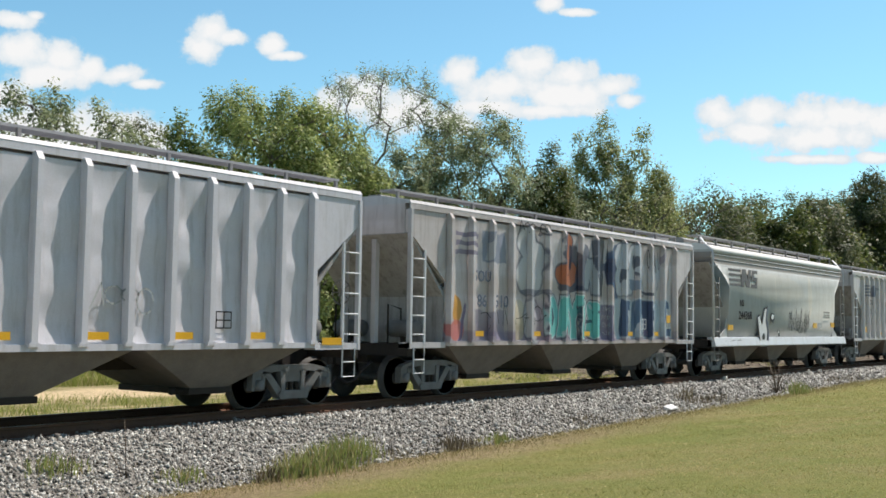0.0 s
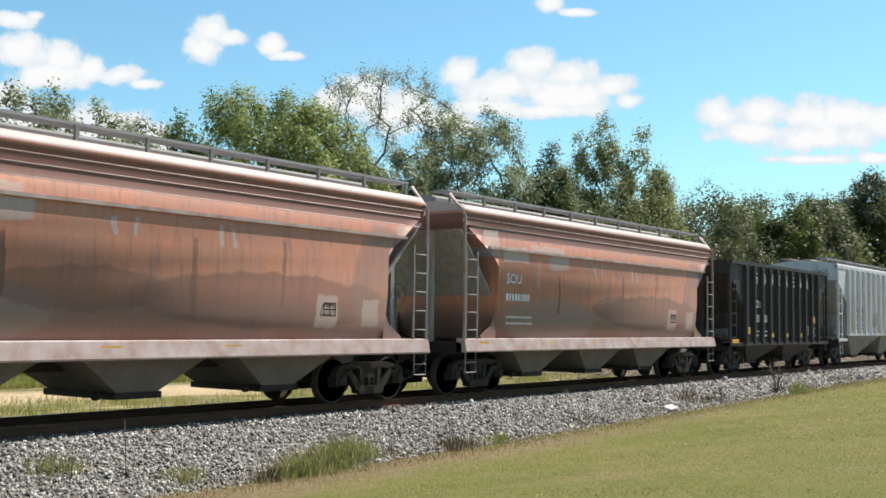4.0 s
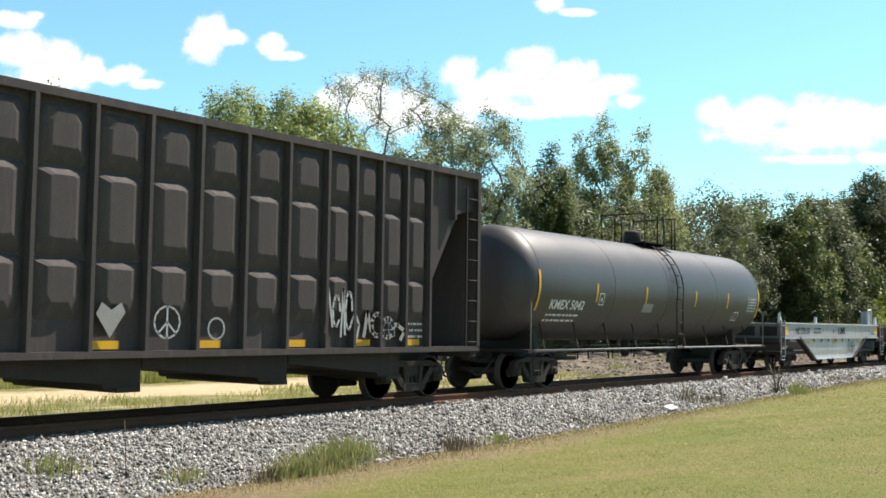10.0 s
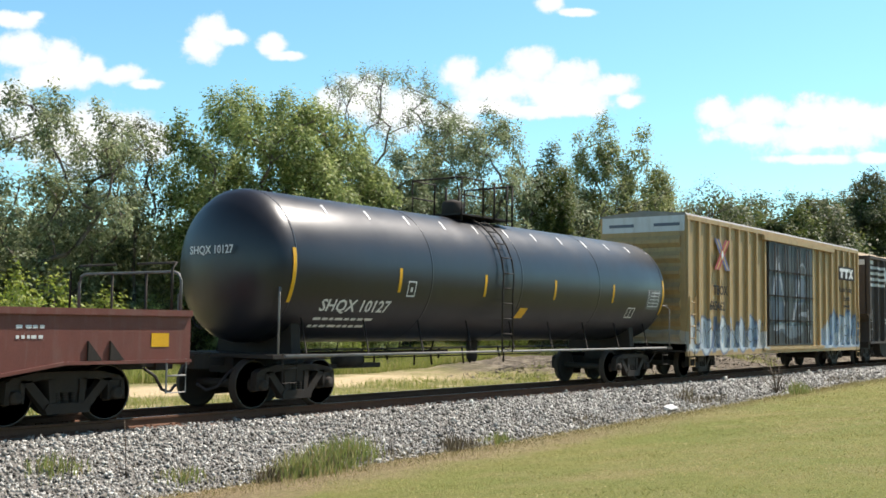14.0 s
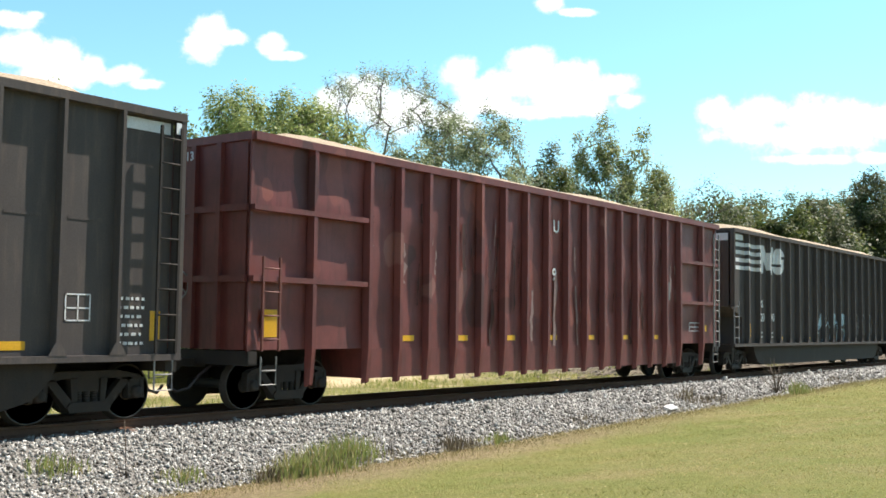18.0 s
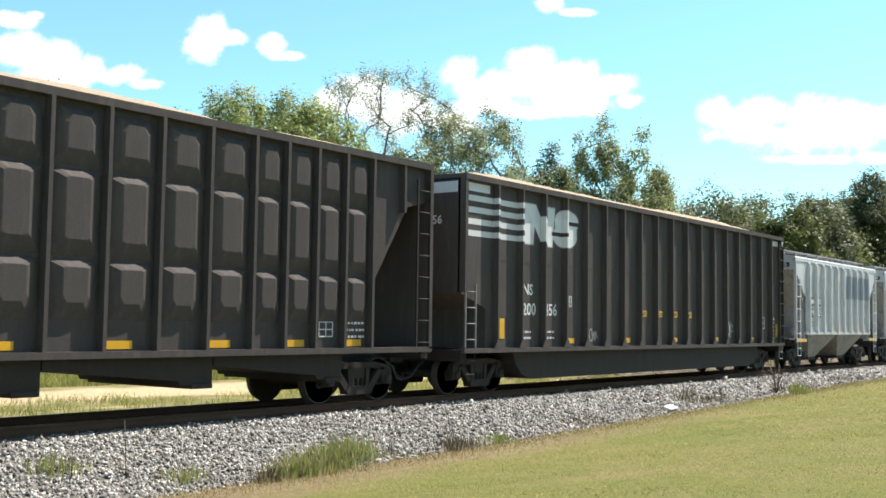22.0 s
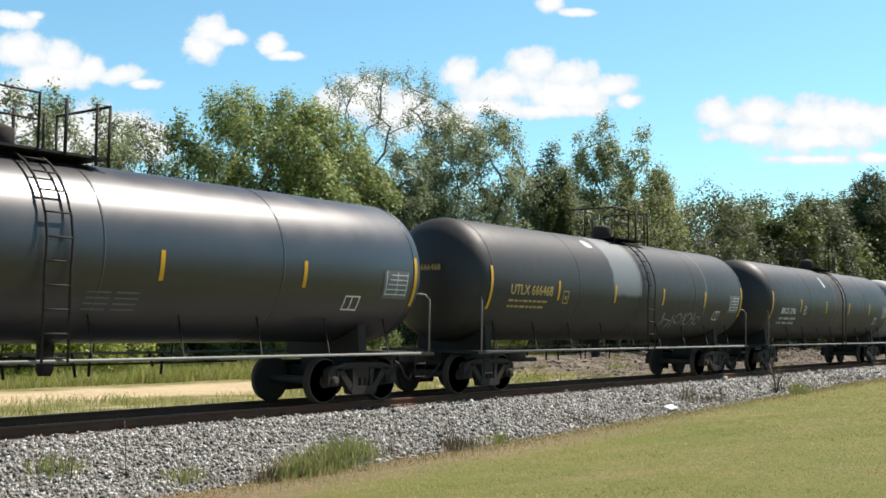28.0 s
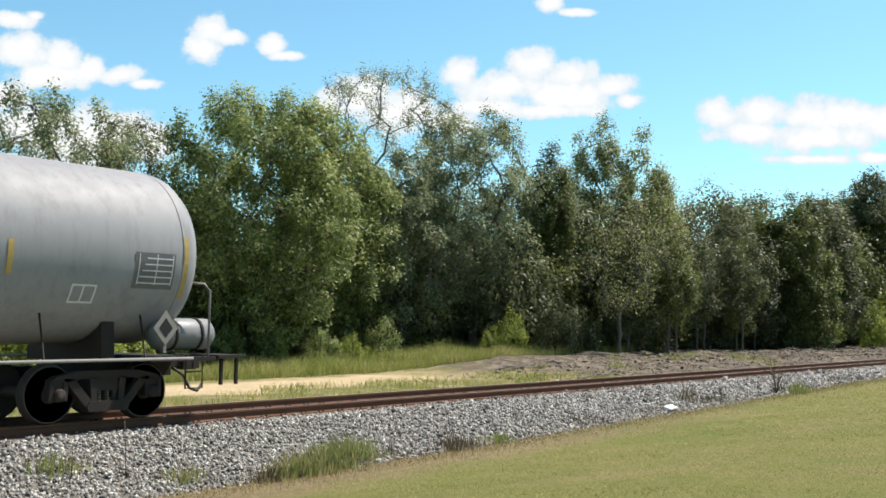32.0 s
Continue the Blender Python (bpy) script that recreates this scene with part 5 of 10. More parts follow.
    for q in (-1.1, 1.1):
        part("railing", Solid().tube([(mid + q, -0.75, zt + 0.92), (mid + q, 0.75, zt + 0.92)], 0.026, 5), M["grime"], plat)
    d = Solid().lathe_z([(zt - 0.05, 0.27), (zt + 0.38, 0.27), (zt + 0.42, 0.24), (zt + 0.48, 0.05)], mid - 0.45, 0, 18)
    part("valve_dome", d, M["grime"], car)
    # yellow reflectors on the side of the shell
    for k, q in enumerate(places):
        x = a + (c - a) * q
        long = k in (0, len(places) - 1)
        part("reflector", shell_patch(Solid(), x - 0.04, x + 0.05, 2.0 if long else 2.28, 3.02 if long else 2.78, r, zc, 7), M[marks], car)
    return car, h, a, c, mid


def centre_beam(s0, s1, label):
    car, h = wagon("centerbeam_flatcar", s0, s1, label, "flat wagon")
    Y = M["yellow_paint"]
    zd, zt = 1.19, 4.94
    sill = surface("dirty worn yellow sill paint", (0.30, 0.19, 0.085), (0.13, 0.072, 0.045), 0.75, scale=2.2, mix=0.9, streak=(0.075, 0.038, 0.025), streak_amount=0.9, streak_scale=3.0)
    part("deck", Solid().box(-h, h, -1.42, 1.42, zd - 0.12, zd), sill, car)
    for e in (-1, 1):
        lo, hi = sorted((e * 1.36, e * 1.52))
        part("side_sill", Solid().box(-h + 0.1, h - 0.1, lo, hi, zd - 0.42, zd - 0.002), sill, car)
    part("centre_sill", Solid().box(-h, h, -0.4, 0.4, 0.72, zd - 0.12), M["grime"], car)
    part("top_beam", Solid().box(-h + 0.3, h - 0.3, -0.36, 0.36, zt - 0.05, zt).box(-h + 0.3, h - 0.3, -0.20, 0.20, zt - 0.20, zt - 0.05), Y, car)
    for e in (-1, 1):
        b = part("bulkhead", Solid().box(min(e * h, e * (h - 0.12)), max(e * h, e * (h - 0.12)), -1.5, 1.5, zd, zt - 0.03), Y, car)
        s = Solid()
        for z in (1.62, 2.22, 2.82, 3.42, 4.02, 4.62):
            part("stiffener", Solid().prism_y([(e * h, z - 0.13), (e * (h + 0.20), z - 0.08), (e * (h + 0.20), z + 0.05), (e * h, z + 0.09)], -1.43, 1.43), Y, b)
        part("end_cap", Solid().box(min(e * h, e * (h + 0.24)), max(e * h, e * (h + 0.24)), -1.43, 1.43, zt - 0.08, zt), Y, b)
        part("end_patch", Solid().box(min(e * (h + 0.004), e * h), max(e * (h + 0.004), e * h), -1.4, 1.4, zd + 0.02, 2.05), M["rust_iron"], b, "rusted lower end sheet")
        for f in (-1, 1):
            lo, hi = sorted((f * 1.42, f * 1.56))
            if e < 0:
                part("corner_post", Solid().box(-h - 0.26, -h + 0.20, lo, hi, zd - 0.3, zt), sill, b, "rust-stained corner post")
                part("grab_slot", Solid().box(-h - 0.12, -h + 0.06, f * 1.562 - 0.002, f * 1.562 + 0.002, 2.42, 2.72), M["grime"], b, "dark grab slot")
                part("post_panel", Solid().box(-h - 0.16, -h + 0.14, f * 1.562 - 0.002, f * 1.562 + 0.002, 1.3, 2.36), Y, b, "dull yellow panel")
            else:
                part("corner_post", Solid().box(h - 0.15, h + 0.03, lo, f * 1.50 + 0.06 * (f > 0), zd - 0.3, zt), Y, b)
                part("edge_strip", Solid().box(h - 0.03, h + 0.08, min(f * 1.50, f * 1.56), max(f * 1.50, f * 1.56), zd - 0.3, zt), M["rust_iron"], b, "rust-stained edge strip")
            stirrup(car, e * (h - 0.3), f * 1.5, 0.5, 1.0, 0.36)
        web = Solid().prism_y([(e * (h - 0.12), zd), (e * (h - 1.35), zd), (e * (h - 1.35), zt - 0.85), (e * (h - 1.28), zt - 0.68), (e * (h - 1.10), zt - 0.60), (e * (h - 0.12), zt - 0.60)], -0.16, 0.16)
        part("end_web", web, Y, b)
        p0, p1 = Vector((e * (h - 1.36), 0, 3.3)), Vector((e * (h - 2.2), 0, zd + 0.1))
        q = Vector((0.09, 0, 0.04 * e))
        part("brace", Solid().loft([[p + q + Vector((0, -0.12, 0)), p - q + Vector((0, -0.12, 0)), p - q + Vector((0, 0.12, 0)), p + q + Vector((0, 0.12, 0))] for p in (p0, p1)]), Y, b)
        r = random.Random(17 + e)
        face = e * (h - 0.122)
        for k in range(20):
            y0, z0, w = -1.38 + 1.15 * r.random() ** 1.4, r.choice((4.55, 4.1, 3.95, 3.5, 3.2, 2.95, 2.2, 1.6)) + r.uniform(-0.15, 0.15), r.uniform(0.03, 0.13)
            edge = [(y0 + w * r.uniform(0.5, 1.0) * math.cos(0.785 * j), z0 + w * r.uniform(0.4, 1.1) * math.sin(0.785 * j)) for j in range(8)]
            part("rust_patch", Solid().prism_x(edge, min(face, face - e * 0.003), max(face, face - e * 0.003)), M["rust_iron"], b, "dark rust patch")
        side = -0.163
        for k, (z0, n_) in enumerate(((4.0, 4), (3.35, 2), (1.75, 5), (2.45, 3))):
            for j in range(n_):
                x0 = e * (h - 0.62) - 0.26
                part("faded_stencil", Solid().box(x0, x0 + r.uniform(0.34, 0.5), side, side + 0.004, z0 - 0.11 * j, z0 - 0.11 * j + 0.045), sill, b, "faded stencil line")
        part("web_seam", Solid().box(e * (h - 0.72) - 0.015, e * (h - 0.72) + 0.015, -0.172, -0.16, zd, zt - 0.6), sill, b, "rusty welded seam")
        for z, y0 in ((3.2, -0.9), (3.15, -0.62), (3.0, -1.2)):
            part("paper_tag", Solid().box(min(e * (h - 0.125), e * (h - 0.13)), max(e * (h - 0.125), e * (h - 0.13)), y0, y0 + 0.13, z, z + 0.2), M["white_mark"], b, "white paper tag")
    n = 16
    xs = [-h + 2.24 + (2 * h - 4.48) * k / (n - 1) for k in range(n)]
    post = Solid().loft([[(-0.095, -0.22, zd), (0.095, -0.22, zd), (0.095, 0.22, zd), (-0.095, 0.22, zd)], [(-0.08, -0.15, zt - 0.2), (0.08, -0.15, zt - 0.2), (0.08, 0.15, zt - 0.2), (-0.08, 0.15, zt - 0.2)]]).mesh("post", Y)
    for x in xs:
        part("post", post, None, car, at=(x, 0, 0))
    for lo, hi in ((0, 2), (2, 4), (4, 6), (6, 8), (9, 7), (11, 9), (13, 11), (15, 13)):
        xa, xb = xs[lo], xs[hi]
        p0, p1 = Vector((xa, 0, zd + 0.1)), Vector((xb, 0, zt - 0.3))
        d = (p1 - p0).normalized()
        nrm = Vector((-d.z, 0, d.x)) * 0.09
        s = Solid().loft([[p0 + nrm + Vector((0, -0.12, 0)), p0 - nrm + Vector((0, -0.12, 0)), p0 - nrm + Vector((0, 0.12, 0)), p0 + nrm + Vector((0, 0.12, 0))],
                          [p1 + nrm + Vector((0, -0.12, 0)), p1 - nrm + Vector((0, -0.12, 0)), p1 - nrm + Vector((0, 0.12, 0)), p1 + nrm + Vector((0, 0.12, 0))]])
        part("brace", s, Y, car)
    winch = Solid().box(-0.12, 0.12, -1.62, -1.45, zd - 0.30, zd - 0.04).tube([(-0.16, -1.58, zd - 0.2), (0.16, -1.58, zd - 0.2)], 0.06, 8).mesh("winch", M["rust_iron"])
    r = random.Random(3)
    for k, x in enumerate(xs):
        part("winch", winch, None, car, at=(x + 0.2, 0, 0))
        part("winch", winch, None, car, at=Matrix.Translation((x + 0.2, 0, 0)) @ TURN)
        z = 3.0 + r.uniform(-0.3, 0.2)
        if r.random() < 0.75:
            part("paper_tag", Solid().box(x - 0.08, x + 0.09, -0.235, -0.222, z, z + (0.7 if k in (3, 5) else 0.22)), M["white_mark"], car, "white paper tag")
    for k in range(0, n, 2):
        mark(car, xs[k] + 0.35, xs[k] + 0.9, zd - 0.34, zd - 0.12, -1.523)
    # slack tie-down cables
    for k in range(1, n - 1, 2):
        a, c = xs[k], xs[k] + 1.1
        pts = [(a + (c - a) * t, -0.24 - 1.17 * t, 3.0 - 1.6 * t - 0.5 * math.sin(math.pi * t) + 0.08 * math.sin(9 * t + k)) for t in [q / 8 for q in range(9)]]
        part("tie_down_cable", Solid().tube(pts, 0.012, 4), M["galv"], car)
    mark(car, -h + 3.55, -h + 5.55, zd - 0.38, zd - 0.06, -1.522, "dark_mark", "number_panel")
    letters("lettering", "TTZX  81324", 0.34, M["plate_grey"], car, -h + 3.65, -1.53, zd - 0.34)
    part("lower_rod", Solid().tube([(-h + 4.0, -1.3, 0.52), (h - 4.0, -1.3, 0.52)], 0.018, 5), M["grime"], car)
    for k in range(8):
        x = -h + 4.6 + k * 1.9
        part("rod_hanger", Solid().box(x - 0.02, x + 0.02, -1.32, -1.28, 0.50, zd - 0.4).box(x + 0.34, x + 0.38, -1.32, -1.28, 0.50, zd - 0.4), M["grime"], car)
    for e in (-1, 1):
        truck(car, e * (h - 2.2), "dark")
        coupler(car, e * h, e)
    return car, h


def box_car(s0, s1, label):
    car, h = wagon("boxcar", s0, s1, label, "boxcar")
    Y = M["box_yellow"] = surface("faded dusty yellow boxcar paint", (0.43, 0.295, 0.135), (0.37, 0.255, 0.125), 0.65, scale=2.0, mix=0.8, streak=(0.17, 0.09, 0.05), streak_amount=0.7, streak_scale=4.0, bump=0.06, grain_mix=0.08)
    y, z0, zt = 1.46, 0.90, 5.18
    Y = surface("faded yellow paint sprayed with blue", (0.43, 0.295, 0.135), (0.37, 0.255, 0.125), 0.6, streak=(0.22, 0.135, 0.075), streak_amount=0.6, bump=0.06, grain_mix=0.08, paint=BLUE_REAR + BLUE_FRONT)
    set_space(Y, car)
    part("body", Solid().box(-h, h, -y, y, z0, zt), Y, car)
    part("roof", Solid().prism_x([(-y - 0.08, zt), (y + 0.08, zt), (y + 0.02, zt + 0.07), (0, zt + 0.2), (-y - 0.02, zt + 0.07)], -h - 0.02, h + 0.02), M["galv"], car)
    part("end_panel", Solid().box(-h - 0.02, -h, -y, y, zt - 0.5, zt), M["pale_paint"], car, "white end panel")
    for e in (-1, 1):
        s = Solid()
        for k in range(7):
            z = 1.35 + 0.5 * k
            s.prism_y([(e * h, z - 0.19), (e * (h + 0.12), z - 0.05), (e * (h + 0.12), z + 0.05), (e * h, z + 0.19)], -1.32, 1.32)
        part("end_corrugation", s, Y, car)
        lo, hi = sorted((e * y, e * (y + 0.09)))
        part("side_sill", Solid().box(-h, h, lo, hi, z0 - 0.18, z0 + 0.05), Y, car)
        part("top_rail", Solid().box(-h, h, lo, hi, zt - 0.14, zt - 0.003), Y, car)
    me = Solid().box(-0.06, 0.06, -0.10, 0, z0 + 0.05, zt - 0.14).mesh("rib", Y)
    xs = [-h + 0.1 + k * 0.84 for k in range(9)] + [h - 0.62 - k * 0.82 for k in range(8)] + [h - 0.1]
    for x in xs:
        part("rib", me, None, car, at=(x, -y, 0))
        part("rib", me, None, car, at=Matrix.Translation((x, y, 0)) @ TURN)
    D = surface("black door paint sprayed blue", (0.02, 0.02, 0.025), (0.035, 0.035, 0.04), 0.55, paint=[(0, -1.2, 2.6, 0.7, 1.2, (0.06, 0.09, 0.14), 0.8), (0, 1.3, 3.2, 0.6, 0.7, (0.10, 0.13, 0.18), 0.8), (0, 0.4, 1.6, 1.2, 0.35, (0.14, 0.18, 0.22), 0.7), (1, -1.4, 3.6, 0.12, 0.7, (0.35, 0.37, 0.40), 0.8, 0.3), (1, -0.8, 3.3, 0.09, 0.8, (0.30, 0.32, 0.36), 0.8, -0.4), (1, 0.8, 2.6, 0.10, 0.9, (0.36, 0.38, 0.42), 0.8, 0.5), (1, 1.7, 2.2, 0.5, 0.1, (0.30, 0.33, 0.38), 0.7, 0.8), (1, -1.0, 1.7, 0.6, 0.12, (0.32, 0.35, 0.38), 0.8, 0.6), (0, 1.6, 3.9, 0.4, 0.3, (0.30, 0.32, 0.36), 0.7), (0, 1.6, 3.9, 0.3, 0.2, (0.03, 0.03, 0.035), 0.9), (1, 2.3, 1.8, 0.1, 0.6, (0.4, 0.42, 0.44), 0.7, -0.3)])
    set_space(D, car)
    for e in (-1, 1):
        for x0 in (-2.12, 0.34):
            lo, hi = sorted((e * y, e * (y + 0.10)))
            d = part("sliding_door", Solid().box(x0 + 0.02, x0 + 2.43, lo, hi, z0 + 0.1, zt - 0.35), D, car, "dark plug door with graffiti")
            for k in range(1, 4):
                z = z0 + 0.1 + k * 0.92
                part("door_rib", Solid().box(x0 + 0.05, x0 + 2.4, min(e * (y + 0.10), e * (y + 0.135)), max(e * (y + 0.10), e * (y + 0.135)), z - 0.03, z + 0.03), M["grime"], d)
            for dx in (0.5, 0.8, 1.6, 1.9):
                part("locking_bar", Solid().tube([(x0 + dx, e * (y + 0.15), z0 + 0.15), (x0 + dx, e * (y + 0.15), zt - 0.4)], 0.022, 5), M["grime"], d)
        part("door_track", Solid().box(-2.8, 5.4, min(e * (y + 0.09), e * (y + 0.16)), max(e * (y + 0.09), e * (y + 0.16)), z0 - 0.06, z0 + 0.06), Y, car)
        part("door_hood", Solid().box(-2.8, 5.4, min(e * (y + 0.09), e * (y + 0.2)), max(e * (y + 0.09), e * (y + 0.2)), zt - 0.33, zt - 0.16), Y, car)
        for f in (-1, 1):
            ladder(car, f * (h - 0.33), e * (y + 0.12), 1.1, 2.6, 4, 0.44, "box_yellow")
            stirrup(car, f * (h - 0.33), e * (y + 0.1), 0.4, 0.9, 0.4, "box_yellow")
    yy = -y - 0.004
    x = h - 3.05
    mark(car, x, x + 2.25, 3.76, 4.34, -y - 0.103, "dark_mark", "emblem_panel", "dark emblem panel")
    s = Solid()
    a = x + 0.14 + 2 * 0.66
    for q0, q1 in ((0.0, 0.44), (0.44, 0.0)):
        s.prism_y([(a + q0, 3.84), (a + q0 + 0.2, 3.84), (a + q1 + 0.2, 4.26), (a + q1, 4.26)], -y - 0.112 - 0.002 * q0, -y - 0.106)
    for k in range(2):
        a = x + 0.14 + k * 0.66
        s.prism_y([(a, 4.12), (a + 0.62, 4.12), (a + 0.64, 4.26), (a + 0.02, 4.26)], -y - 0.112, -y - 0.106)
        s.prism_y([(a + 0.18, 3.84), (a + 0.40, 3.84), (a + 0.44, 4.12), (a + 0.22, 4.12)], -y - 0.112, -y - 0.106)
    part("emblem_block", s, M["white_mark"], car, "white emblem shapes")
    letters("lettering", "Railcar Pooling", 0.30, M["dark_mark"], car, x + 0.08, yy - 0.105, 3.25)
    letters("lettering", "Experts", 0.30, M["dark_mark"], car, x + 0.65, yy - 0.105, 2.88)
    stencil_bars(car, x + 0.65, 2.5, 0.95, 0.3, yy - 0.105, 1, "dark_mark", 4)
    data_box(car, h - 1.35, 1.25, -y - 0.01, 0.4, 0.35, "dark_mark")
    # crossed emblem near the front end
    M.setdefault("emblem_red", surface("faded red emblem paint", (0.36, 0.05, 0.05), (0.28, 0.07, 0.07), 0.6))
    M.setdefault("emblem_blue", surface("faded blue emblem paint", (0.10, 0.11, 0.26), (0.14, 0.14, 0.24), 0.6))
    m = -h + 2.76
    for q, tone in ((-1, "emblem_blue"), (1, "emblem_red")):
        part("emblem_cross", Solid().prism_y([(m - q * 0.66, 3.55), (m - q * 0.26, 3.55), (m + q * 0.66, 4.58), (m + q * 0.26, 4.58)], -y - 0.108 - 0.002 * q, -y - 0.102), M[tone], car, "faded crossed emblem band")
        part("emblem_stripe", Solid().prism_y([(m - q * 0.50, 3.57), (m - q * 0.42, 3.57), (m + q * 0.50, 4.56), (m + q * 0.42, 4.56)], -y - 0.113 - 0.002 * q, -y - 0.1085), M["gold_mark"], car, "faded gold stripe")
    part("emblem_centre", Solid().prism_y([(m - 0.1, 4.06), (m, 3.9), (m + 0.1, 4.06), (m, 4.22)], -y - 0.116, -y - 0.110), M["white_mark"], car)
    letters("lettering", "TBOX", 0.44, M["dark_mark"], car, -h + 2.0, -y - 0.106, 2.72)
    letters("lettering", "665462", 0.42, M["dark_mark"], car, -h + 1.7, -y - 0.106, 2.2)
    end_gear(car, h, 2.2, "dark", 1.0)
    return car, h


def red_gondola(s0, s1, label):
    car, h = wagon("wood_chip_gondola", s0, s1, label, "gondola")
    rr = random.Random(31)
    rust = []
    for k in range(26):
        x = -h + rr.uniform(0.3, 2 * h * (0.55 if k < 18 else 1.0))
        tone = rr.choice(((0.27, 0.075, 0.050), (0.23, 0.060, 0.042), (0.055, 0.020, 0.017), (0.30, 0.14, 0.11)))
        rust.append((0, x, rr.uniform(1.8, 4.7), rr.uniform(0.10, 0.34), rr.uniform(0.2, 0.75), tone, rr.uniform(0.4, 0.75), rr.uniform(-0.25, 0.25)))
    P = surface("rusted oxide red paint", (0.185, 0.044, 0.036), (0.115, 0.032, 0.028), 0.55, scale=1.4, mix=0.9, streak=(0.035, 0.014, 0.012), streak_amount=0.5, streak_scale=2.6, bump=0.1, grain_mix=0.12, paint=rust)
    set_space(P, car)
    y, zt = 1.44, 5.04
    part("body", Solid().box(-h, h, -y + 0.06, y, 1.12, zt - 0.06), P, car)
    part("side_sheet", dented_side(-h, h, 1.12, zt - 0.14, -y, 0.035, 17, 150, 26), P, car, "dented and scraped side sheet")
    part("tub", Solid().prism_y([(-h + 3.1, 1.12), (-h + 3.2, 0.52), (h - 3.1, 0.52), (h - 3.0, 1.12)], -y - 0.02, y + 0.02), P, car)
    for e in (-1, 1):
        lo, hi = sorted((e * y, e * (y + 0.16)))
        part("top_chord", Solid().box(-h, h, lo, hi, zt - 0.15, zt), P, car)
        part("end_chord", Solid().box(min(e * h, e * (h + 0.06)), max(e * h, e * (h + 0.06)), -y - 0.1, y + 0.1, zt - 0.15, zt + 0.003), P, car)
        for z in (2.4, 3.68):
            s = Solid().box(min(e * h, e * (h + 0.08)), max(e * h, e * (h + 0.08)), -y, y, z - 0.06, z + 0.06)
            part("end_brace", s, P, car)
            part("side_brace", Solid().box(-h, -h + 3.1, lo, hi, z - 0.05, z + 0.05), P, car)
            part("side_brace", Solid().box(h - 2.95, h, lo, hi, z - 0.05, z + 0.05), P, car)
        for f in (-0.7, 0.0, 0.7):
            part("end_post", Solid().box(min(e * h, e * (h + 0.09)), max(e * h, e * (h + 0.09)), f - 0.06, f + 0.06, 1.12, zt - 0.15), P, car)
        for f in (-1, 1):
            part("corner_post", Solid().box(min(e * h, e * (h - 0.08)), max(e * h, e * (h - 0.08)), min(f * y, f * (y + 0.04)), max(f * y, f * (y + 0.04)), 1.0, zt - 0.15), P, car)
        ladder(car, h - 0.28, e * (y + 0.17), 1.0, 4.7, 11, 0.40, "galv")
        ladder(car, -h + 0.45, e * (y + 0.17), 1.1, 2.8, 4, 0.42, "brown_paint")
        stirrup(car, -h + 0.45, e * (y + 0.12), 0.5, 1.0, 0.38)
        stirrup(car, h - 0.28, e * (y + 0.12), 0.5, 1.0, 0.38)
    n = 16
    xs = [-h + 3.2 + 0.985 * k for k in range(n)]
    rib = Solid().loft([[(-0.08, 0, 0.42), (-0.045, -0.10, 0.46), (0.045, -0.10, 0.46), (0.08, 0, 0.42)], [(-0.08, 0, 1.1), (-0.05, -0.16, 1.1), (0.05, -0.16, 1.1), (0.08, 0, 1.1)],
                        [(-0.08, 0, zt - 0.15), (-0.05, -0.15, zt - 0.15), (0.05, -0.15, zt - 0.15), (0.08, 0, zt - 0.15)]]).mesh("rib", P)
    for x in [-h + 1.58] + xs + [-h + 19.67]:
        part("rib", rib, None, car, at=(x, -y, 0))
        part("rib", rib, None, car, at=Matrix.Translation((x, y, 0)) @ TURN)
    chip_heap(car, -h + 0.1, h - 0.1, 1.46, zt - 0.04, 0.40, 4.2)
    letters("lettering", "SOU  119913", 0.24, M["white_mark"], car, -h - 0.1, 1.3, 4.62, face=0)
    yy = -y - 0.004
    for k in range(1, n - 1, 1):
        if k % 2:
            mark(car, xs[k] + 0.15, xs[k] + 0.62, 1.26, 1.38, yy)
    mark(car, -h + 0.35, -h + 0.75, 1.35, 1.85, yy)
    mark(car, h - 1.1, h - 0.75, 1.5, 1.7, yy)
    data_box(car, h - 2.1, 1.5, yy, 0.9, 0.28)
    for ch, x, z in (("U", 0.02, 4.02), ("9", -0.02, 2.78)):
        letters("lettering", ch, 0.45, M["plate_grey"] if x < -0.5 else M["white_mark"], car, x, yy, z)
    part("placard_holder", Solid().box(6.66, 6.95, yy - 0.02, yy, 2.45, 3.0), M["grime_light"], car, "pale placard holder")
    # torn scrapes and rust runs down the sheets
    M.setdefault("scrape_pale", surface("scraped bare metal and primer", (0.30, 0.20, 0.18), (0.17, 0.11, 0.10), 0.7, scale=9, mix=0.9))
    M.setdefault("scrape_dark", surface("dark rust in scraped paint", (0.045, 0.016, 0.013), (0.08, 0.03, 0.02), 0.85, scale=7, mix=0.9))
    r = random.Random(8)
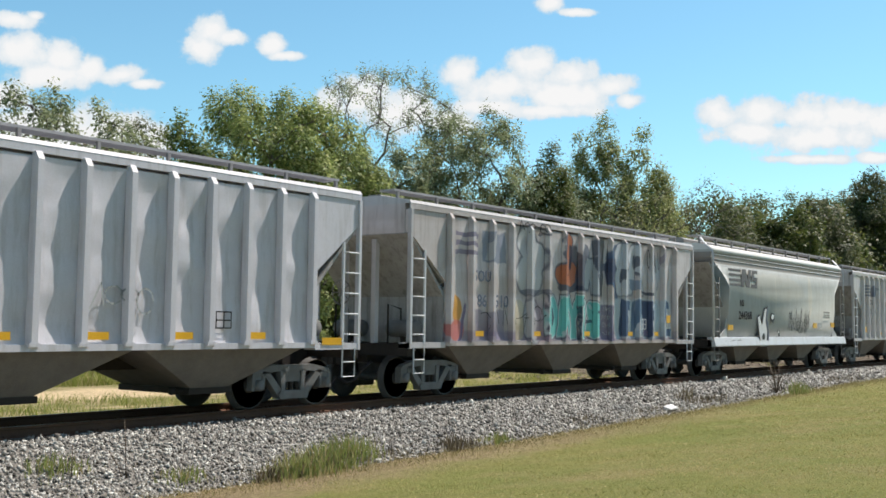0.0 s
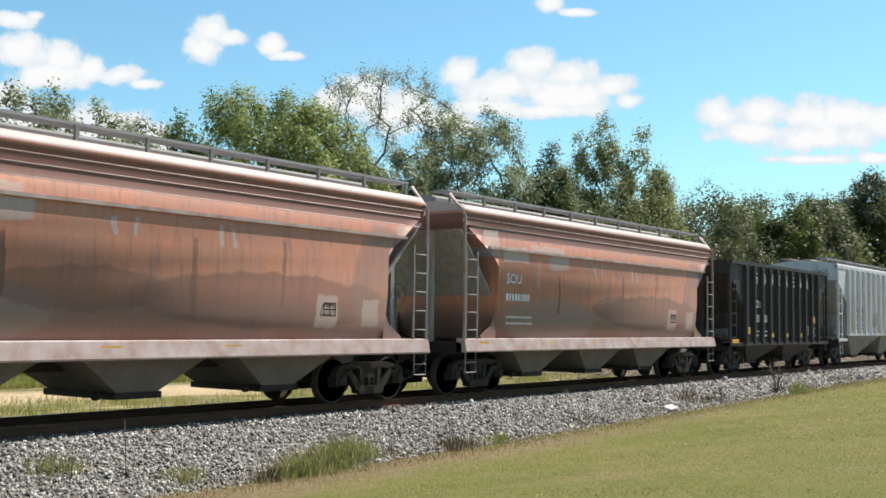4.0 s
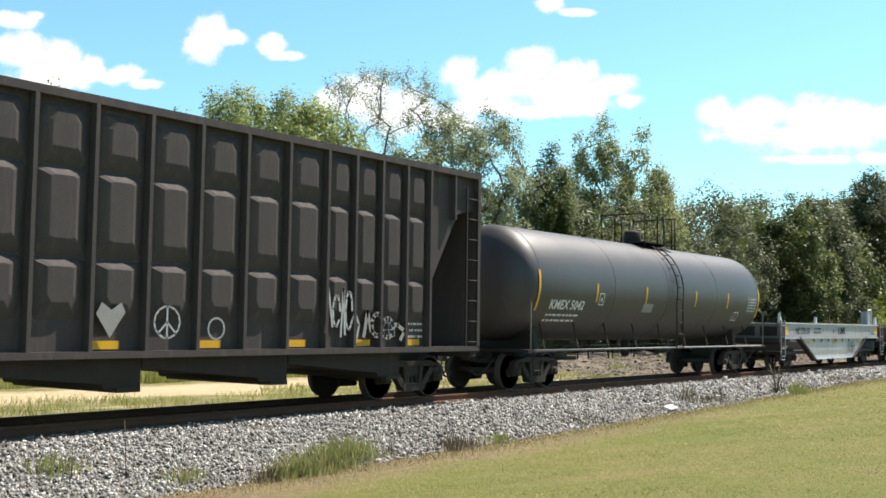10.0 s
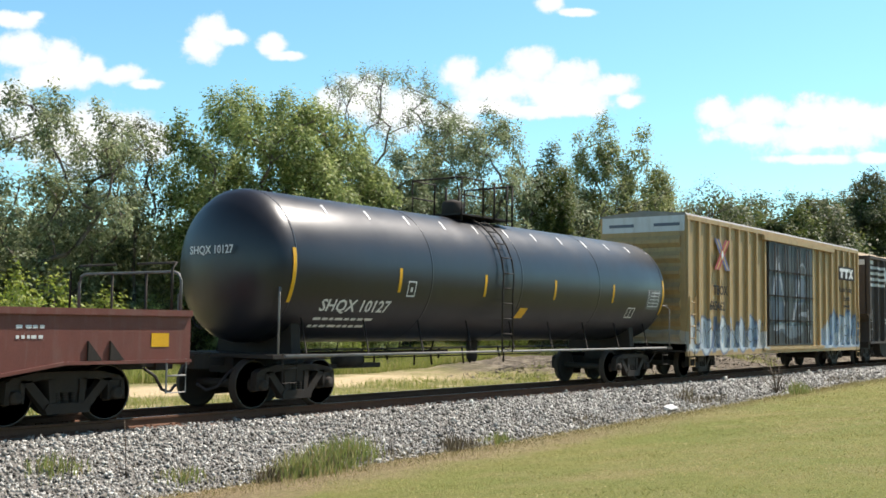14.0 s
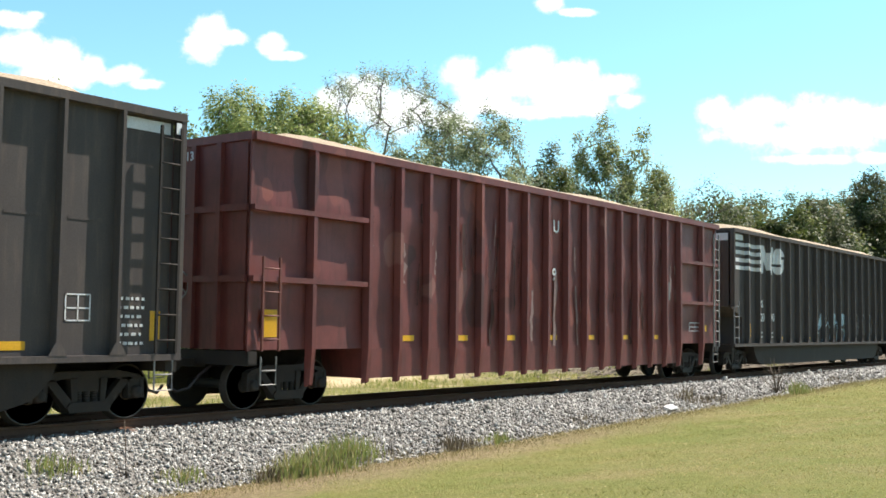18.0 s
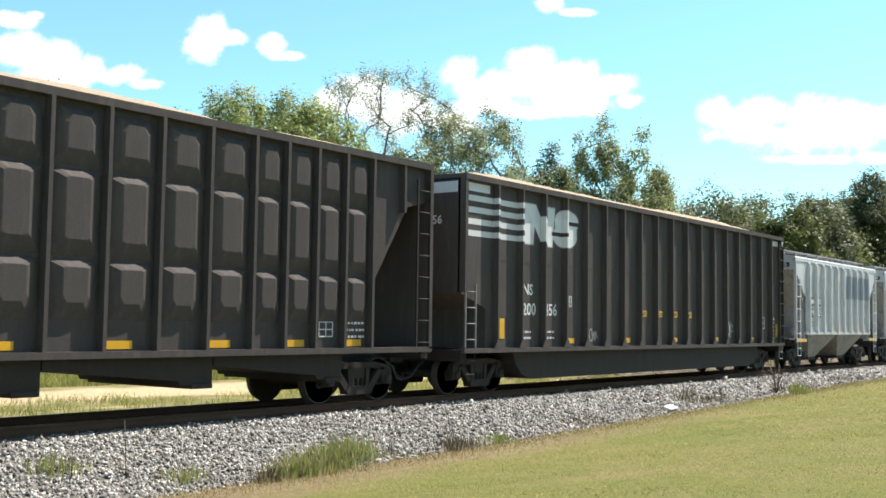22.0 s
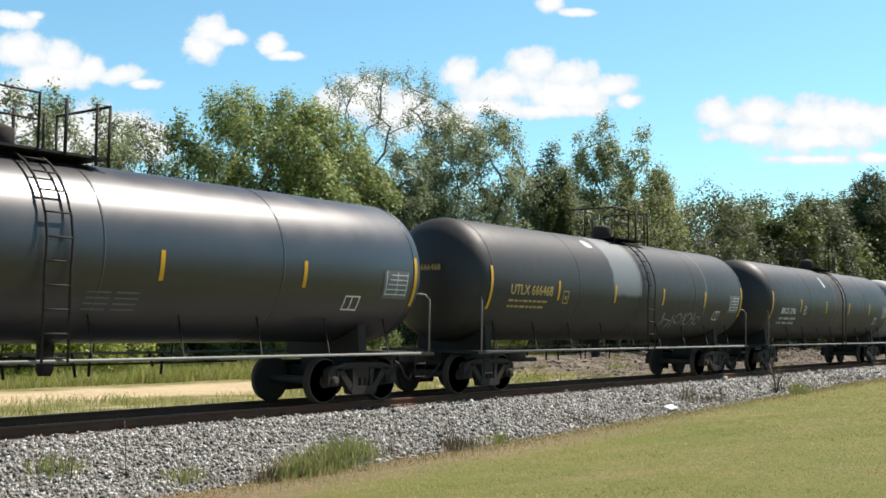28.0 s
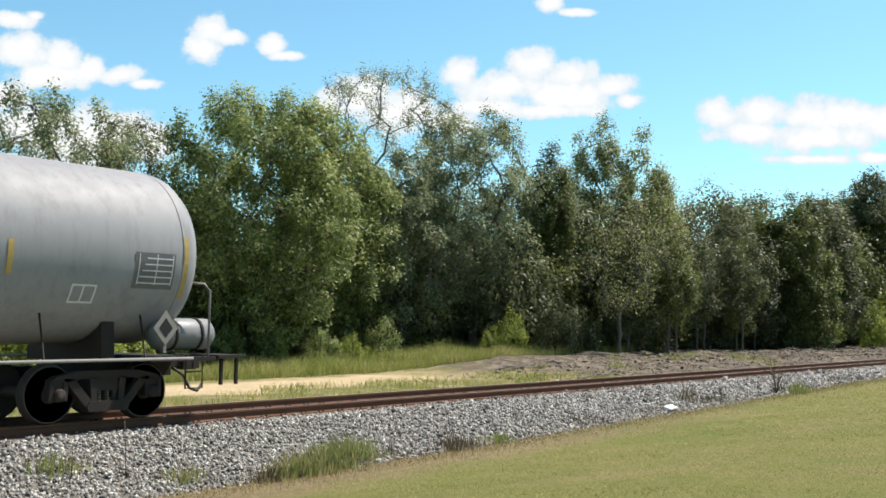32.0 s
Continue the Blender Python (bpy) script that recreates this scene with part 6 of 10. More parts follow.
    for k in range(n - 1):
        for q in range(r.randint(3, 6)):
            x, z = xs[k] + r.choice((r.uniform(0.1, 0.22), r.uniform(0.2, 0.85), r.uniform(0.7, 0.88))), r.uniform(2.3, 4.6)
            l, w = (r.uniform(0.15, 0.9), r.uniform(0.012, 0.05)) if q else (r.uniform(0.7, 2.2), r.uniform(0.05, 0.13))
            m, lean = 7, r.uniform(-0.12, 0.12)
            left = [(x + lean * l * j / m - w * r.uniform(0.15, 1.0), z - l * j / m) for j in range(m + 1)]
            right = [(a_ + w * r.uniform(0.3, 1.6), b_ + r.uniform(-0.01, 0.01)) for a_, b_ in left]
            s = Solid()
            for j in range(m):
                d0, d1 = yy - 0.014, yy - 0.014
                s.add([(left[j][0], d0, left[j][1]), (right[j][0], d0, right[j][1]), (right[j + 1][0], d1, right[j + 1][1]), (left[j + 1][0], d1, left[j + 1][1])], [(0, 3, 2, 1)])
            pale = r.random() < 0.55
            part("scrape", s, M["scrape_pale" if pale else "scrape_dark"], car, "pale scraped paint" if pale else "dark rust run")
    end_gear(car, h, 1.45, "dark", 1.0)
    return car, h, xs


def steel_flat(s0, s1, label):
    """Long low coil wagon: a tall grey beam each side over a fish belly."""
    car, h = wagon("flat_wagon", s0, s1, label, "flat wagon")
    P = M["steel_grey"]
    y = 1.46
    beam = [(-h + 0.55, 1.80), (h - 1.05, 1.80), (h - 1.05, 1.28), (-h + 0.55, 1.28)]
    belly = [(-h + 2.3, 1.27), (-h + 4.2, 0.38), (h - 4.9, 0.38), (h - 3.0, 1.27)]
    for e in (-1, 1):
        lo, hi = sorted((e * (y - 0.14), e * y))
        part("side_beam", Solid().prism_y(beam, lo, hi), P, car)
        part("cap_rail", Solid().box(-h + 0.5, h - 1.0, min(e * (y - 0.2), e * (y + 0.06)), max(e * (y - 0.2), e * (y + 0.06)), 1.80, 1.86), M["steel_light"], car)
        part("flange", Solid().box(-h + 0.5, h - 1.0, min(e * (y - 0.2), e * (y + 0.05)), max(e * (y - 0.2), e * (y + 0.05)), 1.22, 1.28), P, car)
        part("belly_web", Solid().prism_y(belly, e * (y - 0.14), e * (y - 0.10)), M["steel_light"], car)
        wavy = dented_side(0, 1, 0.385, 1.265, -y + 0.02, 0.030, 12 + e, 72, 16)
        wavy.v = [(-h + 2.3 + 1.9 * (1.27 - v[2]) / 0.89 + v[0] * (2 * h - 5.3 - 3.8 * (1.27 - v[2]) / 0.89), -e * v[1], v[2]) for v in wavy.v]
        part("belly_plate", wavy, M["steel_light"], car, "buckled light painted fish-belly plate")
        for a, c in (((-h + 2.25, 1.27), (-h + 4.2, 0.36)), ((h - 4.9, 0.36), (h - 2.95, 1.27))):
            d = Vector((c[0] - a[0], 0, c[1] - a[1])).normalized()
            q = Vector((-d.z, 0, d.x)) * 0.05
            # the flange is given the dark grime colour in place of its shadow
            part("belly_flange", Solid().prism_y([(a[0] + q.x, a[1] + q.z), (c[0] + q.x, c[1] + q.z), (c[0] - q.x, c[1] - q.z), (a[0] - q.x, a[1] - q.z)], min(e * (y - 0.16), e * (y + 0.05)), max(e * (y - 0.16), e * (y + 0.05))), M["grime"], car)
        for x in (-h + 4.0, -h + 5.0, -h + 5.9, -h + 6.9, -h + 7.8, -h + 8.7):
            part("bracket", Solid().prism_y([(x - 0.05, 1.22), (x + 0.05, 1.22), (x + 0.03, 1.10), (x - 0.03, 1.10)], min(e * y, e * (y + 0.03)), max(e * y, e * (y + 0.03))), M["grime_light"], car)
        for f, x in ((-1, -h + 0.28), (1, h - 0.45)):
            ladder(car, x, e * (y + 0.05), 0.65, 1.95, 3, 0.42, "galv")
            stirrup(car, x, e * (y + 0.05), 0.45, 0.7, 0.40)
    part("floor", Solid().box(-h + 0.5, h - 1.0, -y + 0.15, y - 0.15, 0.62, 0.74), M["grime"], car)
    for e in (-1, 1):
        part("end_platform", Solid().box(min(e * h, e * (h - 1.2)), max(e * h, e * (h - 1.2)), -1.45, 1.45, 1.10, 1.25), M["grime"], car)
        q = -h + 0.50 if e < 0 else h - 1.0
        wall = part("end_bulkhead", Solid().box(q - 0.04, q + 0.04, -1.31, 1.31, 0.74, 1.82), M["grime_light"], car, "dusty grey end bulkhead")
        # flat dark panels stand for the shade inside the bulkhead's openings
        for k in (-0.88, 0.0, 0.88):
            part("bulkhead_recess", Solid().box(min(q + e * 0.04, q + e * 0.046), max(q + e * 0.04, q + e * 0.046), k - 0.34, k + 0.34, 1.34, 1.70), M["grime"], wall, "dark panel painted as a shaded opening")
        x = -h + 0.25 if e < 0 else h - 1.15
        for f in (-1, 1):
            part("guide_post", Solid().prism_y([(x - 0.13, 1.86), (x + 0.13, 1.86), (x + 0.06 * e, 2.18), (x - 0.03, 2.22)], f * 1.40 - 0.05, f * 1.40 + 0.05), M["white_mark"], car, "white guide post")
    frame_ = Solid().tube([(h - 1.75, -1.25, 1.86), (h - 1.75, -1.25, 2.46), (h - 1.70, -1.25, 2.55), (h - 1.25, -1.25, 2.55), (h - 1.18, -1.25, 2.46), (h - 1.18, -1.25, 1.86)], 0.035, 6)
    box_ = part("brake_cabinet", Solid().box(h - 1.66, h - 1.30, -1.24, -0.9, 1.86, 2.46), M["steel_grey"], car, "grey brake control box")
    part("cabinet_frame", frame_, M["white_mark"], box_)
    letters("lettering", "CS 24", 0.19, M["dark_mark"], car, h - 2.05, -y - 0.003, 1.38)
    part("warning_mark", Solid().prism_y([(-h + 6.5, 1.46), (-h + 6.66, 1.46), (-h + 6.58, 1.64)], -y - 0.007, -y - 0.003), M["dark_mark"], car)
    yy = -y - 0.003
    letters("lettering", "NS 170159", 0.37, M["dark_mark"], car, -h + 1.84, yy, 1.41)
    stencil_bars(car, -h + 4.0, 1.42, 0.9, 0.3, yy, 2, "dark_mark", 5)
    rail_logo(car, -h + 7.2, 1.44, 1.0, 0.25, yy, mat="dark_mark", bars=0.45)
    for x, z in ((-h + 0.58, 1.38), (h - 1.49, 1.42)):
        mark(car, x, x + 0.42, z, z + 0.34, yy)
    for x in (-h + 3.3, -h + 6.7, -h + 10.1):
        mark(car, x, x + 0.45, 1.05, 1.17, yy)
    data_box(car, -h + 9.2, 0.85, yy, 0.4, 0.28, "dark_mark")
    end_gear(car, h, 1.9, "dark", 0.95, wheel=False)
    return car, h


def brown_flat(s0, s1, label):
    car, h = wagon("flat_wagon", s0, s1, label, "flat wagon")
    P = M["brown_paint"]
    y = 1.5
    b0 = -h + 0.85
    side = [(b0, 1.72), (b0, 0.98), (-h + 3.1, 0.98), (-h + 3.5, 0.80), (h - 3.65, 0.80), (h - 2.4, 0.98), (h, 0.98), (h, 1.72)]
    for e in (-1, 1):
        lo, hi = sorted((e * (y - 0.12), e * y))
        part("side_beam", Solid().prism_y(side, lo, hi), P, car)
        part("cap_rail", Solid().box(b0 + 0.12, h, min(e * (y - 0.16), e * (y + 0.05)), max(e * (y - 0.16), e * (y + 0.05)), 1.70, 1.80), P, car)
        part("cap_end", Solid().lathe_y([(e * (y - 0.17), 0.02), (e * (y - 0.16), 0.10), (e * (y + 0.05), 0.10), (e * (y + 0.06), 0.02)], b0 + 0.14, 1.77, 14), M["dusty_brown"], car, "dusty rounded rail end")
        edge = [(b0, 0.94), (-h + 3.1, 0.94), (-h + 3.5, 0.76), (h - 3.65, 0.76), (h - 2.4, 0.94), (h, 0.94)]
        s = Solid()
        for a, c in zip(edge, edge[1:]):
            s.prism_y([a, c, (c[0], c[1] + 0.05), (a[0], a[1] + 0.05)], min(e * (y - 0.16), e * (y + 0.05)), max(e * (y - 0.16), e * (y + 0.05)))
        part("lower_flange", s, P, car)
        for x in (-h + 2.35, -h + 2.75, -h + 3.1, h - 1.6, h - 2.0):
            part("gusset", Solid().prism_y([(x, 1.0), (x + 0.26, 1.0), (x, 1.3)], min(e * y, e * (y + 0.04)), max(e * y, e * (y + 0.04))), M["grime"], car)
        for x in (-h + 0.3, h - 0.3):
            stirrup(car, x, e * (y + 0.03), 0.45, 1.0, 0.40)
    part("floor", Solid().box(b0, h - 0.1, -y + 0.12, y - 0.12, 1.05, 1.15), P, car)
    part("end_platform", Solid().box(-h, b0, -1.35, 1.35, 0.92, 1.04), M["grime"], car, "grimy end platform")
    for a, c in ((b0, b0 + 0.1), (h - 0.1, h)):
        part("end_bulkhead", Solid().box(a, c, -y + 0.004, y - 0.004, 0.9, 1.74), P, car)
    rail = part("end_railing", Solid().tube([(h - 0.16, -1.42, 1.78), (h - 0.16, -1.42, 2.30), (h - 0.16, -1.36, 2.41), (h - 0.16, -1.22, 2.45), (h - 0.16, 1.22, 2.45), (h - 0.16, 1.36, 2.41), (h - 0.16, 1.42, 2.30), (h - 0.16, 1.42, 1.78)], 0.026, 6), M["grime_light"], car, "bent pipe railing")
    for q in (-0.5, 0.45):
        part("rail_post", Solid().tube([(h - 0.16, q, 1.10), (h - 0.16, q, 2.45)], 0.022, 6), M["grime"], rail)
    for e in (-1, 1):
        for f in (-1, 1):
            grab(car, [(e * (h - 0.35), f * 1.42, 1.75), (e * (h - 0.35), f * 1.42, 2.5), (e * (h - 0.2), f * 1.35, 2.6), (e * (h - 0.2), f * 0.3, 2.6)], 0.022, "grime")
    for x in (-h + 8.7, -h + 9.1):
        part("load_stop", Solid().prism_y([(x - 0.12, 1.78), (x + 0.12, 1.78), (x + 0.09, 1.94), (x - 0.09, 1.94)], -y + 0.0, -y + 0.18), P, car)
        part("load_stop", Solid().prism_y([(x - 0.12, 1.78), (x + 0.12, 1.78), (x + 0.09, 1.94), (x - 0.09, 1.94)], y - 0.18, y - 0.0), P, car)
    yy = -y - 0.003
    letters("lettering", "SOU", 0.36, M["plate_white"], car, -h + 4.02, yy, 1.27, spread=1.1)
    letters("lettering", "62363", 0.37, M["plate_white"], car, -h + 5.12, yy, 1.27, spread=1.18)
    mark(car, -h + 1.05, -h + 1.6, 0.98, 1.24, yy)
    mark(car, h - 0.8, h - 0.45, 1.2, 1.42, yy)
    for x in (-h + 3.85, -h + 7.2, -h + 10.7, -h + 13.6):
        mark(car, x, x + 0.5, 0.86, 0.97, yy)
    stencil_bars(car, -h + 6.7, 1.3, 0.9, 0.3, yy, 2, seed=22)
    stencil_bars(car, h - 3.2, 1.3, 0.5, 0.3, yy, 2, seed=23)
    for e, x in ((-1, -6.1), (1, 6.78)):
        truck(car, x)
        coupler(car, e * h, e)
    centre_sill(car, -h + 0.05, h - 0.05)
    letters("lettering", "SOU  62363", 0.20, M["plate_white"], car, b0 - 0.004, 0.3, 1.42, face=0)
    return car, h

# ---- the train, front to rear ----
M["steel_grey"] = surface("mid grey car paint", (0.37, 0.37, 0.385), (0.30, 0.295, 0.30), 0.55, streak=(0.14, 0.11, 0.09), streak_amount=0.5)
M["panel_grey"] = surface("thin grey stencil ground", (0.16, 0.16, 0.165), (0.12, 0.12, 0.12), 0.6)
M["steel_light"] = surface("weathered pale grey paint", (0.47, 0.465, 0.475), (0.37, 0.36, 0.36), 0.45, streak=(0.16, 0.14, 0.12), streak_amount=0.5)
M["plate_grey"] = surface("weathered pale plate", (0.30, 0.29, 0.27), (0.22, 0.20, 0.18), 0.7)
M["worn_emblem"] = surface("worn dark grey emblem paint", (0.13, 0.125, 0.13), (0.19, 0.18, 0.18), 0.7)
M["faded_blue"] = surface("faded blue stencil paint", (0.10, 0.12, 0.17), (0.16, 0.18, 0.22), 0.7)
M["pale_blue"] = surface("pale blue spray paint", (0.42, 0.55, 0.60), (0.32, 0.45, 0.52), 0.6)
M["chalk"] = surface("white chalk scrawl", (0.45, 0.46, 0.46), (0.30, 0.31, 0.31), 0.9)
M["black_spray"] = surface("black spray paint", (0.02, 0.02, 0.022), (0.035, 0.035, 0.035), 0.6)
M["gold_mark"] = surface("aged gold stencil paint", (0.52, 0.36, 0.10), (0.38, 0.26, 0.09), 0.6)
M["teal_mark"] = surface("faded teal stencil paint", (0.30, 0.40, 0.42), (0.30, 0.25, 0.22), 0.7)


def curve_round(z):
    """Near face of the rounded hopper's side over the height."""
    return -np.interp(z, [1.30, 1.75, 2.3, 2.9, 3.4, 3.68], [1.42, 1.53, 1.58, 1.59, 1.56, 1.52]) - 0.004


WHITE, ORANGE, VIOLET = (0.62, 0.62, 0.62), (0.46, 0.16, 0.08), (0.16, 0.12, 0.22)
B1, B2, B3, B4 = (0.28, 0.37, 0.48), (0.46, 0.52, 0.58), (0.10, 0.16, 0.28), (0.56, 0.60, 0.62)
BLUE_REAR = [(1, 6.7, 1.25, 2.6, 0.40, B1, 0.95), (0, 8.75, 1.7, 0.42, 0.62, B3, 0.9), (0, 8.75, 1.66, 0.36, 0.55, B1, 1), (0, 7.85, 1.75, 0.62, 0.78, B3, 0.9), (0, 7.85, 1.72, 0.55, 0.70, B1, 1), (0, 7.7, 1.95, 0.25, 0.3, B2, 0.9), (0, 6.7, 1.55, 0.6, 0.72, B3, 0.9), (0, 6.7, 1.53, 0.53, 0.65, B2, 1), (0, 5.7, 1.7, 0.55, 0.8, B3, 0.9), (0, 5.7, 1.68, 0.48, 0.72, B1, 1), (0, 4.8, 1.4, 0.45, 0.6, B2, 0.9), (0, 6.2, 1.2, 0.4, 0.3, B4, 0.8), (0, 8.2, 1.15, 0.5, 0.25, B2, 0.9)]
BLUE_FRONT = [(1, -5.8, 1.2, 3.5, 0.32, B2, 0.7), (0, -8.7, 1.4, 0.42, 0.62, B3, 0.8), (0, -8.7, 1.4, 0.35, 0.55, B4, 1), (0, -7.8, 1.35, 0.5, 0.66, B3, 0.8), (0, -7.8, 1.35, 0.42, 0.58, B2, 1), (1, -7.0, 1.4, 0.14, 0.6, B3, 0.9, 0.3), (0, -6.3, 1.4, 0.5, 0.66, B3, 0.8), (0, -6.3, 1.4, 0.42, 0.58, B4, 1), (0, -6.3, 1.4, 0.15, 0.25, B1, 1), (1, -5.5, 1.4, 0.15, 0.6, B1, 0.9, -0.3), (0, -4.7, 1.4, 0.48, 0.64, B3, 0.8), (0, -4.7, 1.4, 0.4, 0.56, B2, 1), (0, -3.7, 1.45, 0.46, 0.64, B3, 0.8), (0, -3.7, 1.45, 0.38, 0.56, B1, 1), (1, -3.0, 1.4, 0.14, 0.5, B4, 0.9, 0.4)]
INK, LILAC, MUD = (0.03, 0.035, 0.07), (0.20, 0.17, 0.26), (0.30, 0.24, 0.20)
SLATE, PALE, SEA, DEEP = (0.10, 0.11, 0.15), (0.56, 0.575, 0.61), (0.17, 0.50, 0.47), (0.075, 0.12, 0.21)


def outlined(shapes, fill, *rims):
    """One sprayed letter: its strokes, grown for each outline, then filled."""
    layers = []
    for grow, colour in rims:
        layers += [(k, x, z, rx + grow, rz + grow, colour, 0.92, *lean) for k, x, z, rx, rz, *lean in shapes]
    return layers + [(k, x, z, rx, rz, fill, 1, *lean) for k, x, z, rx, rz, *lean in shapes]


SPRAYED = [(3, 0, 1.3, 7.5, 0.40, MUD, 0.45), (3, 0, 4.1, 7.5, 0.22, MUD, 0.4), (0, 4.6, 3.9, 1.6, 0.5, MUD, 0.3), (0, -6.3, 3.6, 0.9, 0.8, MUD, 0.3), (3, -0.6, 2.55, 4.5, 0.22, (0.40, 0.33, 0.28), 0.5)]
# the wagon's own worn emblem and a pale bubble shape
SPRAYED += [(1, -5.1, 3.66, 0.45, 0.05, LILAC, 0.8), (1, -5.1, 3.46, 0.45, 0.05, LILAC, 0.8), (1, -5.1, 3.26, 0.45, 0.05, LILAC, 0.8), (1, -4.0, 3.45, 0.5, 0.36, (0.16, 0.20, 0.28), 0.75), (1, -4.2, 3.45, 0.06, 0.3, (0.5, 0.5, 0.5), 0.8, 0.4)]
SPRAYED += outlined([(0, -2.55, 3.62, 0.42, 0.42), (0, -2.45, 2.85, 0.62, 0.48), (0, -2.1, 3.3, 0.4, 0.4)], (0.52, 0.52, 0.53), (0.06, (0.12, 0.12, 0.15)))
SPRAYED += [(0, -2.35, 3.1, 0.10, 0.16, SLATE, 0.8), (0, -2.2, 2.45, 0.7, 0.08, SLATE, 0.7), (1, -1.75, 3.9, 0.3, 0.03, INK, 0.7, 0.8)]
# an orange stroke with a looped foot
SPRAYED += [(0, -0.50, 2.62, 0.55, 0.14, INK, 0.8, 0.3), (1, -0.25, 3.2, 0.30, 0.55, INK, 0.75, -0.3)]
SPRAYED += outlined([(1, -0.60, 3.45, 0.22, 0.42), (0, -0.60, 3.82, 0.24, 0.20), (0, -0.84, 2.95, 0.34, 0.28), (0, -0.40, 2.98, 0.32, 0.30)], ORANGE, (0.05, SLATE))
SPRAYED += [(0, -0.44, 3.42, 0.11, 0.34, INK, 0.9), (0, -0.72, 2.98, 0.14, 0.05, (0.30, 0.09, 0.05), 0.8, 0.5), (1, -0.72, 3.6, 0.05, 0.3, (0.56, 0.24, 0.14), 0.7)]
# dark angular letters with grey fills
SPRAYED += [(1, 0.02, 3.05, 0.16, 0.52, SLATE, 0.9, 0.25), (0, 0.30, 3.55, 0.26, 0.26, SLATE, 0.9), (1, 0.15, 2.62, 0.34, 0.06, INK, 0.8, 0.6), (1, 0.12, 3.95, 0.03, 0.28, INK, 0.7, -0.6)]
SPRAYED += outlined([(1, 0.46, 3.0, 0.16, 0.42, 0.25), (1, 0.70, 2.95, 0.12, 0.46, -0.25)], (0.40, 0.42, 0.45), (0.05, SLATE))
SPRAYED += [(1, 0.88, 3.45, 0.14, 0.52, SLATE, 0.92, -0.12), (1, 1.22, 3.22, 0.15, 0.80, (0.045, 0.05, 0.06), 0.92, 0.06), (1, 1.42, 3.25, 0.22, 0.13, SLATE, 0.85), (1, 1.0, 2.75, 0.05, 0.35, PALE, 0.8, -0.3)]
SPRAYED += [(0, 1.82, 3.15, 0.34, 0.56, (0.05, 0.065, 0.13), 0.95), (1, 1.80, 3.68, 0.20, 0.20, DEEP, 0.9, 0.5), (1, 1.92, 2.58, 0.20, 0.24, DEEP, 0.9, -0.6)]
SPRAYED += outlined([(0, 2.38, 3.55, 0.36, 0.42), (0, 2.36, 2.90, 0.32, 0.46)], PALE, (0.045, SLATE)) + [(1, 2.42, 3.05, 0.05, 0.22, SLATE, 0.9, 0.2), (1, 2.72, 2.62, 0.12, 0.20, LILAC, 0.6, 0.5)]
SPRAYED += outlined([(0, 3.18, 3.62, 0.34, 0.40), (1, 3.02, 3.1, 0.20, 0.55, 0.22), (1, 3.50, 3.05, 0.16, 0.50, -0.3)], PALE, (0.04, SLATE))
SPRAYED += [(0, 3.22, 3.48, 0.09, 0.22, SLATE, 0.9), (1, 3.30, 2.80, 0.34, 0.15, (0.20, 0.26, 0.36), 0.85, -0.5), (1, 3.9, 2.62, 0.45, 0.04, INK, 0.85, 0.9), (0, 4.3, 3.3, 0.3, 0.5, (0.46, 0.48, 0.52), 0.6), (1, 4.85, 3.3, 0.05, 0.6, LILAC, 0.6, 0.3), (0, 4.75, 3.3, 0.22, 0.36, (0.50, 0.52, 0.55), 0.6)]
# lower row, worn front part
SPRAYED += [(3, -0.3, 1.36, 6.2, 0.12, VIOLET, 0.55), (0, -5.55, 1.95, 0.26, 0.36, (0.60, 0.30, 0.04), 0.95), (0, -5.6, 1.5, 0.36, 0.24, (0.55, 0.16, 0.14), 0.85), (1, -5.3, 1.6, 0.05, 0.5, VIOLET, 0.9, 0.3), (1, -4.5, 1.66, 0.5, 0.30, VIOLET, 0.5), (1, -3.75, 1.62, 0.2, 0.34, LILAC, 0.6), (0, -3.0, 1.75, 0.35, 0.5, (0.50, 0.42, 0.20), 0.45)]
SPRAYED += outlined([(0, -2.35, 1.75, 0.40, 0.58)], (0.47, 0.46, 0.48), (0.03, INK)) + [(3, -1.9, 1.7, 0.25, 0.5, (0.36, 0.22, 0.27), 0.6)]
# sea-green bubble letters edged in white and black
RIMS = ((0.065, INK), (0.035, (0.60, 0.66, 0.66)))
SPRAYED += outlined([(0, -1.38, 1.86, 0.34, 0.50), (1, -1.55, 1.86, 0.13, 0.48)], SEA, *RIMS) + [(0, -1.36, 1.88, 0.07, 0.22, INK, 0.85)]
SPRAYED += outlined([(1, -0.90, 1.86, 0.13, 0.50, 0.25), (1, -0.66, 1.86, 0.13, 0.50, -0.25)], SEA, *RIMS) + [(0, -0.78, 1.62, 0.06, 0.12, INK, 0.85)]
SPRAYED += outlined([(1, -0.44, 2.12, 0.12, 0.28, -0.5), (1, -0.12, 2.12, 0.13, 0.30, 0.45), (1, -0.29, 1.62, 0.14, 0.34)], SEA, *RIMS)
SPRAYED += outlined([(1, 0.14, 1.70, 0.15, 0.40), (0, 0.20, 2.25, 0.13, 0.14)], SEA, *RIMS)
SPRAYED += outlined([(0, 0.70, 2.02, 0.32, 0.24), (0, 0.74, 1.60, 0.34, 0.30)], SEA, *RIMS) + [(1, 0.92, 2.0, 0.18, 0.05, INK, 0.8), (1, 0.52, 1.74, 0.18, 0.05, INK, 0.8), (0, 0.6, 2.14, 0.12, 0.05, WHITE, 0.7), (0, -1.5, 2.2, 0.08, 0.07, WHITE, 0.7)]
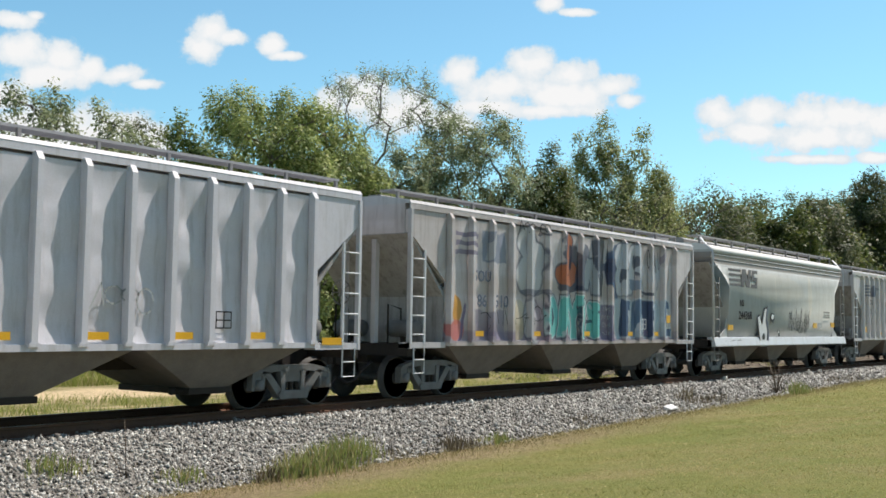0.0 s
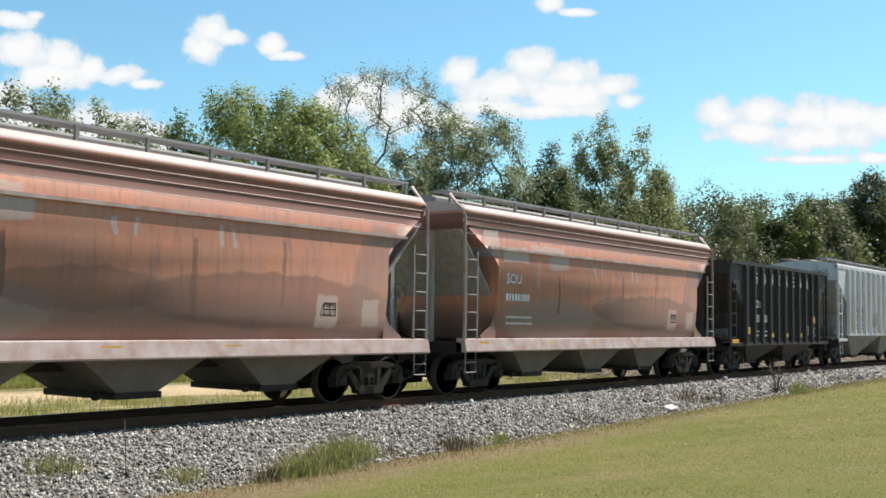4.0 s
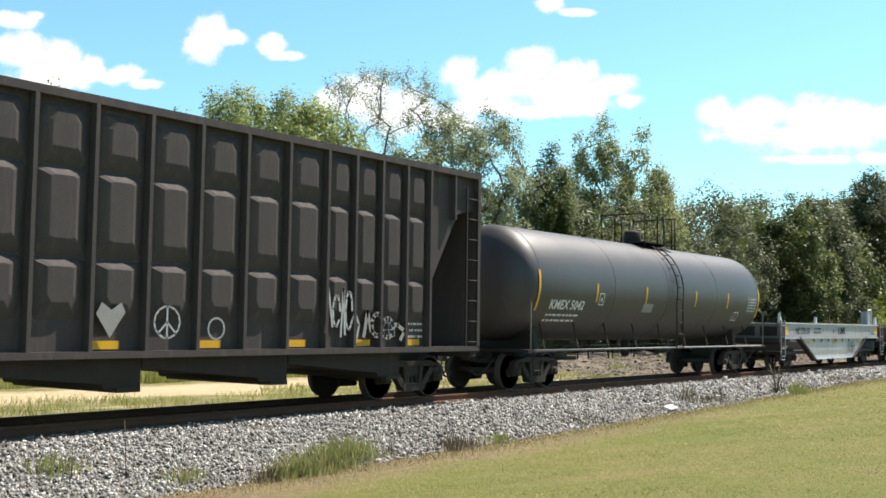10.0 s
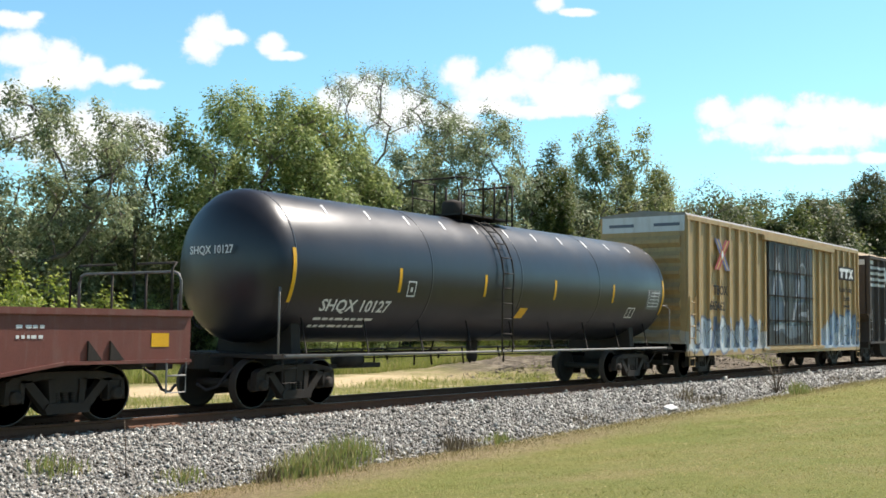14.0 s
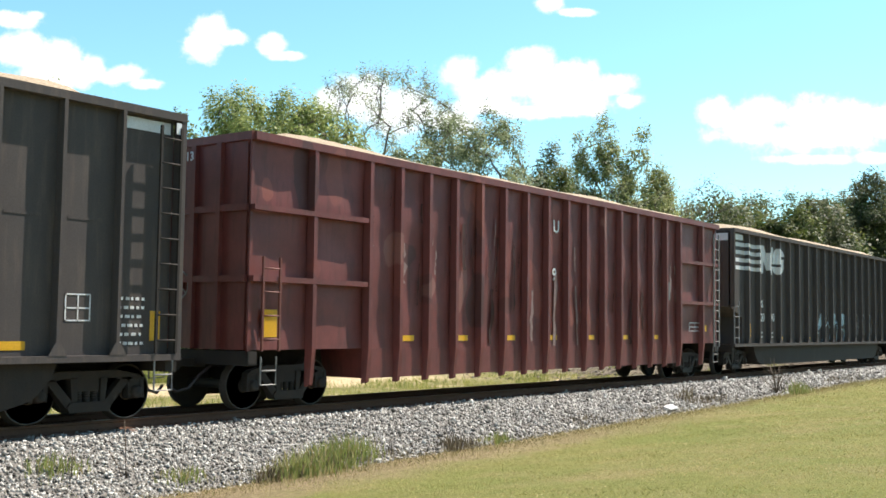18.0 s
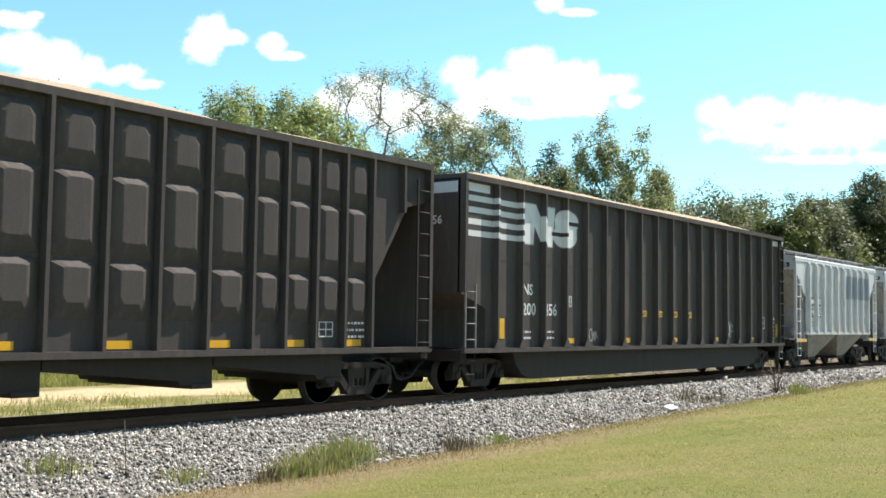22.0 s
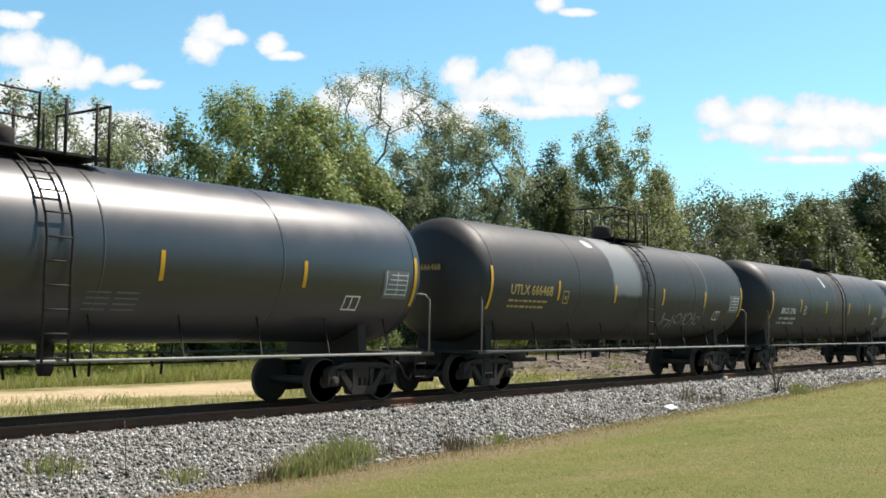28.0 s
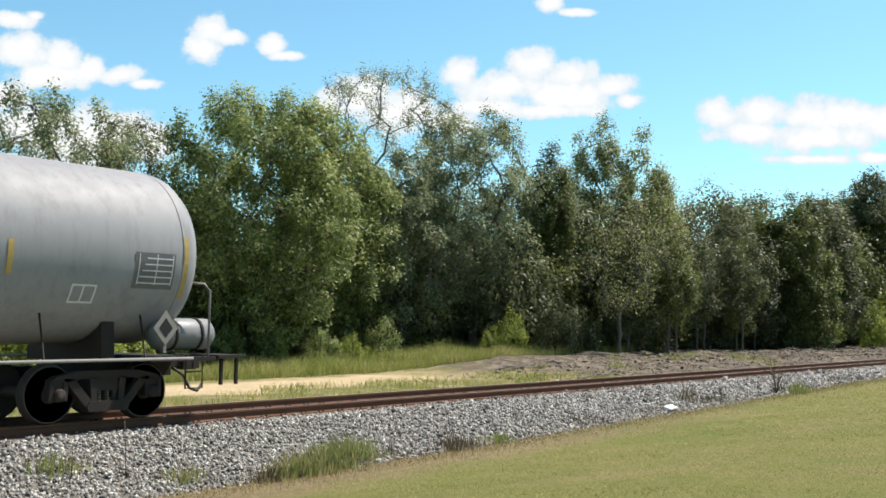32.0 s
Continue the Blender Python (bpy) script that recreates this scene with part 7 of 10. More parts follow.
# a dark block of small writing, then dark blue letters in a pale blue cloud
SPRAYED += [(1, 1.42, 1.72, 0.30, 0.50, (0.13, 0.11, 0.20), 0.8), (1, 3.75, 1.86, 1.75, 0.54, (0.47, 0.53, 0.58), 0.85), (0, 2.15, 1.8, 0.22, 0.55, (0.42, 0.52, 0.54), 0.8)]
EDGE = ((0.035, (0.60, 0.64, 0.67)),)
SPRAYED += outlined([(1, 2.50, 1.86, 0.17, 0.52, 0.08), (1, 2.72, 2.22, 0.26, 0.13), (1, 2.66, 1.84, 0.20, 0.10)], DEEP, *EDGE) + outlined([(1, 3.18, 1.86, 0.15, 0.52, 0.22), (1, 3.48, 1.86, 0.15, 0.52, -0.22)], (0.14, 0.21, 0.31), *EDGE)
SPRAYED += outlined([(1, 3.95, 1.86, 0.20, 0.54), (1, 4.28, 2.1, 0.14, 0.30, 0.6)], (0.06, 0.08, 0.15), *EDGE) + outlined([(0, 4.62, 1.85, 0.22, 0.52)], (0.40, 0.48, 0.55), *EDGE)
SPRAYED += outlined([(1, 5.12, 1.86, 0.15, 0.54), (1, 5.34, 2.26, 0.24, 0.12), (1, 5.30, 1.86, 0.20, 0.10), (1, 5.34, 1.44, 0.24, 0.12)], DEEP, *EDGE) + [(0, 3.9, 1.45, 0.18, 0.10, VIOLET, 0.8), (0, 3.32, 1.62, 0.05, 0.12, PALE, 0.9)]
THREE = [(1.5, 5.2), (5.4, 9.1), (9.3, 12.95)]

# 1 and 2
P1 = surface("chalky pale grey car paint", (0.61, 0.595, 0.635), (0.53, 0.51, 0.54), 0.55, streak=(0.27, 0.24, 0.21), streak_amount=0.45, bump=0.06, grain_mix=0.06)
car, h, xs = covered_hopper(1.80, 16.25, P1, "weathered grey ribbed covered hopper wagon, bare of lettering", 15, THREE, finish="light")
for k in (6, 8, 10, 12):
    mark(car, xs[k] + 0.12, xs[k] + 0.5, 1.32, 1.44, -1.545)
mark(car, h - 1.1, h - 0.55, 1.20, 1.34, -1.56)
scrawl(car, xs[8] + 0.1, 1.75, 1.2, 0.5, -1.56, "chalk", 41, 4, 0.03)
data_box(car, xs[11] + 0.15, 1.5, -1.55, 0.36, 0.3, "dark_mark")
STRETCHES = ((-9.0, -1.70), (-1.70, 1.58), (1.58, 9.0))
P2 = [surface("grey paint sprayed over in many colours", (0.63, 0.585, 0.59), (0.54, 0.485, 0.47), 0.55, streak=(0.25, 0.20, 0.185), streak_amount=0.6, bump=0.05, grain_mix=0.08,
              paint=[q for q in SPRAYED if q[1] - q[3] - 0.3 < hi and q[1] + q[3] + 0.3 > lo]) for lo, hi in STRETCHES]
car, h, xs = covered_hopper(17.83, 32.28, P2[0], "grey ribbed covered hopper wagon covered in colourful graffiti", 15, THREE, finish="light", plain=M["grey_paint"])
for m in P2:
    set_space(m, car)


def stretch_of(x):
    return next(k for k, (lo, hi) in enumerate(STRETCHES) if lo <= x < hi)


# the sprayed picture runs over sheet, ribs and sill in three stretches
for piece in car.children:
    if piece.name.split(".")[0] in ("side_sheet", "side_sill", "rib") and piece.data.materials[0] == P2[0]:
        if piece.name.startswith("rib"):
            piece.data = piece.data.copy()
            piece.data.materials[0] = P2[stretch_of(piece.location.x)]
        else:
            piece.data.materials.append(P2[1])
            piece.data.materials.append(P2[2])
            for face in piece.data.polygons:
                face.material_index = stretch_of(face.center.x)
letters("lettering", "SOU", 0.36, M["faded_blue"], car, -4.95, -1.575, 2.62)
letters("lettering", "86", 0.40, M["faded_blue"], car, -4.8, -1.575, 2.04)
letters("lettering", "510", 0.40, M["faded_blue"], car, -4.1, -1.575, 2.04)
for k in range(4):
    scrawl(car, 1.14, 2.02 - 0.22 * k, 0.56, 0.16, -1.57, "chalk", 3 + k, 4, 0.014)
scrawl(car, -3.0, 3.9, 1.4, 0.35, -1.565, "black_spray", 4, 6, 0.03)
scrawl(car, 3.9, 3.2, 0.75, 0.75, -1.565, "black_spray", 5, 5, 0.03)
scrawl(car, -4.6, 1.5, 3.0, 0.7, -1.56, "black_spray", 6, 8, 0.02)
for k in (1, 4, 7, 10, 12):
    mark(car, xs[k] + 0.12, xs[k] + 0.5, 1.36, 1.48, -1.552)
data_box(car, xs[11] + 0.15, 1.55, -1.56, 0.36, 0.3)
mark(car, xs[13] + 0.15, xs[13] + 0.5, 1.75, 1.98, -1.555)

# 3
# the near-white shape at 4.42 paints sunlight onto the roof slope
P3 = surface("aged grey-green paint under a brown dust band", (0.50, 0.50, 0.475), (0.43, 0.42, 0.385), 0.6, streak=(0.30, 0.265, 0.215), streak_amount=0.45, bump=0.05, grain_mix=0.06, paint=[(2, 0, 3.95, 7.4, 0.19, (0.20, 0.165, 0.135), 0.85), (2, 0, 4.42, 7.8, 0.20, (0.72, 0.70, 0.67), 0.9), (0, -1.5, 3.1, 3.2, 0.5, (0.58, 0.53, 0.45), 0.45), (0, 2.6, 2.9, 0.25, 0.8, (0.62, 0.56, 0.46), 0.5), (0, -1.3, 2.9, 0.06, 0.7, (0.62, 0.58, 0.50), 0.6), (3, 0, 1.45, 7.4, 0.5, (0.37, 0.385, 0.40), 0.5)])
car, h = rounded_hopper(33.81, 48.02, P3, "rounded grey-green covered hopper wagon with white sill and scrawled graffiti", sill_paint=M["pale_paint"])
set_space(P3, car)
rail_logo(car, -5.76, 3.06, 2.62, 0.60, lambda q: curve_round(q), mat="worn_emblem", bars=0.42)
letters("lettering", "NS", 0.32, M["dark_mark"], car, -4.89, -1.604, 2.38)
letters("lettering", "244368", 0.40, M["dark_mark"], car, -4.97, -1.598, 1.93)


def sprayed_shape(points, y, mat):
    """A flat sprayed shape; the points are hundredths of a metre from the tag's lower left corner."""
    part("graffiti_shape", Solid().prism_y([(-3.3 + a / 100, 0.95 + b / 100) for a, b in points], y - 0.003, y), M[mat], car)


sprayed_shape(((0, 108), (28, 118), (45, 84), (70, 140), (105, 148), (90, 104), (110, 56), (100, 0), (30, 0)), -1.606, "black_spray")
sprayed_shape(((105, 148), (113, 136), (98, 104), (118, 48), (114, 8), (100, 0), (108, 56), (90, 104)), -1.609, "faded_blue")
sprayed_shape(((7, 105), (25, 111), (47, 76), (77, 134), (95, 139), (81, 96), (98, 56), (88, 4), (36, 4)), -1.611, "white_mark")
sprayed_shape(((46, 40), (58, 50), (72, 48), (78, 34), (66, 26), (50, 28)), -1.616, "black_spray")
sprayed_shape(((135, 110), (150, 124), (172, 122), (176, 100), (160, 84), (144, 92)), -1.606, "black_spray")
sprayed_shape(((140, 108), (152, 119), (167, 117), (168, 104), (148, 98)), -1.611, "white_mark")
sprayed_shape(((206, 56), (218, 66), (230, 56), (226, 36), (214, 42)), -1.606, "black_spray")
sprayed_shape(((210, 55), (218, 61), (224, 53), (217, 46)), -1.611, "white_mark")
tag, r_ = Solid(), random.Random(15)
for q in range(3):
    line, x_ = [], 0.15 + 0.1 * q
    while x_ < 2.5:
        line += [(x_, 1.40 + r_.uniform(0, 0.22)), (x_ + r_.uniform(0.02, 0.10), 2.28 + r_.uniform(-0.42, 0.16)), (x_ + r_.uniform(0.10, 0.2), 1.85 + r_.uniform(-0.2, 0.25))]
        x_ += r_.uniform(0.16, 0.36) * (1 + 0.4 * q)
    ribbon(tag, line, 0.020 - 0.003 * q, curve_round)
for x_, z_, a_ in ((1.25, 1.75, 0.17), (1.62, 1.68, 0.2), (2.1, 1.85, 0.15), (0.62, 1.7, 0.13)):
    ribbon(tag, [(x_ + a_ * math.cos(0.55 * k), z_ + 1.1 * a_ * math.sin(0.55 * k)) for k in range(12)], 0.022, curve_round)
ribbon(tag, [(0.1, 2.2), (0.45, 2.25), (0.2, 2.05), (0.5, 1.98)], 0.022, curve_round)
part("graffiti_tag", tag, M["black_spray"], car, "tall black sprayed tag")
for x, z in ((-5.75, 1.55), (3.05, 1.66), (5.3, 1.70)):
    s_ = Solid().box(x, x + 0.45, curve_round(z + 0.1) - 0.015, curve_round(z + 0.1), z, z + 0.2)
    part("reflector", s_, M["yellow_mark"], car)
data_box(car, 3.75, 1.62, curve_round(1.75) - 0.01, 0.38, 0.26)
stencil_bars(car, 4.3, 2.05, 0.8, 0.32, curve_round(2.2) - 0.005, 3, "panel_grey", 31)
scrawl(car, -6.2, 1.05, 1.4, 0.18, -1.603, "black_spray", 18, 7, 0.018)

# 4
P4 = surface("light grey paint with a faded emblem", (0.60, 0.575, 0.58), (0.52, 0.49, 0.48), 0.55, streak=(0.289, 0.238, 0.170), streak_amount=0.5, bump=0.05, grain_mix=0.06, paint=emblem_paint(-5.6, 3.17, 2.2, 0.50, 0.42, white=(0.15, 0.165, 0.22), black=(0.40, 0.41, 0.42)) + [(1, 0, 4.05, 7, 0.14, (0.357, 0.289, 0.170), 0.35)])
car, h, xs = covered_hopper(49.51, 63.89, P4, "dented light grey ribbed covered hopper wagon with faded dark emblem", 15, THREE, finish="light", dents=0.06)
set_space(P4, car)
mark(car, xs[0] + 0.2, xs[0] + 0.5, 1.5, 1.75, -1.57)
for k in (3, 7, 9, 11):
    mark(car, xs[k] + 0.12, xs[k] + 0.5, 1.38, 1.5, -1.56)
mark(car, xs[-2] + 0.2, xs[-2] + 0.5, 1.6, 1.82, -1.56)
data_box(car, xs[11] + 0.2, 1.65, -1.57, 0.36, 0.3, "dark_mark")
letters("lettering", "SOU", 0.34, M["panel_grey"], car, -4.87, -1.563, 2.78)
letters("lettering", "85", 0.34, M["panel_grey"], car, -4.8, -1.563, 2.36)
letters("lettering", "383", 0.34, M["faded_blue"], car, -4.22, -1.563, 2.36)
letters("lettering", "86480", 0.2, M["faded_blue"], car, -h - 0.004, 0.3, 3.8, face=0)

# 5 and 6
for k, (s0, s1, lab) in enumerate(((65.50, 79.60, "faded orange rounded covered hopper wagon with rusty sill"), (80.94, 95.00, "faded rust-orange rounded covered hopper wagon, streaked grey"))):
    flakes = [(1, x, z, w, t, (0.50, 0.43, 0.40), q) for x, z, w, t, q in ((-5.9, 3.55, 0.30, 0.30, 0.6), (-4.9, 3.30, 0.55, 0.18, 0.8), (-3.4, 3.52, 0.8, 0.10, 0.6), (-2.9, 3.2, 0.5, 0.16, 0.7), (-3.9, 2.9, 0.06, 0.35, 0.5), (-1.0, 3.1, 0.05, 0.16, 0.8), (-0.6, 3.12, 0.04, 0.14, 0.8), (1.2, 3.1, 0.05, 0.18, 0.8), (1.5, 3.05, 0.04, 0.16, 0.7), (3.9, 1.85, 0.3, 0.3, 0.5), (5.2, 1.8, 0.26, 0.26, 0.4), (6.2, 3.3, 0.2, 0.35, 0.5))]
    rust = [(2, 0, 3.93, 7.6, 0.24, (0.17, 0.078, 0.06), 0.85), (3, 0, 1.35, 7.8, 0.62, (0.17, 0.135, 0.125), 0.75), (0, -4.2 + k, 1.75, 2.2, 0.55, (0.30, 0.25, 0.23), 0.6), (0, 2.5, 2.0, 3.2, 0.5, (0.15, 0.085, 0.07), 0.6), (0, 5.6, 2.4, 1.0, 1.2, (0.24, 0.16, 0.14), 0.5), (0, -1.5 + 2 * k, 2.1, 1.6, 0.35, (0.17, 0.10, 0.08), 0.5), (1, -2.9, 2.4, 0.05, 0.5, (0.16, 0.09, 0.07), 0.7), (1, 0.6, 2.3, 0.06, 0.7, (0.16, 0.09, 0.07), 0.6), (1, 2.7, 2.5, 0.05, 0.6, (0.16, 0.09, 0.07), 0.6)]
    # the last shape makes a paler band along the roof
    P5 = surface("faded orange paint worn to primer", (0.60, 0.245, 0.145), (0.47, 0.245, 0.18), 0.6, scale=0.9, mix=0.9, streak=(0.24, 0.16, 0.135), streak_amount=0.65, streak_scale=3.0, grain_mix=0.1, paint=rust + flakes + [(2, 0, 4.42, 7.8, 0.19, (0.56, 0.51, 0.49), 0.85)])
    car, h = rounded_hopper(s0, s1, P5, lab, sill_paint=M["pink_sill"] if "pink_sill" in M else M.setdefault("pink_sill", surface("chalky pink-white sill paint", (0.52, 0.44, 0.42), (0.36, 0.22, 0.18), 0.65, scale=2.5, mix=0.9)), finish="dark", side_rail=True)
    set_space(P5, car)
    letters("lettering", "SOU", 0.34, M["teal_mark"], car, -5.37, -1.60, 2.62)
    stencil_bars(car, -5.37, 2.08, 1.1, 0.5, curve_round(2.3) - 0.006, 1, "teal_mark", 52)
    stencil_bars(car, -5.3, 1.6, 1.2, 0.3, curve_round(1.8) - 0.006, 2, "teal_mark", 53)
    mark(car, -6.45, -6.1, 1.08, 1.24, -1.603)
    for x in (-3.5, -1.2, 1.3):
        mark(car, x, x + 0.4, 1.1, 1.22, -1.603)
    data_box(car, 3.8, 1.75, curve_round(1.85) - 0.012, 0.34, 0.26, "dark_mark")

# 7
car, h, xs = covered_hopper(96.46, 106.97, M["black_paint"], "black open-topped ribbed hopper wagon with white letter blocks", 11, [(1.6, 5.2), (5.4, 8.9)], first=1.37, z_sill=1.12, z_eave=3.95, cut=(3.5, 1.3, 2.3), closed=False, name="open_hopper", under=M["black_paint"], ladder_mat="grime", end_z=1.1, chord=0.13, dents=0.014)
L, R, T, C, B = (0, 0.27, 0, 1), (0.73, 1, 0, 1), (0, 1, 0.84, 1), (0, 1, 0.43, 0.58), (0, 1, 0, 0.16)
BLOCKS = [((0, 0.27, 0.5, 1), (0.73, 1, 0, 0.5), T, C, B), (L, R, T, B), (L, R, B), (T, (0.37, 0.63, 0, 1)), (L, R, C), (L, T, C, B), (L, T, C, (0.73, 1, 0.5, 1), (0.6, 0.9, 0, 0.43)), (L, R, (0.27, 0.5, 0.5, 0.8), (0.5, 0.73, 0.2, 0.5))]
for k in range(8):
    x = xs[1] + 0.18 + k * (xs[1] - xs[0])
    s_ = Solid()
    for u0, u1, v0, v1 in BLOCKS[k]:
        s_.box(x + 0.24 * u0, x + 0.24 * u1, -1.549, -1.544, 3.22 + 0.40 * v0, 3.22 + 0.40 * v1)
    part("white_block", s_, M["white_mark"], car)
letters("lettering", "SOU", 0.36, M["white_mark"], car, xs[1] + 0.04, -1.545, 2.36)
letters("lettering", "103", 0.38, M["white_mark"], car, xs[1] + 0.04, -1.545, 1.84)
letters("lettering", "801", 0.38, M["white_mark"], car, xs[2] + 0.06, -1.545, 1.84)
stencil_bars(car, xs[1] + 0.08, 1.3, 0.5, 0.3, -1.545, 2, seed=71)
stencil_bars(car, xs[2] + 0.08, 1.3, 0.5, 0.3, -1.545, 2, seed=72)
mark(car, xs[0] + 0.06, xs[0] + 0.45, 1.42, 1.66, -1.55)
mark(car, xs[9] + 0.12, xs[9] + 0.5, 1.85, 2.1, -1.55)
for k in (3, 5, 7):
    mark(car, xs[k] + 0.1, xs[k] + 0.5, 1.3, 1.44, -1.545)
data_box(car, xs[8] + 0.1, 1.4, -1.545, 0.4, 0.32)
stencil_bars(car, xs[9] + 0.12, 1.3, 0.4, 0.4, -1.545, 4, seed=73)
mark(car, -h + 0.15, -h + 0.75, 1.11, 1.24, -1.56)

# 8
P8 = surface("pale grey paint with dirty splashes", (0.68, 0.66, 0.67), (0.61, 0.585, 0.585), 0.5, streak=(0.28, 0.245, 0.20), streak_amount=0.55, bump=0.05, grain_mix=0.06, paint=[(0, 1.4 * k - 7.2 + 0.5 * (k % 3), 1.75 + 0.3 * (k % 2), 0.05 + 0.03 * (k % 4), 0.35 + 0.15 * (k % 3), (0.20, 0.18, 0.16), 0.4) for k in range(11)] + [(0, 7.3, 3.9, 0.7, 0.5, (0.36, 0.27, 0.17), 0.5), (0, 7.6, 2.6, 0.35, 0.9, (0.26, 0.22, 0.18), 0.5)])
# pale_under: dust streaks over a base darkened for the shade below the body
car, h, xs = covered_hopper(108.48, 125.35, P8, "pale grey ribbed covered hopper wagon with dark lettering", 18, [(1.6, 6.7), (6.9, 10.2), (10.4, 15.3)], first=1.40, z_sill=1.45, z_eave=4.38, cut=(3.73, 1.28, 2.75), under=M["pale_under"] if "pale_under" in M else M.setdefault("pale_under", surface("dusty hopper sheet with shade in its colour", (0.30, 0.28, 0.25), (0.20, 0.18, 0.155), 0.75, scale=2.0, mix=0.7, streak=(0.10, 0.086, 0.074), streak_amount=0.8, streak_scale=2.4)), dents=0.04)
set_space(P8, car)
for w, x, z in (("GA", xs[1] + 0.12, 2.38), ("CX", xs[2] + 0.12, 2.38), ("40", xs[1] + 0.14, 2.02), ("621", xs[2] + 0.10, 2.02)):
    letters("lettering", w, 0.36, M["dark_mark"], car, x, -1.545, z)
stencil_bars(car, xs[1] + 0.14, 1.6, 0.45, 0.3, -1.545, 2, "faded_blue", 81)
stencil_bars(car, xs[2] + 0.14, 1.6, 0.45, 0.3, -1.545, 2, "faded_blue", 82)
for k in (0, 5, 9, 13, 16):
    mark(car, xs[k] + 0.55, xs[k] + 0.68, 1.5, 2.15 if k == 0 else 1.9, -1.56)
data_box(car, xs[15] + 0.2, 1.7, -1.545, 0.36, 0.26, "dark_mark")
letters("lettering", "GACX", 0.22, M["faded_blue"], car, -h - 0.004, -0.5, 4.05, face=0)
letters("lettering", "40621", 0.22, M["faded_blue"], car, -h - 0.004, -0.5, 3.78, face=0)

# 9 and 10
centre_beam(126.76, 149.15, "empty yellow centerbeam lumber flatcar with rust-worn posts")
car, h, xs = panel_gondola(151.05, 172.75, "199042", "black wood-chip gondola with pillow-pressed side panels and chalk graffiti", first=1.85, logo=1.10, heap=0.27)
for k, word in enumerate(("love", "is", "the", "movement")):
    letters("chalk_writing", word, 0.34, M["chalk"], car, xs[4] + 0.06 + (0, 1.05, 1.95, 2.85)[k], -1.60, 1.40)


def ring_mark(x, z, r_, extra, mat="chalk"):
    s_ = Solid()
    ribbon(s_, [(x + r_ * math.cos(2 * math.pi * q / 14), z + r_ * math.sin(2 * math.pi * q / 14)) for q in range(15)], 0.035, lambda q: -1.598)
    for pts in extra:
        ribbon(s_, [(x + a * r_, z + b * r_) for a, b in pts], 0.035, lambda q: -1.598)
    part("chalk_sign", s_, M[mat], car)


hx = xs[10] + 0.35
s_ = Solid().prism_y([(hx, 1.35), (hx + 0.28, 1.75), (hx + 0.2, 1.9), (hx + 0.02, 1.78), (hx - 0.16, 1.9), (hx - 0.26, 1.72)], -1.602, -1.598)
part("chalk_heart", s_, M["plate_grey"], car)
ring_mark(xs[11] + 0.4, 1.6, 0.26, [[(0, 1), (0, -1)], [(0, 0), (-0.7, -0.7)], [(0, 0), (0.7, -0.7)]])
ring_mark(xs[12] + 0.4, 1.5, 0.18, [])
scrawl(car, xs[15], 1.3, 0.9, 1.0, -1.60, "chalk", 91, 5, 0.05)
scrawl(car, xs[16] + 0.2, 1.3, 1.3, 0.6, -1.60, "plate_grey", 92, 4, 0.09)

# 11
def tank_coat(name, colour, rough, spec=0.5):
    """One coat of tank paint with faint runs of dirt."""
    return surface(name, colour, tuple(1.3 * q for q in colour), rough, scale=1.2, bump=0.02, grain_mix=0.06, streak=tuple(1.9 * q for q in colour), streak_amount=0.35, spec=spec)


car, h, a, c, mid = tank_car(175.55, 190.5, tank_coat("charcoal tank paint", (0.036, 0.033, 0.032), 0.52, 0.8), "dull charcoal tank wagon with yellow reflectors", lad=0.5, places=(0, 0.2, 0.4, 0.636, 0.812, 1))
TZ, TR = 2.72, 1.50


def tank_marks(a, c, words, x, z, size, mat, table="white_mark", small=()):
    shell_letters("lettering", words, size, M[mat], car, x, z, TR, TZ)
    for k, w in enumerate(small):
        shell_letters("small_lettering", w, 0.13, M[mat], car, x, z - 0.22 - 0.17 * k, TR, TZ)
    for k in range(0 if small else 2):
        s_ = Solid()
        r_ = random.Random(k + int(x * 10) % 50)
        q = x
        while q < x + 1.6:
            d = r_.uniform(0.1, 0.3)
            shell_patch(s_, q, q + d, z - 0.18 - 0.14 * k, z - 0.13 - 0.14 * k, TR, TZ, 1)
            q += d + 0.05
        part("small_lettering", s_, M[mat], car)
    part("data_panel", shell_patch(Solid(), c - 1.02, c - 0.22, 2.14, 2.72, TR, TZ, 4), M["panel_grey"], car, "grey stencilled data panel")
    s_ = Solid()
    for k in range(5):
        shell_patch(s_, c - 0.95 + 0.04 * k, c - 0.28, 2.22 + 0.10 * k, 2.24 + 0.10 * k, TR + 0.004, TZ, 1)
    for q in (-0.95, -0.6, -0.28):
        shell_patch(s_, c + q, c + q + 0.018, 2.2, 2.70, TR + 0.006, TZ, 3)
    part("data_table", s_, M[table], car)
    s_ = Solid()
    for u0, u1, z0, z1 in ((0, 0.45, 1.88, 1.91), (0, 0.45, 2.14, 2.17), (0, 0.03, 1.88, 2.17), (0.42, 0.45, 1.88, 2.17), (0.2, 0.23, 1.88, 2.17)):
        shell_patch(s_, c - 2.1 + u0, c - 2.1 + u1, z0, z1, TR, TZ, 2)
    part("test_panel", s_, M[table], car)
    s_ = Solid()
    for u0, u1, z0, z1 in ((0, 0.28, 2.2, 2.23), (0, 0.28, 2.5, 2.53), (0, 0.03, 2.2, 2.53), (0.25, 0.28, 2.2, 2.53), (0.1, 0.18, 2.3, 2.4)):
        shell_patch(s_, x + 2.5 + u0, x + 2.5 + u1, z0, z1, TR, TZ, 2)
    part("test_panel", s_, M[mat], car)


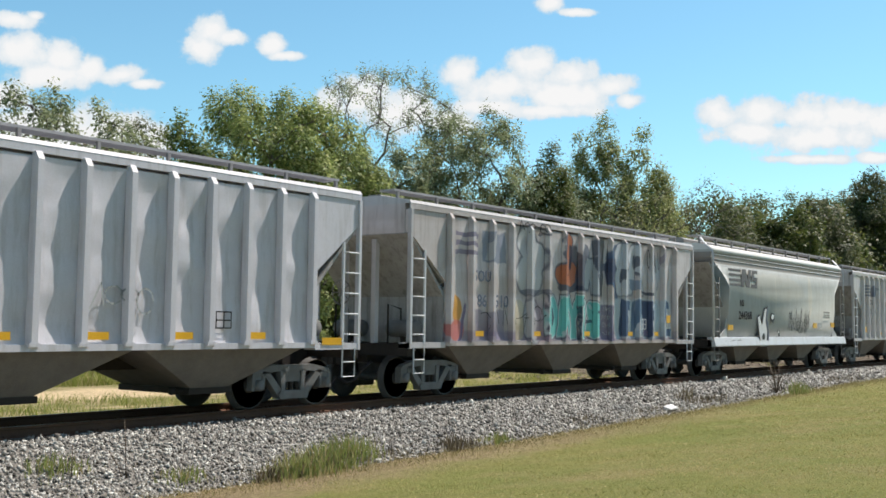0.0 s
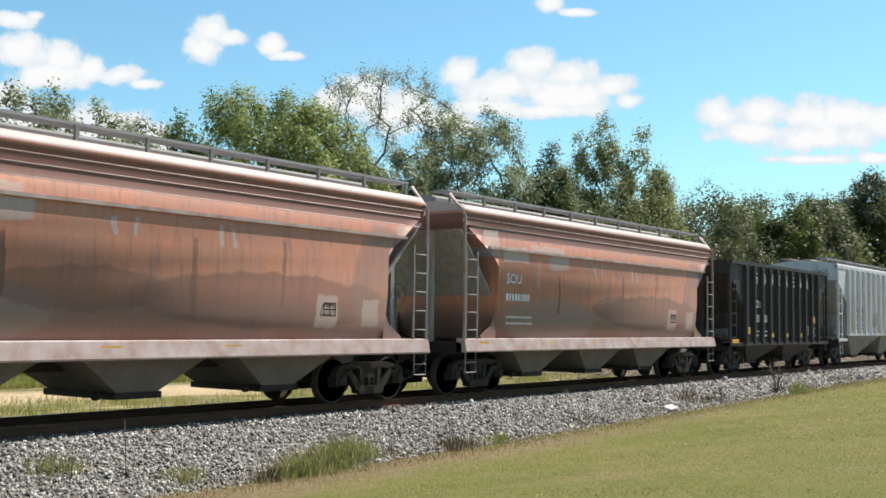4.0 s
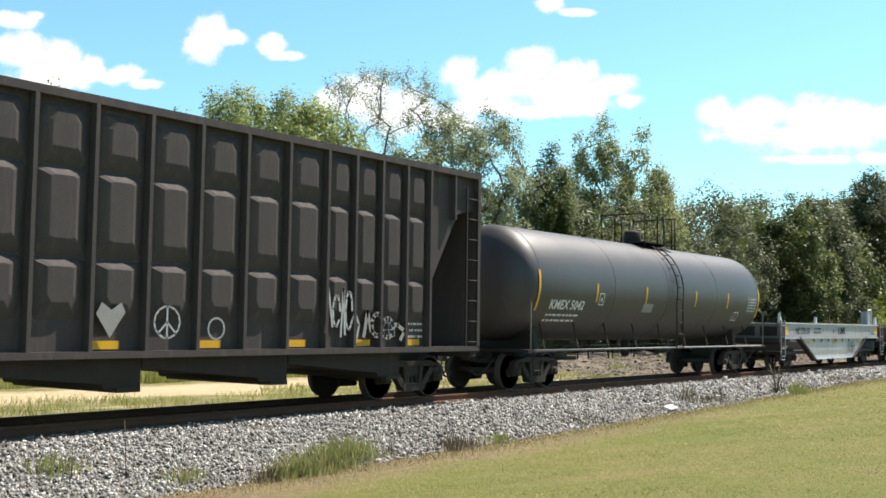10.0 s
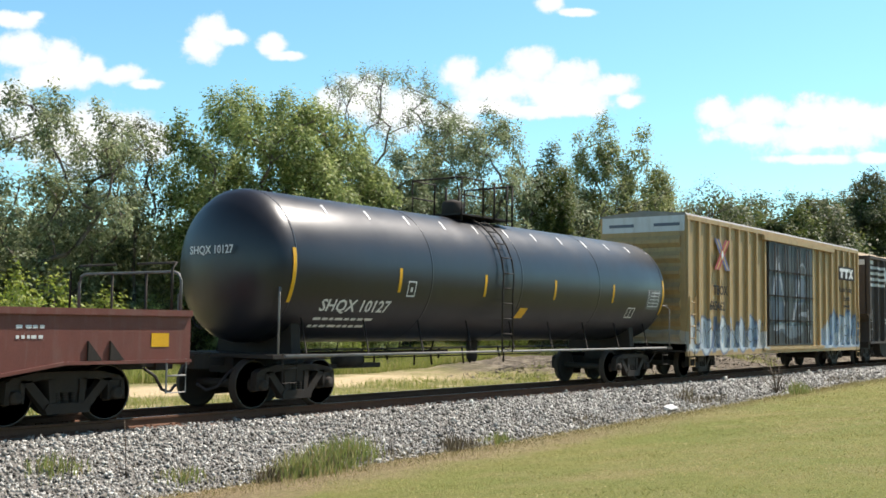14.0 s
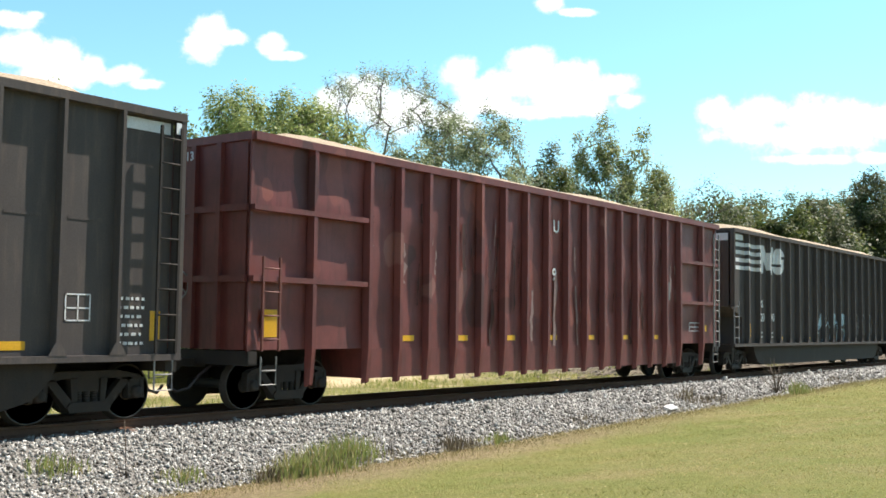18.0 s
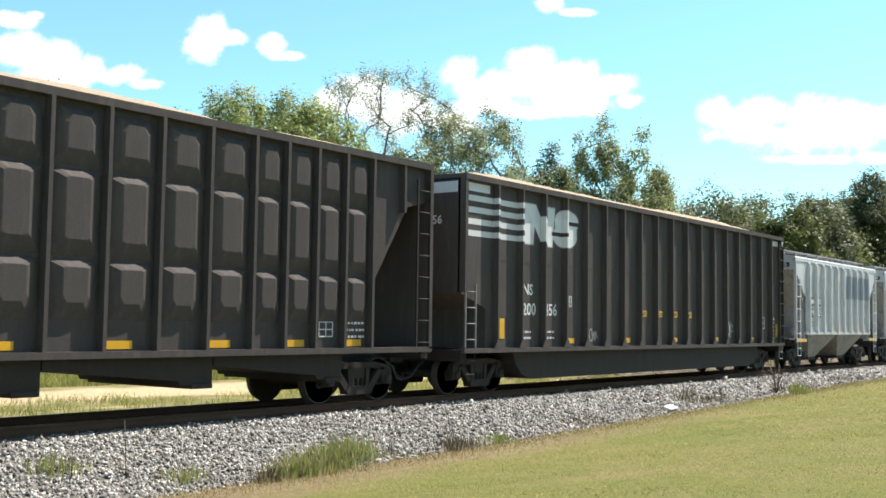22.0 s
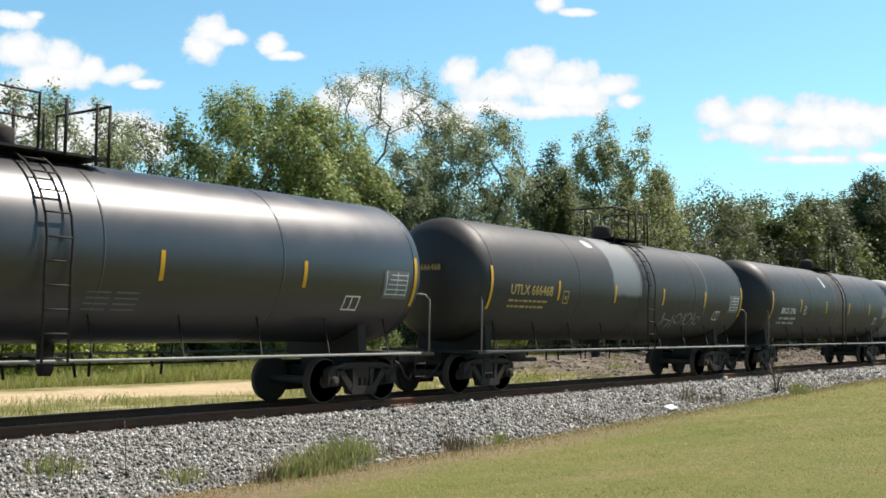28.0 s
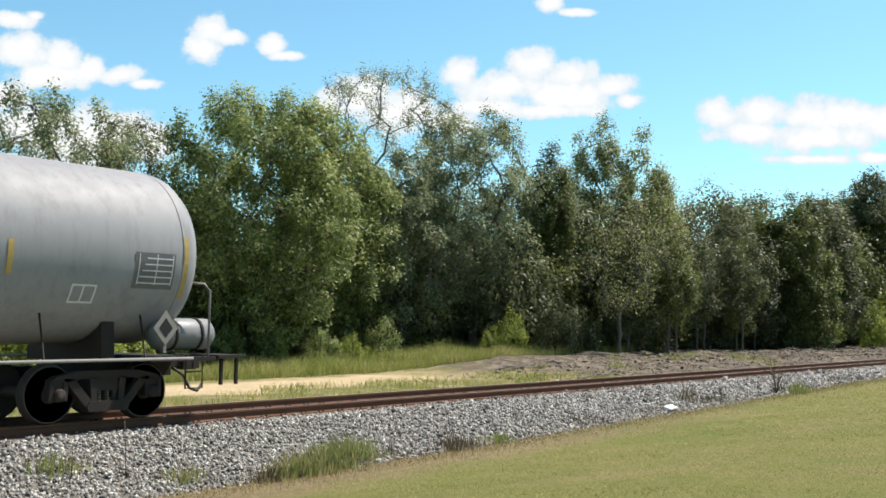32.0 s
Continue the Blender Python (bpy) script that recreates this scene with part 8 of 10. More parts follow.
tank_marks(a, c, "KMEX 5042", -6.98, 2.06, 0.36, "white_mark")
part("data_plate", shell_patch(Solid(), -1.75, -1.10, 2.05, 2.3, TR, TZ, 2), M["plate_grey"], car)

# 12 and 13
car, h = steel_flat(192.71, 207.0, "grey steel coil wagon with fish-belly sides and dark lettering")
scrawl(car, 1.3, 0.55, 1.1, 0.6, -1.464, "black_spray", 127, 12, 0.016)
brown_flat(207.6, 225.2, "low red-brown flat wagon with white number")

# 14
car, h, a, c, mid = tank_car(227.63, 243.36, tank_coat("glossy black tank paint", (0.010, 0.011, 0.017), 0.38, 0.65), "glossy black tank wagon with white number", lad=-0.9, lifting=True)
tank_marks(a, c, "SHQX 10127", -7.09, 1.86, 0.38, "white_mark")
letters("lettering", "SHQX 10127", 0.22, M["white_mark"], car, a - 0.775, 0.55, 2.9, face=0)
part("placard", shell_patch(Solid(), -0.1, 0.25, 1.8, 2.05, TR, TZ, 2, 0.08), M["yellow_mark"], car)

# 15
car, h = box_car(245.02, 263.55, "yellow boxcar with dark doors and blue graffiti along the bottom")
scrawl(car, h - 3.6, 1.0, 3.4, 1.05, -1.575, "black_spray", 156, 6, 0.032)
scrawl(car, -h + 0.4, 0.95, 6.2, 1.0, -1.575, "black_spray", 157, 11, 0.03)
scrawl(car, h - 0.75, 1.75, 0.4, 0.7, -1.575, "black_spray", 153, 3, 0.03)
part("end_lettering", Solid().box(-h - 0.03, -h - 0.022, -1.3, -0.4, 4.85, 4.95).box(-h - 0.03, -h - 0.022, 0.3, 1.2, 4.85, 4.95), M["faded_blue"], car)

# 16 to 20
bathtub_gondola(265.10, 285.67, "200143", "black high-sided wood-chip gondola heaped with pale chips")
red_gondola(287.26, 308.22, "rusty red wood-chip gondola with scraped sides, heaped with chips")
car, h, xs = bathtub_gondola(309.49, 330.0, "200190", "black high-sided wood-chip gondola with pale blue graffiti")
for x, w in ((-0.9, 1.3), (0.75, 0.9), (1.75, 1.3)):
    part("graffiti_patch", Solid().prism_y([(x - 0.1, 1.75), (x + 0.3, 2.25), (x + w * 0.5, 2.3), (x + w * 0.7, 2.25), (x + w * 0.62, 1.85), (x + w * 0.3, 1.72)], -1.457, -1.453), M["pale_blue"], car)
scrawl(car, -1.4, 1.15, 4.4, 1.1, -1.458, "pale_blue", 181, 9, 0.06)
for q in range(3):
    scrawl(car, xs[12 + q] + 0.22, 1.35, 0.72, 0.75, -1.458, "chalk", 182 + q, 7, 0.022)
    ring = Solid()
    ribbon(ring, [(xs[12 + q] + 0.58 + 0.42 * math.cos(t * 0.3), 1.75 + 0.55 * math.sin(t * 0.3)) for t in range(1, 10)], 0.03, lambda z: -1.458)
    part("graffiti_tag", ring, M["chalk"], car)
scrawl(car, h - 0.95, 2.6, 0.7, 1.6, -1.458, "white_mark", 183, 5, 0.04)
car, h, xs = panel_gondola(331.54, 353.25, "198714", "black wood-chip gondola with pressed panels, heaped with chips", first=1.95, logo=1.26)
mark(car, xs[0] + 0.1, xs[0] + 0.6, 1.5, 1.75, -1.49)
car, h, xs = bathtub_gondola(354.47, 375.15, "200456", "black wood-chip gondola with yellow load plates, heaped with chips", plates="yellow_mark")
scrawl(car, xs[13] + 0.2, 1.3, 0.6, 0.6, -1.456, "chalk", 201, 4, 0.05)
scrawl(car, xs[4] + 0.2, 1.2, 0.6, 0.4, -1.456, "chalk", 202, 4, 0.04)

# 21 to 24
for k, (s0, s1, num) in enumerate(((376.67, 387.86, "19125"), (389.5, 400.7, "19018"), (402.33, 413.63, "19289"), (415.22, 426.42, "19144"))):
    PN = surface("off-white paint with a grey painted-out patch", (0.60, 0.592, 0.600), (0.53, 0.515, 0.51), 0.5, streak=(0.329, 0.283, 0.231), streak_amount=0.35, bump=0.05, grain_mix=0.05, paint=[(2, 2.5, 3.45, 1.85, 0.5, (0.280, 0.299, 0.354), 0.8)])
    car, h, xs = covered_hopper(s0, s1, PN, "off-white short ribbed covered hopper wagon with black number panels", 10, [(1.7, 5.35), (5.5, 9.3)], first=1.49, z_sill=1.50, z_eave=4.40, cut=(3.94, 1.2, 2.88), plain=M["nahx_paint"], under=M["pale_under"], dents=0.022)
    set_space(PN, car)
    for w, x, z, wd in (("NA", xs[0] + 0.14, 2.56, 0.54), ("HX", xs[1] + 0.06, 2.56, 0.54), (num[:2], xs[0] + 0.16, 2.10, 0.40), (num[2:], xs[1] + 0.06, 2.10, 0.58)):
        mark(car, x, x + wd, z, z + 0.34, -1.545, "dark_mark", "number_panel")
        letters("lettering", w, 0.36, M["white_mark"], car, x + 0.06, -1.552, z + 0.05)
    for q in (3, 4, 6, 7):
        mark(car, xs[q] + 0.14, xs[q] + 0.5, 1.55, 1.66, -1.548)
    for e in (-1, 1):
        mark(car, e * (h - 0.6) - 0.5, e * (h - 0.6) + 0.5, 1.12, 1.22, -1.557)
    data_box(car, xs[8] + 0.2, 1.85, -1.545, 0.34, 0.28, "dark_mark")
    stencil_bars(car, xs[0] + 0.16, 1.7, 0.4, 0.28, -1.545, 2, "faded_blue", 211)
    stencil_bars(car, xs[8] + 0.15, 2.4, 0.5, 0.4, -1.545, 4, "faded_blue", 212)
    part("end_number_panel", Solid().box(-h - 0.008, -h - 0.002, -1.3, -0.2, 4.05, 4.22), M["dark_mark"], car)
    letters("lettering", "NAHX " + num, 0.17, M["white_mark"], car, -h - 0.011, -0.25, 4.08, face=0)

# 25 to 28
car, h, a, c, mid = tank_car(429.08, 444.70, tank_coat("black tank paint, dulled", (0.016, 0.016, 0.020), 0.40, 1.0), "black tank wagon with white number and yellow reflectors", lad=-1.0, places=(0, 0.186, 0.376, 0.572, 0.786, 1))
tank_marks(a, c, "BRCX 3064", -6.86, 2.18, 0.31, "white_mark")
letters("lettering", "BRCX 3064", 0.22, M["white_mark"], car, a - 0.775, 0.55, 2.9, face=0)
for q in (0, 1):
    s_ = Solid()
    for k in range(4):
        shell_patch(s_, -0.35 + 0.55 * q, 0.1 + 0.55 * q, 1.78 + 0.09 * k, 1.805 + 0.09 * k, TR, TZ, 1)
    part("small_lettering", s_, M["panel_grey"], car)
PT = surface("charcoal tank paint with a repainted band", (0.027, 0.0245, 0.0235), (0.034, 0.0305, 0.0285), 0.55, spec=0.5, streak=(0.05, 0.043, 0.036), streak_amount=0.4, bump=0.03, paint=[(1, -0.95, 3.45, 0.85, 0.95, (0.19, 0.20, 0.205), 0.9), (0, -2.4, 3.9, 0.2, 0.12, (0.5, 0.5, 0.5), 0.9), (2, 4.6, 3.2, 0.05, 1.2, (0.13, 0.12, 0.11), 0.7)])
car, h, a, c, mid = tank_car(447.6, 463.05, PT, "weathered charcoal tank wagon with a repainted grey band", lad=0.4)
set_space(PT, car)
tank_marks(a, c, "UTLX 666468", -7.05, 2.38, 0.34, "gold_mark")
letters("lettering", "UTLX 666468", 0.20, M["gold_mark"], car, a - 0.775, 0.6, 2.9, face=0)
scrawl(car, 1.6, 1.6, 2.9, 0.5, lambda z: -math.sqrt(max(0.01, 1.508 ** 2 - (z - 2.72) ** 2)), "tank_scrawl" if "tank_scrawl" in M else "chalk", 261, 8, 0.025)
PT = surface("dark tank paint with a rusty spill band", (0.015, 0.0142, 0.0148), (0.021, 0.0195, 0.0195), 0.56, spec=0.6, streak=(0.05, 0.043, 0.036), streak_amount=0.4, bump=0.03, paint=[(1, 0.15, 3.1, 0.75, 1.4, (0.060, 0.040, 0.032), 0.85), (0, 2.0, 3.6, 2.6, 0.5, (0.055, 0.042, 0.036), 0.5), (0, -1.55, 3.55, 0.12, 0.22, (0.55, 0.55, 0.55), 0.9)])
car, h, a, c, mid = tank_car(466.2, 482.0, PT, "dark grey tank wagon with brown-stained middle band", lad=0.45)
set_space(PT, car)
tank_marks(a, c, "BRCX 1296", -7.0, 2.2, 0.32, "white_mark", small=("LD LMT  209300 LB    95 060 KG", "LT WT     76520 LB    34 700 KG"))
letters("lettering", "BRCX 1296", 0.22, M["white_mark"], car, a - 0.775, 0.55, 2.9, face=0)
PT = surface("light grey tank paint", (0.305, 0.308, 0.322), (0.265, 0.266, 0.275), 0.62, spec=0.5, streak=(0.09, 0.083, 0.08), streak_amount=0.3, bump=0.03, grain_mix=0.06, paint=[(1, -2.40, 3.42, 0.24, 0.07, (0.06, 0.06, 0.065), 0.85, -0.6), (1, -2.32, 3.30, 0.22, 0.025, (0.5, 0.5, 0.5), 0.8), (1, -2.22, 2.95, 0.13, 0.36, (0.03, 0.03, 0.032), 0.88, -0.30), (1, -2.32, 2.2, 0.04, 0.4, (0.12, 0.12, 0.12), 0.6, 0.4), (3, -0.35, 3.0, 0.35, 1.3, (0.13, 0.13, 0.135), 0.55), (1, 0.10, 2.7, 0.07, 1.3, (0.10, 0.10, 0.10), 0.55), (3, 0.62, 2.2, 0.16, 0.65, (0.08, 0.08, 0.08), 0.7), (3, 2.1, 3.9, 0.5, 0.25, (0.18, 0.16, 0.13), 0.5), (2, 0, 4.22, 12, 0.05, (0.55, 0.52, 0.47), 0.6)])
car, h, a, c, mid = tank_car(485.3, 501.3, PT, "light grey tank wagon with a dirty top, last of the train", lad=-0.7, marks="gold_mark")
set_space(PT, car)
tank_marks(a, c, "UTLX", -7.03, 2.26, 0.38, "gold_mark")
# the last car's end: air tank, placard and step
part("air_reservoir", Solid().lathe_x([(7.55, 0.03), (7.6, 0.2), (7.68, 0.27), (8.7, 0.27), (8.78, 0.2), (8.82, 0.03)], -1.0, 1.40, 20), M["tank_light"], car, "grey air reservoir on the end platform")
for x in (7.9, 8.45):
    part("reservoir_strap", Solid().lathe_x([(x - 0.03, 0.27), (x - 0.03, 0.285), (x + 0.03, 0.285), (x + 0.03, 0.27)], -1.0, 1.40, 20), M["grime"], car)
part("placard", Solid().prism_y([(7.25, 1.5), (7.5, 1.22), (7.75, 1.5), (7.5, 1.80)], -1.46, -1.45), M["plate_grey"], car, "pale grey diamond placard")
part("placard_mark", Solid().prism_y([(7.36, 1.5), (7.5, 1.34), (7.64, 1.5), (7.5, 1.67)], -1.464, -1.46), M["dark_mark"], car)
part("placard_post", Solid().box(7.47, 7.53, -1.45, -1.40, 1.1, 1.3), M["galv"], car)
part("crossover_step", Solid().box(8.75, 9.35, -1.35, -0.6, 0.98, 1.04).box(8.85, 8.9, -1.3, -1.25, 0.52, 0.98).box(9.2, 9.25, -1.3, -1.25, 0.52, 0.98), M["grime"], car)

# ---- loose material: stones, grass ----
def bulk(name, verts, faces, *mats):
    """A mesh from arrays: verts (n, 3), faces (m, k)."""
    verts, faces = np.asarray(verts, dtype=np.float32), np.asarray(faces, dtype=np.int32)
    me = bpy.data.meshes.new(name)
    k = faces.shape[1]
    me.vertices.add(len(verts)), me.loops.add(faces.size), me.polygons.add(len(faces))
    me.vertices.foreach_set("co", verts.ravel())
    me.loops.foreach_set("vertex_index", faces.ravel())
    me.polygons.foreach_set("loop_start", np.arange(0, faces.size, k, dtype=np.int32))
    me.update(calc_edges=True)
    for m in mats:
        me.materials.append(m)
    return me


def island_material(name, stops, rough=0.8, translucent=0.0, patch=0.0, patch_scale=0.6, spec=0.3):
    """Each loose piece takes its own colour from the stops; wider patches shift them."""
    m = bpy.data.materials.new(name)
    m.use_nodes = True
    n, l = m.node_tree.nodes, m.node_tree.links
    bsdf = n["Principled BSDF"]
    geo = n.new("ShaderNodeNewGeometry")
    ramp = n.new("ShaderNodeValToRGB")
    ramp.color_ramp.elements[0].position, ramp.color_ramp.elements[0].color = stops[0][0], rgb(stops[0][1])
    ramp.color_ramp.elements[1].position, ramp.color_ramp.elements[1].color = stops[-1][0], rgb(stops[-1][1])
    for pos_, col in stops[1:-1]:
        e = ramp.color_ramp.elements.new(pos_)
        e.color = rgb(col)
    fac = geo.outputs["Random Per Island"]
    if patch:
        co, tex = n.new("ShaderNodeTexCoord"), n.new("ShaderNodeTexNoise")
        tex.inputs["Scale"].default_value, tex.inputs["Detail"].default_value = patch_scale, 3
        l.new(co.outputs["Object"], tex.inputs["Vector"])
        sub, mul, add = n.new("ShaderNodeMath"), n.new("ShaderNodeMath"), n.new("ShaderNodeMath")
        sub.operation, mul.operation, add.operation = "SUBTRACT", "MULTIPLY", "ADD"
        sub.inputs[1].default_value, mul.inputs[1].default_value = 0.5, patch * 3
        add.use_clamp = True
        l.new(tex.outputs["Fac"], sub.inputs[0]), l.new(sub.outputs[0], mul.inputs[0]), l.new(mul.outputs[0], add.inputs[0]), l.new(fac, add.inputs[1])
        fac = add.outputs[0]
    l.new(fac, ramp.inputs["Fac"])
    l.new(ramp.outputs["Color"], bsdf.inputs["Base Color"])
    bsdf.inputs["Roughness"].default_value, bsdf.inputs["Specular IOR Level"].default_value = rough, spec
    if translucent:
        tr, mixer = n.new("ShaderNodeBsdfTranslucent"), n.new("ShaderNodeMixShader")
        l.new(ramp.outputs["Color"], tr.inputs["Color"])
        mixer.inputs["Fac"].default_value = translucent
        l.new(bsdf.outputs[0], mixer.inputs[1]), l.new(tr.outputs[0], mixer.inputs[2])
        l.new(mixer.outputs[0], n["Material Output"].inputs["Surface"])
    return m


rng = np.random.default_rng(11)
M["stone"] = island_material("crushed granite", [(0.0, (0.070, 0.064, 0.058)), (0.3, (0.225, 0.213, 0.192)), (0.6, (0.385, 0.365, 0.333)), (0.8, (0.510, 0.490, 0.450)), (1.0, (0.66, 0.645, 0.60))], 0.85)
OCTA_V = np.array([(1, 0, 0), (-1, 0, 0), (0, 1, 0), (0, -1, 0), (0, 0, 1), (0, 0, -1)], dtype=float)
OCTA_F = np.array([(0, 2, 4), (2, 1, 4), (1, 3, 4), (3, 0, 4), (2, 0, 5), (1, 2, 5), (3, 1, 5), (0, 3, 5)])


def bed_height(x, y):
    """Height of the stone bank over the points."""
    t = -0.80 + 0.46 * np.clip((x - 8) / 42, 0, 1) ** 2 * (3 - 2 * np.clip((x - 8) / 42, 0, 1))
    near = np.interp(-y, [1.35, 1.75, 3.35, 3.75], [0, 1, 2, 3])
    a = np.where(near < 1, -0.17 - 0.03 * near, np.where(near < 2, -0.20 + (t + 0.22) * (near - 1), (t + 0.02) - 0.16 * (near - 2)))
    b = np.interp(y, [1.35, 1.8, 3.2, 3.8], [-0.17, -0.22, -0.65, -0.82])
    return np.where(y < 0, a, b)


def stones(name, x, y, size, label):
    n = len(x)
    v = OCTA_V[None] * rng.uniform(0.55, 1.25, (n, 6, 1)) * size[:, None, None] * rng.uniform(0.65, 1.1, (n, 1, 3))
    ang = rng.uniform(0, 2 * np.pi, (3, n))
    for k, (i, j) in enumerate(((0, 1), (1, 2), (0, 2))):
        c, s = np.cos(ang[k])[:, None], np.sin(ang[k])[:, None]
        a, b = v[:, :, i] * c - v[:, :, j] * s, v[:, :, i] * s + v[:, :, j] * c
        v[:, :, i], v[:, :, j] = a, b
    z = bed_height(x, y) + size * rng.uniform(-0.15, 0.75, n)
    v += np.stack([x, y, z], 1)[:, None, :]
    f = OCTA_F[None] + 6 * np.arange(n)[:, None, None]
    return tagged(new(name, bulk(name, v.reshape(-1, 3), f.reshape(-1, 3), M["stone"])), label, "gravel", kind="stuff")


xs_, ys_, ss_ = [], [], []
for x0, x1, dens, big in ((-3, 14, 560, 0.030), (14, 26, 520, 0.032), (26, 42, 300, 0.040), (42, 75, 130, 0.054), (75, 115, 50, 0.075)):
    n = int((x1 - x0) * 2.35 * dens)
    xs_.append(rng.uniform(x0, x1, n)), ys_.append(rng.uniform(-3.62, -1.30, n)), ss_.append(big * rng.lognormal(0, 0.28, n))
stones("ballast_stones", np.concatenate(xs_), np.concatenate(ys_), np.concatenate(ss_), "loose grey and white crushed stones on the ballast bank")
n = 9000
xb, yb = rng.uniform(-3, 60, n), rng.choice([-1, 1], n) * rng.uniform(0, 1, n)
yb = np.where(yb < 0, -1.34 + 0.45 * rng.uniform(0, 1, n), rng.uniform(1.2, 3.3, n))
inner = np.abs(((xb + 8) / 0.533) % 1 - 0.5) < 0.27
keep = (yb > 0) | inner
stones("ballast_stones", xb[keep], yb[keep], 0.03 * rng.lognormal(0, 0.3, keep.sum()), "grey crushed stones between the ties and on the far shoulder")


def blades(name, x, y, z, tall, wide, lean, material, label):
    """Upright grass blades: one bent, tapering pair of quads each."""
    n = len(x)
    a = rng.uniform(0, 2 * np.pi, n)
    side_ = np.stack([np.cos(a), np.sin(a), 0 * a], 1) * wide[:, None] / 2
    la = rng.uniform(0, 2 * np.pi, n)
    bend = np.stack([np.cos(la), np.sin(la), 0 * la], 1) * (tall * lean * rng.uniform(0.2, 1.0, n))[:, None]
    base = np.stack([x, y, z - 0.02], 1)
    up = np.zeros((n, 3))
    up[:, 2] = tall
    v = np.stack([base - side_, base + side_, base + side_ * 0.7 + up * 0.6 + bend * 0.4, base - side_ * 0.7 + up * 0.6 + bend * 0.4, base + up + bend], 1)
    q = 5 * np.arange(n)[:, None]
    f = np.concatenate([q + np.array([[0, 1, 2]]), q + np.array([[0, 2, 3]]), q + np.array([[3, 2, 4]])], 0)
    return tagged(new(name, bulk(name, v.reshape(-1, 3), f, material)), label, "grass", kind="stuff")


def ground_at(x, y):
    return np.array([ground_z(float(a), float(b)) for a, b in zip(x, y)])


M["lawn_blade"] = island_material("short sunburnt grass", [(0.0, (0.18, 0.205, 0.056)), (0.4, (0.30, 0.30, 0.09)), (0.75, (0.41, 0.365, 0.145)), (1.0, (0.56, 0.48, 0.25))], 0.7, 0.45, 0.5, 0.4)
n = 160000
u = rng.uniform(0, 1, n) ** 1.5
x = 4 + 52 * u + rng.uniform(-2, 2, n)
y = rng.uniform(-13.6, -3.7, n)
z = ground_at(x, y)
blades("lawn_grass", x, y, z, rng.uniform(0.012, 0.042, n) * (1 + 0.5 * u), rng.uniform(0.006, 0.013, n) * (1 + 1.2 * u), 2.2, M["lawn_blade"], "short mown grass, partly dried")
M["dry_blade"] = island_material("dry straw-brown grass", [(0.0, (0.20, 0.17, 0.075)), (0.5, (0.33, 0.28, 0.12)), (1.0, (0.48, 0.41, 0.22))], 0.8, 0.25)
n = 30000
x = rng.uniform(3, 60, n)
y = -3.72 + rng.normal(0, 0.36, n)
z = np.maximum(ground_at(x, y), bed_height(x, y) - 0.02)
blades("verge_grass", x, y, z, rng.uniform(0.03, 0.12, n), rng.uniform(0.006, 0.012, n), 1.2, M["dry_blade"], "dry brown grass along the foot of the ballast")
M["tall_blade"] = island_material("tall yellow-green grass", [(0.0, (0.18, 0.23, 0.05)), (0.5, (0.31, 0.35, 0.09)), (0.85, (0.44, 0.42, 0.15)), (1.0, (0.56, 0.48, 0.26))], 0.7, 0.45, 0.4, 0.3)
n = 56000
x = rng.uniform(12, 62, n)
y = 15.6 + 13.5 * rng.uniform(0, 1, n) ** 1.5
z = ground_at(x, y)
heights_ = np.array([0.65 + 0.6 * noise.noise(Vector((a * 0.5, b * 0.5, 4.0))) for a, b in zip(x, y)])
blades("tall_grass", x, y, z, heights_ * rng.uniform(0.3, 1.0, n), rng.uniform(0.014, 0.028, n), 0.9, M["tall_blade"], "tall yellow-green grass before the trees")
n = 30000
x = rng.uniform(6, 60, n)
y = 3.4 + 7.4 * rng.uniform(0, 1, n)
patchy = np.array([noise.noise(Vector((a * 0.35, b * 0.45, 9.0))) for a, b in zip(x, y)]) > np.where(x > 40, 0.28, -0.02)
x, y = x[patchy], y[patchy]
z = ground_at(x, y)
blades("weeds", x, y, z, rng.uniform(0.06, 0.34, len(x)), rng.uniform(0.012, 0.024, len(x)), 1.0, M["tall_blade"], "patchy weeds beside the sandy track")


# green and brown tufts at the foot of the ballast, each a thing
M["weed_green"] = island_material("fresh and drying weed leaves", [(0.0, (0.17, 0.22, 0.06)), (0.5, (0.30, 0.35, 0.11)), (0.8, (0.36, 0.33, 0.15)), (1.0, (0.48, 0.40, 0.22))], 0.6, 0.4)
M["weed_brown"] = island_material("withered weed stalks", [(0.0, (0.10, 0.08, 0.055)), (0.6, (0.20, 0.165, 0.105)), (1.0, (0.34, 0.28, 0.17))], 0.8, 0.2)


def tuft(x0, y0, spread_x, spread_y, tall, count, mat, label):
    x, y = x0 + rng.normal(0, spread_x, count), y0 + rng.normal(0, spread_y, count)
    z = np.maximum(ground_at(x, y), bed_height(x, y))
    dist = np.sqrt(((x - x0) / spread_x) ** 2 + ((y - y0) / spread_y) ** 2)
    ob = blades("weed_tuft", x, y, z, tall * rng.uniform(0.4, 1.0, count) * np.clip(1.2 - 0.3 * dist, 0.3, 1.1), rng.uniform(0.012, 0.028, count), 0.55, mat, label)
    ob["category"], ob["group"] = "weed", "weeds at the foot of the ballast"
    return ob


